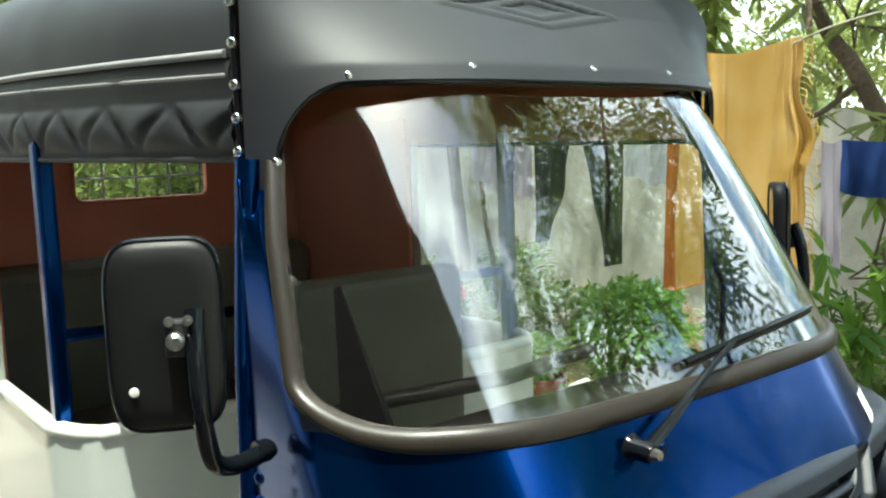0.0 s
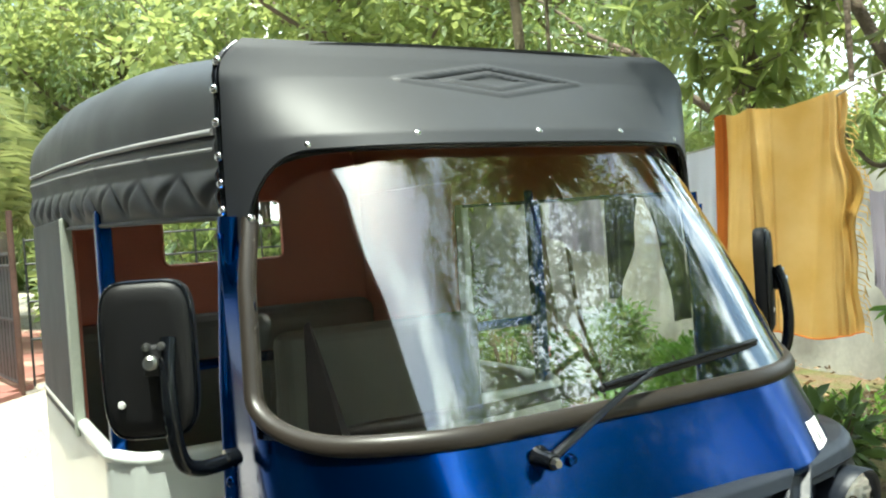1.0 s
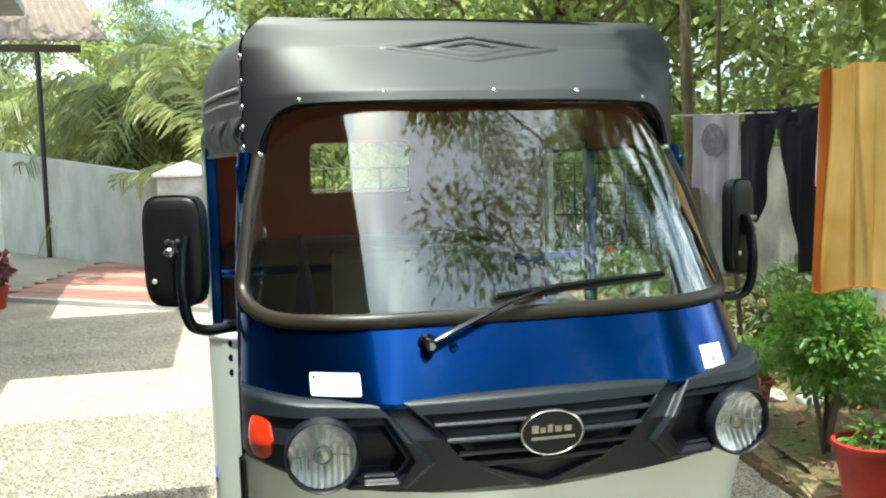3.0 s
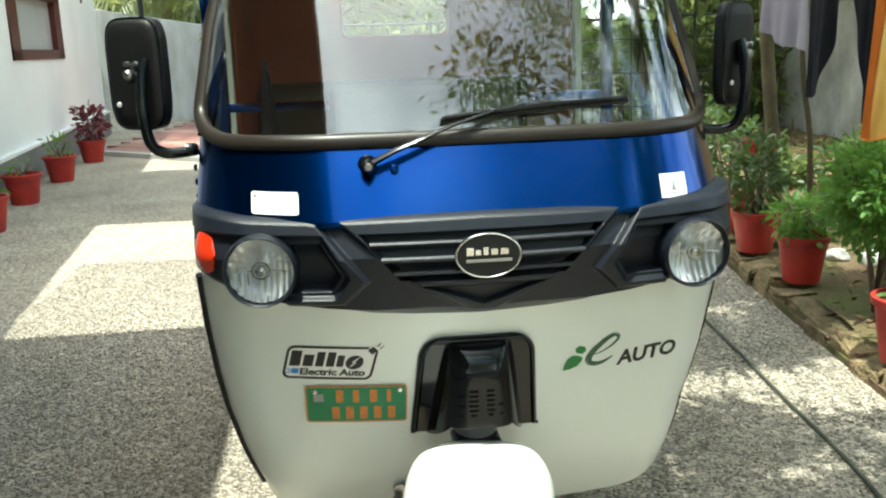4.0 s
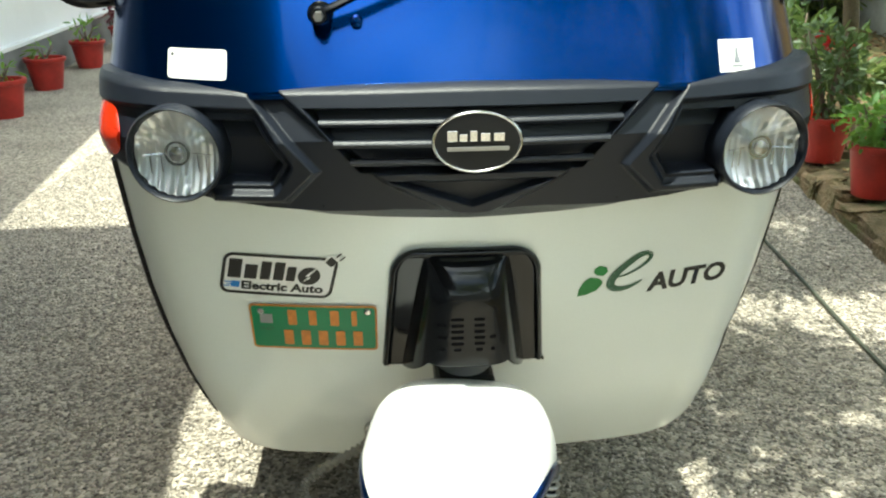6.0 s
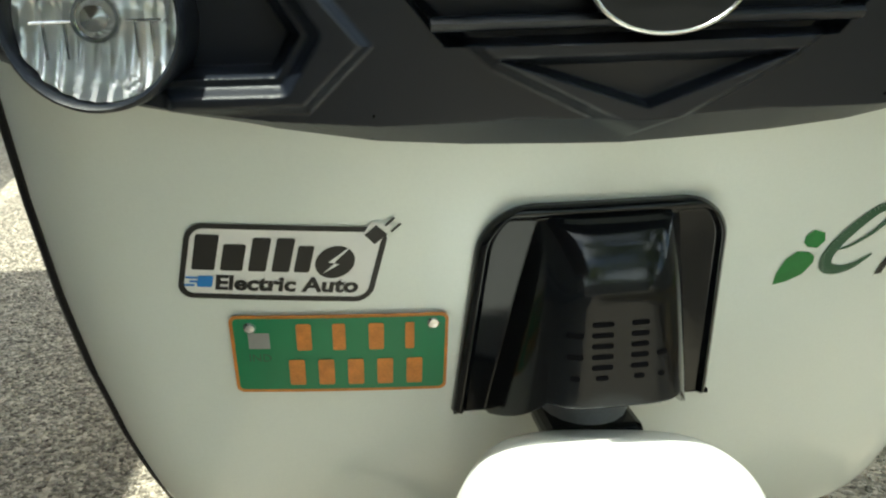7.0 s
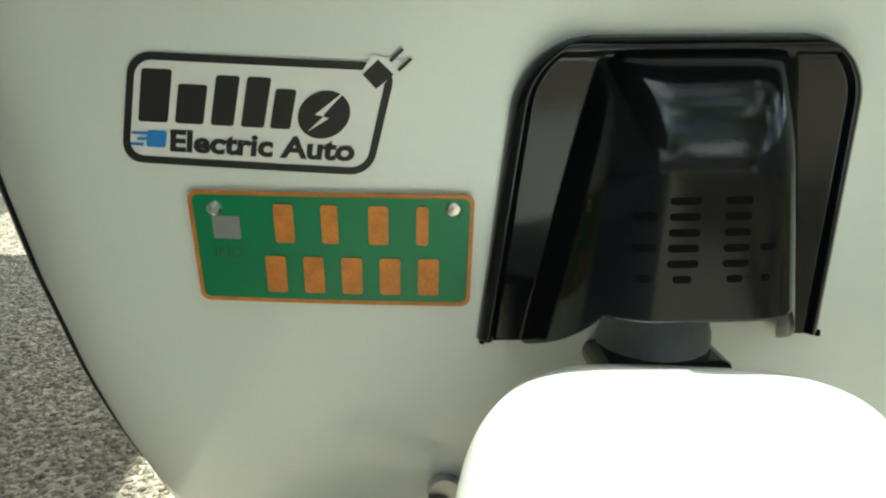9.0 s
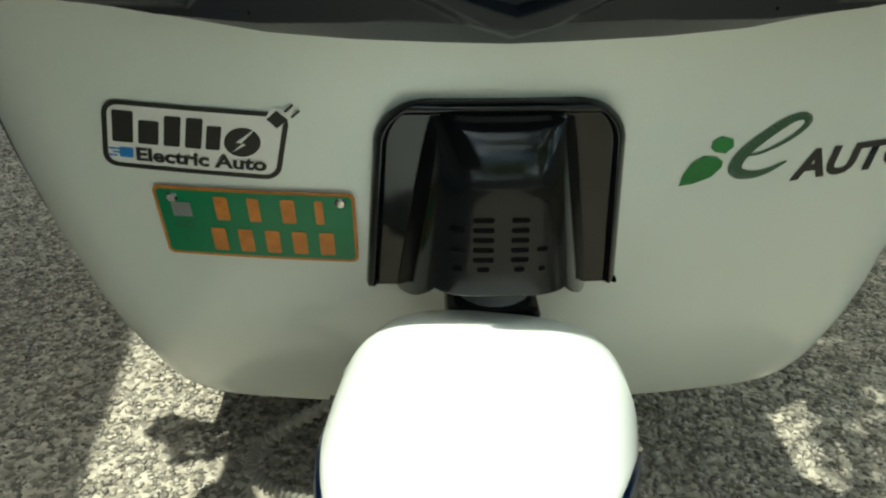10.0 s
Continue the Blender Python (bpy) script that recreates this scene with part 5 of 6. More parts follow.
of_house(along("wall", -0.22, 0.0, 2.2, WY0, 0.37, HTOP, M_WALL, label="white plastered wall"))
# unseen recess under the porch roof, added to darken the wall's reflection in the windscreen
of_house(along("lintel_wall", -0.22, 0.0, -9, 2.2, 2.97, HTOP, M_WALL, label="white plastered wall"))
of_house(along("wall", -3.22, -3.0, -8.78, 2.2, 0.37, HTOP, M_WALL, label="white plastered wall"))
of_house(along("wall", -3.0, -0.22, 1.98, 2.2, 0.37, HTOP, M_WALL, label="white plastered wall"))
of_house(along("wall", -0.22, 0.0, WY1, HEND, 0.37, HTOP, M_WALL, label="white plastered wall"))
of_house(along("wall", -0.22, 0.0, WY0, WY1, 0.37, WZ0, M_WALL, label="white plastered wall"))
of_house(along("wall", -0.22, 0.0, WY0, WY1, WZ1, HTOP, M_WALL, label="white plastered wall"))
of_house(along("end_wall", -8, -0.22, HEND - 0.22, HEND, 0.37, HTOP, M_WALL, label="white plastered end wall"))
of_house(along("back_wall", -8, -0.22, -9, -8.78, 0.37, HTOP, M_WALL, label="white plastered end wall"))
of_house(along("plinth", -8, 0.05, -9, HEND + 0.05, 0.0, 0.37, M_PLINTH, label="grey cement plinth"))
of_house(along("plinth_ledge", 0.0, 0.062, -9, HEND + 0.06, 0.362, 0.395, M_WALL, label="white plinth ledge"))
of_house(along("roof_slab", -8.2, 0.50, -9.2, HEND + 0.3, HTOP, HTOP + 0.14, M_CONC, label="flat concrete roof slab"))
# slabs out of view, shaped by the shadows they cast; the near one is a wide porch roof beside the parked vehicle
def slab(name, outline, z0, z1, material, label):
    """A flat slab over an outline in plan."""
    n = len(outline)
    v = [(x, y, z0) for x, y in outline] + [(x, y, z1) for x, y in outline]
    f = [tuple(range(n)), tuple(range(n, 2 * n))] + [(k, (k + 1) % n, n + (k + 1) % n, n + k) for k in range(n)]
    return of_house(mesh_ob(name, v, f, material, None, label))


slab("porch_roof", [(-5.70, 1.95), (-2.80, 1.95), (-2.80, 2.23), (-1.03, 2.23), (-1.03, 0.45), (-0.982, 0.0), (-0.42, -3.0), (-0.08, -5.0), (-0.08, -8.75), (-4.7, -8.75)], 2.95, 3.09, M_ROOFTILE, "flat concrete porch roof")
slab("shadow_slab", [(-3.12, 4.95), (-1.46, 4.95), (-1.46, 8.18), (-3.43, 8.18)], 3.9, 4.0, M_WALL, "flat slab out of view, added to cast a shadow on the yard")
win = of_house(new("window"))
win["label"] = "dark red wooden window with frosted panes"
for y0, y1, z0, z1 in ((WY0, WY1, WZ0, WZ0 + 0.11), (WY0, WY1, WZ1 - 0.11, WZ1), (WY0, WY0 + 0.36, WZ0, WZ1), (WY1 - 0.36, WY1, WZ0, WZ1), (WY0, WY1, 1.96, 2.04)):
    along("window_bar", -0.10, 0.020, y0, y1, z0, z1, M_WOOD, win)
for z0, z1 in ((1.38, 1.96), (2.04, 2.84)):
    along("window_pane", -0.06, -0.052, WY0 + 0.36, WY1 - 0.36, z0, z1, M_PANE, win)
of_house(along("room_back", -3.0, -2.9, 7, 11, 0.37, HTOP, M_WALL))
# small weathered fixings and stains on the wall
of_house(along("cable_clip", 0.0, 0.02, 12.62, 12.70, 2.06, 2.30, M_PLINTH, label="small dark wall fixing"))

# red oxide porch floor in bands, beyond the yard
porch = thing("porch_floor", (-2, 12, 0), "red oxide porch floor in darker and paler bands", "floor", kind="structure")
pi_ = Matrix.Translation((2, -12, 0))
PD = Vector((2.41, -2.0, 0)).normalized()
PN = Vector((-PD.y, PD.x, 0))


def on_porch(a, b, z):
    """A place on the porch: a along its edge, b in from the edge."""
    return tuple(Vector((-3.2, 10.5, z)) + PD * a + PN * b)


def band(name, a0, a1, b0, b1, z1, material, label=""):
    q = hexa(name, [on_porch(a, b, z) for z in (0.0, z1) for a, b in ((a0, b0), (a1, b0), (a1, b1), (a0, b1))], material, porch, label)
    q.matrix_parent_inverse = pi_


for k in range(15):
    b0 = 0.11 + 0.44 * k
    band("floor_band", -0.5 - 0.28 * k, 3.35 - 0.17 * k, b0, b0 + 0.432, 0.05 + 0.002 * (k % 2), M_REDPALE if k % 3 == 2 else M_RED)
band("porch_edge", -0.35, 3.4, 0.0, 0.11, 0.06, M_CONC, "pale concrete step edge")
tagged(tube("roof_post", [(-4.16, 18.3, 0.0), (-4.16, 18.3, 4.24)], 0.055, M_IRON, segs=12), "thin dark steel post carrying the sheet roof", "post")
lean_to = thing("lean_to_roof", (-6, 20, 4.4), "brown corrugated sheet roof on a dark eave beam", "roof")
lm = Matrix.Translation((6, -20, -4.4))
part("eave_beam", box_bm(-9.0, -3.32, 18.25, 18.37, 4.22, 4.37, 0.01), M_RUST, lean_to).matrix_parent_inverse = lm


def sheet(a, b):
    """A corrugated roof sheet: a along the eave, b up the slope."""
    x = -9.0 + (6.28 - 0.9 * b) * a
    return x, 18.1 + 2.6 * b, 4.41 + 1.35 * b + 0.028 * math.sin(2 * math.pi * 34 * a) + 0.06 * math.floor(b * 2.999)


grid_ob("roof_sheet", sheet, 204, 18, M_ROOFTILE, lean_to, thick=0.03, sharp=60).matrix_parent_inverse = lm


def wall_run(name, a, b, h0, h1, thick, material, label):
    a, b = Vector((*a, 0)), Vector((*b, 0))
    d = (b - a).normalized()
    n = Vector((-d.y, d.x, 0)) * thick / 2
    pts = [a - n, b - n, b + n, a + n]
    zz = (h0, h1, h1, h0)
    return tagged(hexa(name, [tuple(p) for p in pts] + [(p.x, p.y, z) for p, z in zip(pts, zz)], material), label, "wall", kind="structure")


wall_run("wall_back", (-7.6, 24.6), (-1.05, 13.03), 2.70, 1.50, 0.16, M_CONC, "weathered grey plastered boundary wall")
wall_run("wall_right", (4.1, -6.0), (5.9, 10.5), 1.65, 1.65, 0.16, M_STAIN, "stained grey concrete boundary wall")
wall_run("wall_behind", (-2.4, -10.5), (4.5, -9.0), 1.7, 1.7, 0.16, M_CONC, "grey boundary wall at the yard's near end")
pier = thing("gate_pier", (-1.04, 11.07, 0), "whitewashed square gate pier with a pyramid cap, streaked grey", "gate pier")
pm = Matrix.Translation((1.04, -11.07, 0))
for ob in (part("pier_shaft", box_bm(-1.42, -0.66, 10.7, 11.45, 0, 1.52, 0.02), M_WASH, pier),
           part("pier_base", box_bm(-1.50, -0.58, 10.62, 11.53, 0, 0.2, 0.02), M_REDPALE, pier),
           mesh_ob("pier_cap", [(x, y, z) for z in (1.52, 1.56) for x, y in ((-1.47, 10.65), (-0.61, 10.65), (-0.61, 11.5), (-1.47, 11.5))] + [(-1.04, 11.07, 1.745)], [(0, 1, 2, 3), (0, 1, 5, 4), (1, 2, 6, 5), (2, 3, 7, 6), (3, 0, 4, 7), (4, 5, 8), (5, 6, 8), (6, 7, 8), (7, 4, 8)], M_WASH, pier)):
    ob.matrix_parent_inverse = pm
gate = thing("iron_gate", (-0.2, 9.0, 0), "open black iron gate with upright bars", "gate")
gm = Matrix.Translation((0.2, -9.0, 0))
ga, gb_ = Vector((-0.63, 11.3, 0)), Vector((-0.27, 8.95, 0))
for z in (0.12, 0.75, 1.30, 1.42):
    tube("gate_rail", [ga + Vector((0, 0, z)), gb_ + Vector((0, 0, z))], 0.022, M_IRON, gate, segs=6).matrix_parent_inverse = gm
for k in range(17):
    p = ga.lerp(gb_, k / 16)
    tube("gate_bar", [p + Vector((0, 0, 0.1)), p + Vector((0, 0, 1.42))], 0.012, M_IRON, gate, segs=6).matrix_parent_inverse = gm
gw_ = Vector((0.006, 0, 0))
for q0, q1 in ((0.02, 0.48), (0.52, 0.98)):
    p, q = ga.lerp(gb_, q0), ga.lerp(gb_, q1)
    hexa("gate_sheet", [tuple(c + Vector((0, 0, z))) for z in (0.14, 1.28) for c in (p - gw_, q - gw_, q + gw_, p + gw_)], M_IRON, gate).matrix_parent_inverse = gm
tagged(tube("gate_pole", [(-0.26, 8.85, 0.0), (-0.26, 8.85, 1.85)], 0.032, M_RUST, segs=10), "rusty brown steel pole beside the gate", "pole")
# dark wire fence and gate behind the vehicle, seen through its rear window
fence = thing("wire_fence", (2, 9.5, 0), "dark iron rail fence along the lane", "fence")
fm = Matrix.Translation((-2, -9.5, 0))
for z in (0.5, 0.9, 1.3, 1.55):
    tube("fence_rail", [(-0.1, 9.4, z), (4.8, 8.9, z)], 0.014, M_IRON, fence, segs=6).matrix_parent_inverse = fm
for k in range(15):
    tube("fence_post", [(-0.1 + 0.35 * k, 9.4 - 0.036 * k, 0), (-0.1 + 0.35 * k, 9.4 - 0.036 * k, 1.58)], 0.013, M_IRON, fence, segs=6).matrix_parent_inverse = fm

# ---- plants ----
LEAF = np.array([(0, 0, 0), (0.30, 0.22, 0.05), (0.72, 0.20, 0.02), (1.0, 0, -0.10), (0.72, -0.20, 0.02), (0.30, -0.22, 0.05), (0.5, 0, -0.04)])
LEAF_F = np.array([(0, 1, 6), (1, 2, 6), (2, 3, 6), (3, 4, 6), (4, 5, 6), (5, 0, 6)])
LEAF_S = np.array([(0, 0, 0), (0.45, 0.24, 0.03), (1.0, 0, -0.06), (0.45, -0.24, 0.03)])
LEAF_SF = np.array([(0, 1, 2), (0, 2, 3)])


def leaves(points, outward, size, narrow=1.0, simple=True, spread=0.7, droop=0.25, seed=1):
    """Leaves at points, each turned roughly outward, as vertices and triangles."""
    g = np.random.default_rng(seed)
    n = len(points)
    base, tri = (LEAF_S, LEAF_SF) if simple else (LEAF, LEAF_F)
    d = outward + g.normal(0, spread, (n, 3)) + np.array([0, 0, -droop])
    d /= np.linalg.norm(d, axis=1, keepdims=True) + 1e-9
    up = g.normal(0, 0.6, (n, 3)) + np.array([0, 0, 1.0])
    s = np.cross(up, d)
    s /= np.linalg.norm(s, axis=1, keepdims=True) + 1e-9
    w = np.cross(d, s)
    L = size * g.uniform(0.6, 1.25, n)
    V = points[:, None] + L[:, None, None] * (base[None, :, :1] * d[:, None] + narrow * base[None, :, 1:2] * s[:, None] + base[None, :, 2:] * w[:, None])
    F = np.arange(n)[:, None, None] * len(base) + tri[None]
    return V.reshape(-1, 3), F.reshape(-1, 3)


def tree(name, height, spread, n_leaf, leaf, material, seed, label, trunk=0.12, low=0.35, narrow=1.0, droop=0.25, loose=0.75):
    """A tapered trunk with limbs, and a crown of leaves gathered round the twig ends."""
    g = random.Random(seed)
    t = thing(name, (0, 0, 0), label, "tree", "trees round the yard")
    verts, faces = [], []

    def limb(a, b, r0, r1, bend):
        pts = [a.lerp(b, k / 5) + Vector((g.uniform(-1, 1), g.uniform(-1, 1), g.uniform(-0.5, 0.5))) * bend * math.sin(math.pi * k / 5) for k in range(6)]
        v, f = tube_data(pts, [r0 + (r1 - r0) * k / 5 for k in range(6)], 7)
        o = len(verts)
        verts.extend(v)
        faces.extend(tuple(o + i for i in q) for q in f)
        return pts

    top = Vector((g.uniform(-0.2, 0.2) * spread, g.uniform(-0.2, 0.2) * spread, height * 0.75))
    limb(Vector((0, 0, -0.1)), top, trunk, trunk * 0.35, 0.18)
    tips = []
    for k in range(9):
        h = low + (0.95 - low) * k / 8
        s0 = Vector((0, 0, 0)).lerp(top, h)
        ang = k * 2.4 + g.uniform(-0.4, 0.4)
        reach = spread * (0.55 + 0.45 * math.sin(math.pi * min(1, (h - low) / (1 - low) * 0.8 + 0.15))) * g.uniform(0.75, 1.1)
        end = s0 + Vector((math.cos(ang) * reach, math.sin(ang) * reach, height * g.uniform(0.08, 0.28)))
        br = limb(s0, end, trunk * 0.38, trunk * 0.10, 0.15 * spread * 0.4)
        for j in range(5):
            m_ = br[2 + j % 4]
            e2 = m_ + Vector((g.uniform(-1, 1), g.uniform(-1, 1), g.uniform(-0.25, 0.75))) * spread * 0.38
            tw = limb(m_, e2, trunk * 0.10, trunk * 0.03, 0.05)
            tips.extend(tw[2:])
    mesh_ob("trunk", verts, faces, M_BARK, t, smooth=True)
    gg = np.random.default_rng(seed)
    T = np.array([tuple(p) for p in tips])
    pick = T[gg.integers(0, len(T), n_leaf)]
    off = gg.normal(0, 1, (n_leaf, 3)) * np.array([0.17, 0.17, 0.13]) * spread * loose
    P = pick + off
    out = off / (np.linalg.norm(off, axis=1, keepdims=True) + 1e-9)
    V, F = leaves(P, out, leaf, narrow, True, 0.6, droop, seed)
    raw_mesh("crown", V, F, material, t)
    return t


def palm(name, height, n_frond, length, seed, label, lean=(0.0, 0.0), steep=1.15, fan=1.7, lift=0.715, reach=0.6, sag=0.62):
    g = random.Random(seed)
    t = thing(name, (0, 0, 0), label, "palm tree", "coconut palms")
    top = Vector((lean[0], lean[1], height))
    if height > 0.5:
        pts = [Vector((lean[0] * (k / 10) ** 2, lean[1] * (k / 10) ** 2, height * k / 10)) for k in range(11)]
        tube("trunk", pts, [0.17 - 0.006 * k for k in range(11)], M_PALMBARK, t, segs=10)
    V, F, n0 = [], [], 0
    for k in range(n_frond):
        ang = k * 2.399 + g.uniform(-0.2, 0.2)
        rise = steep - fan * (k / n_frond) + g.uniform(-0.1, 0.1)
        d = Vector((math.cos(ang), math.sin(ang), 0))
        side = Vector((-d.y, d.x, 0))
        L = length * g.uniform(0.85, 1.1)
        spine = []
        for j in range(25):
            q = j / 24
            spine.append(top + d * (L * (q * math.cos(rise * reach) - 0.1 * q * q)) + Vector((0, 0, L * (lift * math.sin(rise) * q - (sag + 0.12 * g.random()) * q * q))))
        tv, tf = tube_data(spine, [0.028 * (1 - 0.85 * j / 24) for j in range(25)], 4)
        V.extend(tuple(v) for v in tv)
        F.extend(tuple(n0 + i for i in q) for q in tf if len(q) == 4)
        n0 = len(V)
        for j in range(3, 25):
            for half in (0, 0.5):
                q = min(1, (j + half) / 24)
                a = spine[min(24, j)]
                nxt = spine[min(24, j + 1)]
                a = a.lerp(nxt, half)
                fwd = (spine[min(24, j)] - spine[j - 1]).normalized()
                ll = L * 0.24 * math.sin(math.pi * (0.12 + 0.85 * q)) ** 0.6
                for s in (-1, 1):
                    tip = a + (side * s * 0.8 + fwd * 0.55 + Vector((0, 0, -0.55 + g.uniform(-0.2, 0.15)))) * ll
                    w = fwd * 0.022
                    mid = a.lerp(tip, 0.5) + Vector((0, 0, 0.06 * ll))
                    V += [tuple(a - w), tuple(a + w), tuple(mid + w * 1.1), tuple(mid - w * 1.1), tuple(tip)]
                    F += [(n0, n0 + 1, n0 + 2, n0 + 3), (n0 + 3, n0 + 2, n0 + 4, n0 + 4)]
                    n0 += 5
    F4 = [q for q in F if len(set(q)) == 4]
    F3 = [(q[0], q[1], q[2]) for q in F if len(set(q)) == 3]
    mesh_ob("fronds", V, F4 + F3, M_PALM, t)
    return t


def put(ob, x, y, z=0.0, turn=0.0, scale=1.0):
    ob.scale = (scale, scale, scale)
    ob.matrix_basis = pose(x, y, z, 0, 0, turn) @ Matrix.Diagonal((scale, scale, scale, 1))
    return ob


def again(ob, x, y, z=0.0, turn=0.0, scale=1.0):
    c = copy_thing(ob, pose(x, y, z, 0, 0, turn))
    c.scale = (scale, scale, scale)
    return c


BROAD = put(tree("broadleaf_tree", 6.2, 2.3, 8200, 0.17, M_LEAF, 11, "broad-leaved garden tree with bright green crown", loose=0.52), 3.6, 9.2, 0, 20)
FEATHER = put(tree("fine_leaved_tree", 6.8, 2.4, 11000, 0.12, M_LEAF2, 23, "fine-leaved tree with drooping dark foliage", narrow=0.6, droop=0.8, loose=0.48), 5.3, 4.6, 0, 0)
LIME = put(tree("lime_green_tree", 5.2, 2.1, 7000, 0.15, M_LEAF3, 37, "young tree with yellow-green foliage", trunk=0.08, loose=0.5), 2.3, 18.5, 0, 60)
OVER = put(tree("overhanging_tree", 6.6, 2.7, 46000, 0.075, M_LEAF2, 51, "open-crowned tree leaning over the yard", trunk=0.06, low=0.5, narrow=0.6, droop=0.8, loose=0.36), 2.75, -2.4, 0, 150)
put(tree("shade_tree", 5.6, 2.55, 44000, 0.115, M_LEAF2, 77, "dense-leaved tree over the garden edge", trunk=0.055, low=0.5, narrow=0.6, droop=0.7, loose=0.20), 2.30, 0.80, 0, 120)
PALM = put(palm("coconut_palm", 3.4, 16, 3.2, 5, "coconut palm with arching yellow-green fronds", (0.3, -0.2)), -2.4, 20.6, 0, 10)
for x, y, tn, sc in ((1.6, 17.4, 140, 1.0), (6.0, 8.0, 250, 1.1), (4.6, 12.0, 75, 1.15), (8.8, 4.6, 10, 0.55), (7.4, -2.0, 100, 0.42), (2.4, 16.5, 300, 1.3), (7.5, 13.0, 190, 1.5), (1.5, -13.5, 40, 1.1), (6.5, -9.0, 160, 1.2)):
    again(BROAD, x, y, 0, tn, sc)
for x, y, tn, sc in ((3.8, 12.8, 110, 1.0), (6.6, 0.4, 220, 0.40), (-6.5, 26.0, 80, 1.2), (9.0, 7.5, 20, 1.4), (3.6, 26.0, 130, 1.9), (2.7, -5.4, 310, 0.95), (-2.5, -13.0, 30, 1.2), (5.4, -3.6, 55, 1.0), (-10.0, 29.0, 15, 1.6)):
    again(FEATHER, x, y, 0, tn, sc)
for x, y, tn, sc in ((-1.2, 19.6, 10, 0.9), (-8.5, 26.5, 100, 1.0), (5.0, 10.4, 30, 0.9), (-2.6, 23.5, 170, 1.2), (7.0, 5.8, 260, 0.55)):
    again(LIME, x, y, 0, tn, sc)
for x, y, tn, sc in ((-4.6, 23.6, 120, 1.1), (-1.2, 18.8, 70, 1.15), (-8.3, 24.0, 300, 1.3), (-2.4, 20.5, 200, 1.0), (1.6, 20.5, 15, 1.3), (4.5, 18.0, 215, 1.5)):
    again(PALM, x, y, 0, tn, sc)
again(OVER, -4.2, 33.0, 0, 15, 1.5)
put(palm("young_palm", 1.75, 15, 2.7, 8, "young coconut palm with upright sunlit fronds by the gate", steep=1.5, fan=1.35, lift=1.1, reach=0.88, sag=0.22), -0.12, 13.3, 0, 35)
# unseen tree, added only to throw shade on the porch and back wall
put(tree("hidden_shading_tree", 12.0, 4.0, 18000, 0.30, M_LEAF2, 91, "tall spreading tree hidden by the house, added to shade the porch", trunk=0.16, low=0.66), -4.6, 14.5, 0, 0)
put(tree("cypress_tree", 3.9, 0.5, 4200, 0.13, M_LEAF2, 95, "dark green columnar tree behind the boundary wall", trunk=0.05, low=0.05, loose=0.9), -2.85, 19.0, 0, 0)
# far woods that close the horizon
gw = np.random.default_rng(5)
n_far = 60000
fa = gw.uniform(0, 2 * math.pi, n_far)
fr = gw.uniform(34, 46, n_far)
fz = gw.beta(1.3, 1.6, n_far) * (5.2 + 2 * np.sin(fa * 9) + 1.5 * np.sin(fa * 23 + 1))
fp = np.stack([fr * np.cos(fa), fr * np.sin(fa), fz], -1)
fv, ff = leaves(fp, gw.normal(0, 1, (n_far, 3)), 1.0, 1.2, True, 0.8, 0.2, 9)
tagged(raw_mesh("far_woods", fv, ff, M_LEAF2), "dense green woods in the distance", "woods", kind="stuff")


def pot(x, y, z, r, h, turn, label):
    p = thing("flower_pot", (x, y, z), label, "flower pot", "red pots along the yard")
    lathe("pot_body", [(r * 0.70, 0.0), (r * 0.78, h * 0.3), (r * 0.93, h * 0.84), (r * 0.94, h * 0.86), (r * 1.02, h * 0.87), (r * 1.05, h * 0.90), (r * 1.05, h * 0.99), (r * 1.02, h), (r * 0.92, h), (r * 0.90, h * 0.86)], M_POT, p, segs=28)
    lathe("pot_soil", [(0.0, h * 0.90), (r * 0.5, h * 0.89), (r * 0.91, h * 0.87)], M_SOIL, p, segs=20)
    p.rotation_euler = (0, 0, radians(turn))
    return p


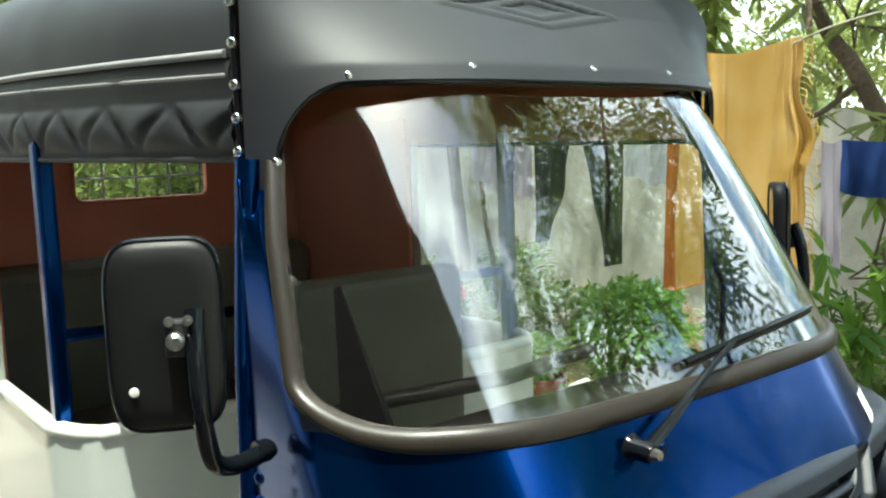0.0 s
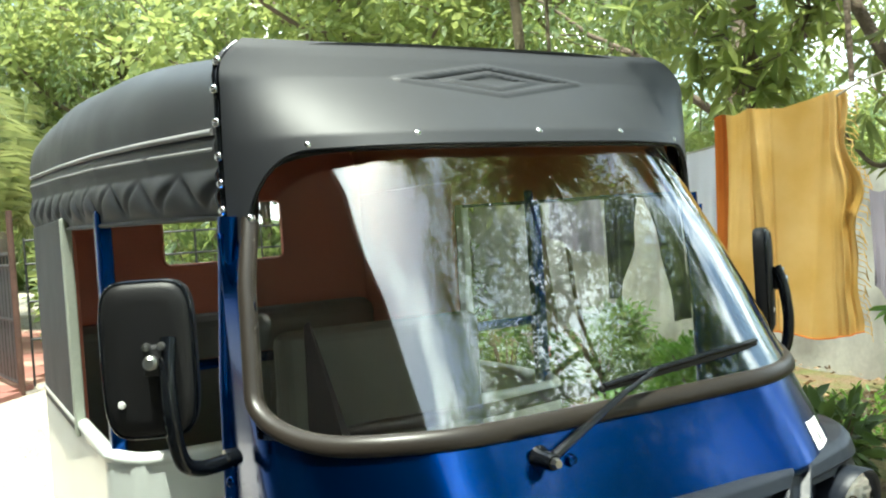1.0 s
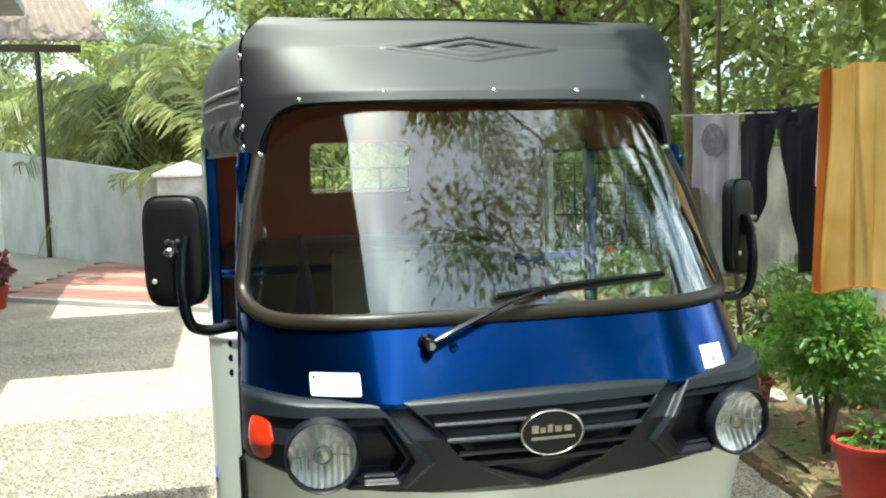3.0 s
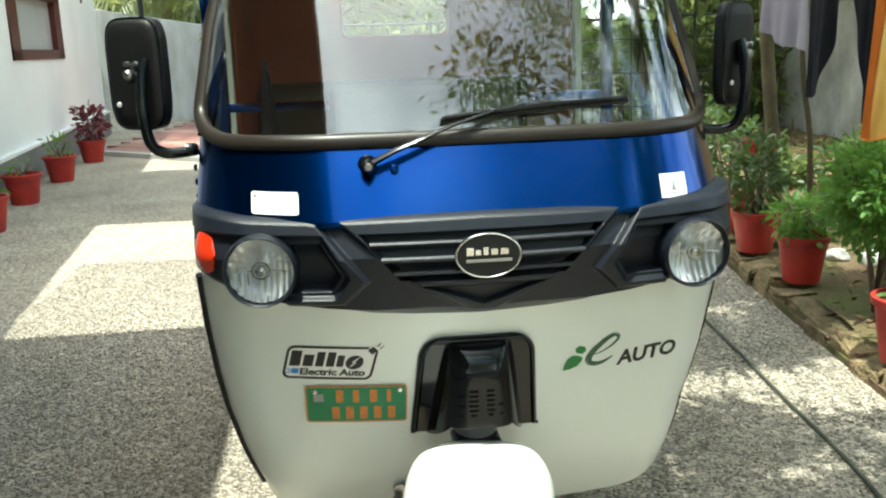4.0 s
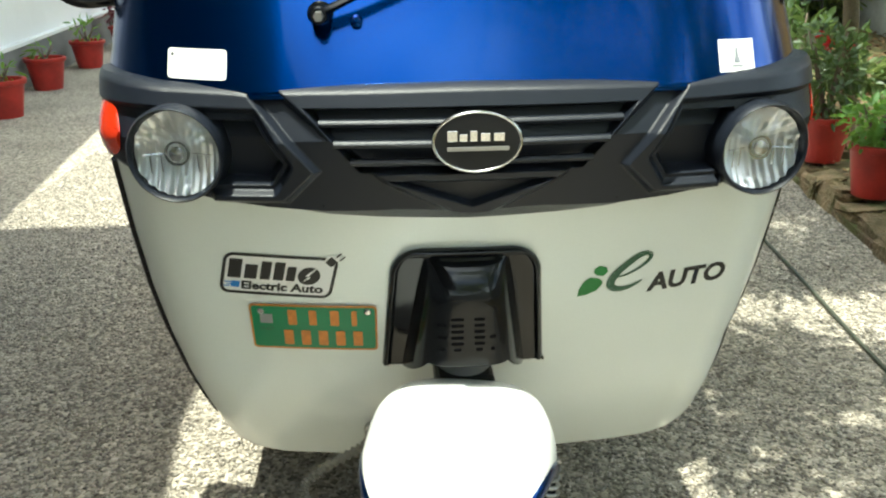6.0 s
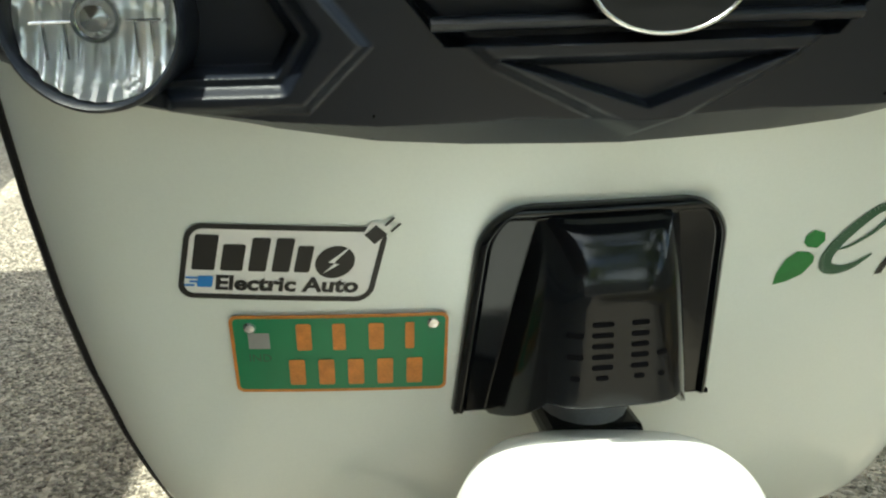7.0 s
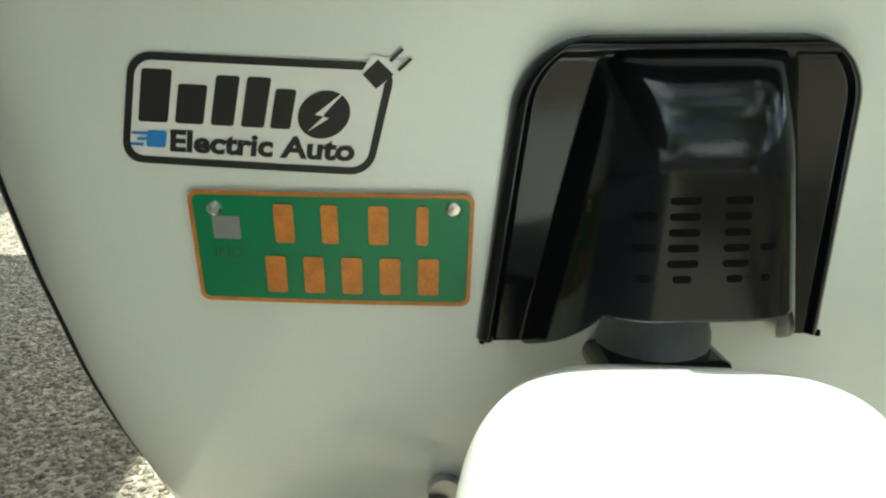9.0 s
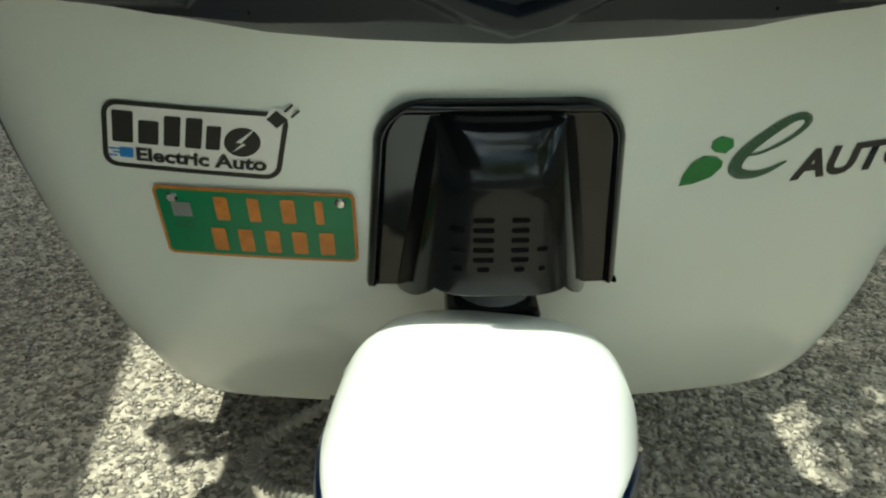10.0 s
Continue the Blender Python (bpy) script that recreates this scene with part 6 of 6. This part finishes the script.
def bush(name, at, r, h, n, leaf, material, seed, label, stem=0.0, narrow=1.0, flowers=0, stems=5, category="plant"):
    """A leafy plant: stems from one foot, leaves round them, flowers at the tips."""
    b = thing(name, at, label, category)
    g = np.random.default_rng(seed)
    tips = []
    for k in range(stems):
        ang = k * 2.4 + g.uniform(-0.3, 0.3)
        e = Vector((math.cos(ang) * r * g.uniform(0.35, 0.8), math.sin(ang) * r * g.uniform(0.35, 0.8), h * g.uniform(0.7, 0.95)))
        pts = [Vector((0, 0, 0)).lerp(e, q) + Vector((0, 0, stem * math.sin(math.pi * q) * 0.3)) for q in np.linspace(0, 1, 6)]
        v, f = tube_data(pts, [0.009 * (1 - 0.7 * q) * (1 + 2 * h * 0.4) for q in np.linspace(0, 1, 6)], 5)
        mesh_ob("stem", v, f, M_BARK, b, smooth=True)
        tips += [tuple(p) for p in pts[2:]]
    u = g.normal(0, 1, (n, 3))
    u /= np.linalg.norm(u, axis=1, keepdims=True)
    rad = g.uniform(0.25, 1.0, n) ** 0.5
    lumps = 1 + 0.22 * np.sin(u[:, 0] * 7 + seed) * np.sin(u[:, 1] * 6) + 0.15 * np.sin(u[:, 2] * 9 + 2)
    P = u * (rad * lumps)[:, None] * np.array([r, r, (h - stem) * 0.5]) + np.array([0, 0, stem + (h - stem) * 0.52])
    V, F = leaves(P, u, leaf, narrow, False, 0.6, 0.15, seed)
    raw_mesh("foliage", V, F, material, b)
    if flowers:
        for k in range(flowers):
            ang, q = g.uniform(0, 6.28), g.uniform(0.2, 0.9)
            c = np.array([math.cos(ang) * r * q, math.sin(ang) * r * q, h * g.uniform(0.75, 1.02)])
            o_ = g.normal(0, 1, (26, 3))
            o_ /= np.linalg.norm(o_, axis=1, keepdims=True)
            V, F = leaves(c + o_ * 0.005, o_, 0.030, 1.5, True, 0.2, 0.0, seed + k)
            raw_mesh("flower", V, F, M_FLOWER, b)
    return b


# pots by the house
for k, (x, y) in enumerate(((-2.93, 5.52), (-3.09, 6.85), (-3.17, 8.27), (-3.27, 9.95))):
    pot(x, y, 0, 0.168, 0.275, 40 * k, "red painted clay pot on the gravel by the house wall")
bush("maroon_plant", (-3.27, 9.95, 0.24), 0.17, 0.44, 220, 0.10, M_MAROONLEAF, 3, "maroon-leaved croton in a red pot")
bush("potted_herb", (-3.17, 8.27, 0.24), 0.13, 0.22, 40, 0.10, M_SHRUB, 4, "sparse green potted plant", narrow=0.5)
bush("potted_herb", (-3.09, 6.85, 0.24), 0.12, 0.16, 30, 0.09, M_SHRUB, 5, "sparse green potted plant", narrow=0.5)
bush("potted_herb", (-2.93, 5.52, 0.24), 0.12, 0.18, 30, 0.09, M_SHRUB, 6, "sparse green potted plant", narrow=0.5)
# pots along the kerb
for k, (x, y, r, h) in enumerate(((1.80, 1.37, 0.135, 0.25), (2.00, 2.50, 0.125, 0.235), (2.08, 3.16, 0.135, 0.23), (2.20, 3.80, 0.13, 0.22), (2.32, 4.5, 0.13, 0.22))):
    pot(x, y, 0.10, r, h, 25 * k, "red painted pot standing on the garden edge")
bush("potted_herb", (1.80, 1.37, 0.31), 0.10, 0.13, 90, 0.045, M_SHRUB, 7, "small green seedling in a pot")
bush("potted_herb", (2.00, 2.50, 0.31), 0.16, 0.22, 260, 0.06, M_SHRUB, 8, "low green potted plant")
bush("flowering_plant", (2.08, 3.16, 0.30), 0.17, 0.47, 620, 0.052, M_BEDLEAF, 9, "bushy dark green potted plant with round red flowers, leaves darkened for shade", flowers=4)
bush("potted_herb", (2.20, 3.80, 0.30), 0.2, 0.5, 380, 0.07, M_BEDLEAF, 10, "leafy dark green potted plant, leaves darkened for shade")
bush("potted_herb", (2.32, 4.5, 0.30), 0.2, 0.55, 380, 0.07, M_BEDLEAF, 12, "leafy dark green potted plant, leaves darkened for shade", flowers=2)
bush("garden_shrub", (2.05, 1.96, 0.08), 0.235, 0.78, 3600, 0.040, M_SHRUB, 14, "rounded green garden shrub with small leaves", stem=0.30, stems=6, category="shrub")
gb2 = random.Random(8)
for k in range(22):
    x, y = gb2.uniform(2.5, 4.2), gb2.uniform(0.5, 9.5)
    bush("garden_plant", (x + 0.15 * (y - 1.4), y, 0.08), gb2.uniform(0.15, 0.32), gb2.uniform(0.22, 0.55), 320, gb2.uniform(0.06, 0.13), (M_BEDLEAF, M_LEAF2, M_SHRUB)[k % 3], 40 + k, "leafy green garden plant in the soil", narrow=gb2.choice((0.5, 0.8, 1.0)))
for k in range(30):
    x, y = 0.55 + 0.22 * k + gb2.uniform(-0.1, 0.1), gb2.uniform(9.9, 12.0)
    bush("hedge_plant", (x, y, 0.0), gb2.uniform(0.5, 0.8), gb2.uniform(1.1, 1.9), 460, gb2.uniform(0.12, 0.2), (M_LEAF2, M_LEAF, M_LEAF3)[k % 3], 90 + k, "sunlit yellow-green hedge plant behind the fence", narrow=gb2.choice((0.5, 0.8)), category="shrub")
# dry leaves on the soil
n_l = 5200
lx, ly = rng.uniform(0.12, 3.0, n_l), rng.uniform(-1, 9.5, n_l)
lp = np.stack([1.69 + 0.15 * (ly - 1.35) + lx, ly, np.full(n_l, 0.115)], -1)
lv, lf_ = leaves(lp, rng.normal(0, 1, (n_l, 3)) * np.array([1, 1, 0.15]), 0.05, 1.0, True, 0.1, 0.0, 15)
tagged(raw_mesh("leaf_litter", lv, lf_, M_LITTER), "dry brown leaves scattered on the soil", "leaf litter", kind="stuff")

# slim bare trunks behind the pots
def bare_trunk(pts, r, label):
    line = smooth_line(pts, 5)
    tagged(tube("bare_trunk", line, [r * (1 + 0.25 * max(0, 1 - k / 3)) * (1 - 0.35 * k / (len(line) - 1)) for k in range(len(line))], M_STEM, segs=10), label, "tree stem")


bare_trunk([(2.31, 3.35, 0.05), (2.275, 3.35, 0.5), (2.20, 3.36, 1.2), (2.15, 3.36, 1.9), (2.16, 3.40, 2.6), (2.10, 3.42, 3.4)], 0.043, "straight olive-brown tree stem behind the flower pots")
bare_trunk([(2.56, 3.42, 0.05), (2.51, 3.4, 0.69), (2.44, 3.4, 1.1), (2.40, 3.42, 1.9), (2.46, 3.5, 2.8)], 0.018, "thin brown tree stem in the garden soil")


def garden_stone(x, y, r, seed, material, label):
    bm = bmesh.new()
    bmesh.ops.create_icosphere(bm, subdivisions=3, radius=r)
    for v in bm.verts:
        v.co *= 1 + 0.30 * noise.noise(v.co * (1.3 / r) + Vector((seed, 0, 0))) + 0.08 * noise.noise(v.co * (5 / r))
        v.co.z *= 0.72
    st = thing("garden_stone", (x, y, 0.09 + 0.45 * r), label, "stone", "stones in the garden bed")
    part("stone_body", bm, material, st, smooth=True)


for k, (x, y, r) in enumerate(((2.40, 2.84, 0.062), (2.52, 2.70, 0.075), (2.22, 2.86, 0.038), (2.42, 3.08, 0.034), (1.98, 1.72, 0.03))):
    garden_stone(x, y, r, k, M_STONE, "pale grey rounded stone lying on the garden soil")


def twiggy_tree(name, limbs, clumps, n, leaf, narrow, material, seed, label):
    """Bent limbs through given points, with long leaves in loose clumps (x, y, z, radius)."""
    t = thing(name, limbs[0][0][0], label, "tree", "trees round the yard")
    inv = Matrix.Translation(-Vector(limbs[0][0][0]))
    g = np.random.default_rng(seed)
    for pts, r in limbs:
        line = smooth_line(pts, 6)
        tube("limb", line, [r * (1 - 0.55 * k / (len(line) - 1)) for k in range(len(line))], M_BARK, t, segs=8).matrix_parent_inverse = inv
    for x, y, z, rad in clumps:
        # whorls of leaves round twig ends
        ends = np.array([x, y, z]) + g.normal(0, 0.5, (n // 9, 3)) * rad
        P = np.repeat(ends, 9, 0) + g.normal(0, 0.012, (len(ends) * 9, 3))
        V, F = leaves(P, g.normal(0, 1, P.shape), leaf, narrow, False, 0.3, 0.5, seed + int(100 * x))
        raw_mesh("foliage", V, F, material, t).matrix_parent_inverse = inv
        for e in ends[::2]:
            tube("twig", [(x, y, z), tuple((np.array([x, y, z]) + e) / 2 + g.normal(0, 0.04, 3)), tuple(e)], [0.007, 0.005, 0.003], M_BARK, t, segs=4).matrix_parent_inverse = inv
    return t


twiggy_tree("mango_tree", [([(3.05, 0.9, 0.05), (3.0, 1.05, 0.9), (2.94, 1.40, 1.70), (2.96, 1.56, 1.92), (2.94, 1.71, 2.25), (2.85, 2.0, 2.9)], 0.055), ([(2.94, 1.40, 1.70), (2.72, 1.52, 1.55), (2.60, 1.62, 1.72)], 0.016), ([(2.85, 2.0, 2.9), (2.3, 1.5, 3.1), (1.96, 1.10, 2.7), (1.90, 1.07, 2.2), (1.89, 1.06, 1.82)], 0.022)],
            [(2.95, 1.45, 1.95, 0.42), (2.80, 1.15, 1.35, 0.38), (2.88, 2.0, 2.62, 0.36)], 117, 0.16, 0.42, M_LEAF, 61, "garden tree with long drooping leaves on crooked limbs")
twiggy_tree("breadfruit_tree", [([(3.3, 2.7, 0.05), (3.25, 2.65, 1.2), (3.1, 2.5, 2.3), (3.0, 2.4, 3.2)], 0.05)],
            [(2.85, 2.35, 2.12, 0.34), (2.95, 2.55, 2.40, 0.40), (3.15, 2.15, 2.42, 0.34), (3.0, 2.4, 2.95, 0.5)], 260, 0.15, 0.62, M_LEAF3, 67, "young garden tree with large yellow-green leaves")
twiggy_tree("garden_sapling", [([(2.60, 1.05, 0.05), (2.62, 1.08, 0.5), (2.58, 1.12, 1.0)], 0.016)],
            [(2.58, 1.15, 0.62, 0.22), (2.66, 1.2, 0.92, 0.24)], 90, 0.16, 0.5, M_SHRUB, 71, "thin sapling with long green leaves")

# ---- the washing line ----
LINE = smooth_line([(1.75, 5.2, 1.85), (1.92, 3.0, 1.70), (1.96, 2.4, 1.665), (2.02, 2.0, 1.66), (1.93, 1.3, 1.74), (1.80, 0.6, 1.85), (2.5, -1.2, 2.0)], 8)
tagged(tube("washing_line", LINE, 0.004, M_ROPE, segs=6), "thin pale rope washing line", "rope")


def hung(name, p0, p1, z0, z1, drop0, drop1, material, label, folds=6, depth=0.02, seed=1, nu=60, nv=40, fringe=0.0, taper=0.0, slant=0.0):
    """A cloth hung over the line from p0 to p1; drop is how far it hangs."""
    g = random.Random(seed)
    ph = [g.uniform(0, 6.28) for _ in range(4)]
    d = Vector((p1[0] - p0[0], p1[1] - p0[1], 0)).normalized()
    n = Vector((-d.y, d.x, 0))

    def f(a, b):
        a = 0.5 + (a - 0.5) * (1 - taper * b) + slant * b
        x, y = p0[0] + (p1[0] - p0[0]) * a, p0[1] + (p1[1] - p0[1]) * a
        top = z0 + (z1 - z0) * a - 0.012 * math.sin(math.pi * a)
        low = drop0 + (drop1 - drop0) * a + 0.010 * math.sin(9 * a + ph[0])
        w = depth * (0.35 + 0.65 * b) * (math.sin(folds * 6.28 * a + ph[1] + 0.6 * b) + 0.5 * math.sin(folds * 11 * a + ph[2]) + 0.3 * math.sin(23 * a + 5 * b + ph[3]))
        e = 0.030 * fringe * max(0, (a - 0.72) / 0.28) ** 2 * (math.sin(5.5 * b + 0.4) + 0.35 * math.sin(17 * b + ph[2])) if fringe else 0.0
        if fringe:
            w += 0.016 * max(0, (a - 0.7) / 0.3) * math.sin(38 * a + 2.5 * b)
        return x + n.x * w + d.x * e, y + n.y * w + d.y * e, top - low * b

    c = grid_ob(name, f, nu, nv, material, thick=0.003)
    return c


# pleats of the saffron cloth: place along the line, drift on the way down, width, depth
PLEATS = [(0.05, 0.00, 0.022, 0.016), (0.13, -0.06, 0.030, -0.012), (0.24, -0.16, 0.026, -0.012), (0.27, 0.03, 0.015, 0.022), (0.31, 0.14, 0.035, -0.013), (0.43, 0.01, 0.011, 0.009), (0.58, 0.05, 0.12, -0.012),
          (0.84, -0.17, 0.035, -0.012), (0.87, -0.02, 0.016, 0.014), (0.91, 0.01, 0.014, -0.013), (0.95, 0.00, 0.014, 0.013), (0.99, 0.01, 0.014, -0.010)]


def saffron(a, b):
    """The cloth hangs from pegs, so its top edge dips between them."""
    dip = 0.022 * min(abs(a - q) / w for q, w in ((0.05, 0.16), (0.27, 0.20), (0.93, 0.30))) ** 0.8
    w = sum(h * (0.85 + 0.55 * math.sin(3.1 * b + 40 * c)) * math.exp(-((a - c - m * b) / s) ** 2) for c, m, s, h in PLEATS)
    w += 0.006 * math.sin(9 * a + 4 * b) + 0.004 * b * math.sin(31 * a + 2 * b)
    e = 0.045 * max(0, (a - 0.72) / 0.28) ** 2 * (math.exp(-((b - 0.42) / 0.13) ** 2) - 0.25 * math.sin(5 * b) + 0.15 * math.sin(21 * b)) - 0.028 * b * (1 - a)
    low = 0.82 + 0.04 * a + 0.014 * math.sin(9 * a + 1)
    top = 1.755 + 0.048 * a - dip
    return 1.625 + 0.240 * a + 0.842 * w + 0.539 * e, 1.44 - 0.375 * a + 0.539 * w - 0.842 * e, top - (low - dip) * b


yc = grid_ob("saffron_cloth", saffron, 220, 40, M_YELLOW, thick=0.003)
tagged(yc, "saffron yellow cotton cloth hung out to dry, fringed at one side", "cloth")
def border(a, b):
    x, y, z = saffron(-0.004 + (0.092 + 0.012 * math.sin(7 * b)) * a, b)
    return x - 0.0045, y - 0.003, z


grid_ob("cloth_border", border, 14, 40, M_BORDER, yc, thick=0.001, label="orange-red woven border")
tube("cloth_border", [Vector(yc.data.vertices[i * 41 + 40].co) + Vector((-0.003, -0.003, 0)) for i in range(0, 221)], 0.006, M_BORDER, yc, segs=6, flat=(0.4, 1.0), up=(1, 0.6, 0), label="orange-red woven hem")
rf = random.Random(6)
for k in range(46):
    edge_v = [v.co for v in yc.data.vertices[220 * 41:221 * 41]]
    q = Vector(edge_v[min(40, int(k * 40 / 45))])
    tube("fringe", [q, q + Vector((0.008 + rf.uniform(0, 0.010), -0.012 - rf.uniform(0, 0.01), -0.010)), q + Vector((0.010 + rf.uniform(-0.01, 0.02), -0.016 - rf.uniform(0, 0.015), -0.03 - rf.uniform(0, 0.02)))], 0.0018, M_YELLOW, yc, segs=4)
vest = tagged(hung("grey_vest", (1.925, 2.88), (1.955, 2.50), 1.70, 1.672, 0.40, 0.46, M_GREYCLOTH, "", 2, 0.012, 5), "grey jersey vest with a darker print on the line", "shirt")
mesh_ob("vest_print", [(1.925 + 0.03 * q[0] - 0.022, 2.88 - 0.38 * q[0], 1.695 - 0.42 * q[1]) for q in ((0.5 + 0.25 * math.cos(t), 0.34 + 0.20 * math.sin(t)) for t in np.linspace(0, 6.28, 25)[:-1])], [tuple(range(24))], M_PRINT, vest, "darker grey print")
tr = thing("black_trousers", (1.99, 2.2, 1.6), "black cotton trousers hung by the waist on the line", "trousers")
tmi = Matrix.Translation((-1.99, -2.2, -1.6))
for ob in (hung("waist", (1.955, 2.46), (2.025, 1.99), 1.690, 1.680, 0.09, 0.09, M_BLACKCLOTH, "", 3, 0.014, 7, 40, 10),
           hung("trouser_leg", (1.950, 2.475), (1.988, 2.235), 1.63, 1.61, 0.62, 0.58, M_BLACKCLOTH, "", 2, 0.020, 8, 26, 30, taper=0.62, slant=-0.34),
           hung("trouser_leg", (1.990, 2.225), (2.028, 1.985), 1.61, 1.63, 0.66, 0.72, M_BLACKCLOTH, "", 2, 0.020, 10, 26, 30, taper=0.66, slant=0.16)):
    ob.parent = tr
    ob.matrix_parent_inverse = tmi
tagged(hung("white_cloth", (2.025, 1.98), (1.99, 1.70), 1.67, 1.69, 0.36, 0.40, M_WHITECLOTH, "", 2, 0.012, 12, 24, 20), "white cotton cloth hung beside black trousers", "cloth")
tagged(hung("grey_cloth", (1.865, 1.00), (1.935, 0.965), 1.445, 1.445, 0.30, 0.46, M_GREYCLOTH, "", 2, 0.01, 13, 16, 20), "crumpled grey cloth on the line", "cloth")
tagged(hung("navy_cloth", (1.94, 0.97), (2.10, 0.70), 1.445, 1.44, 0.17, 0.24, M_NAVY, "", 3, 0.015, 14, 30, 16), "navy blue cotton cloth on the line", "cloth")
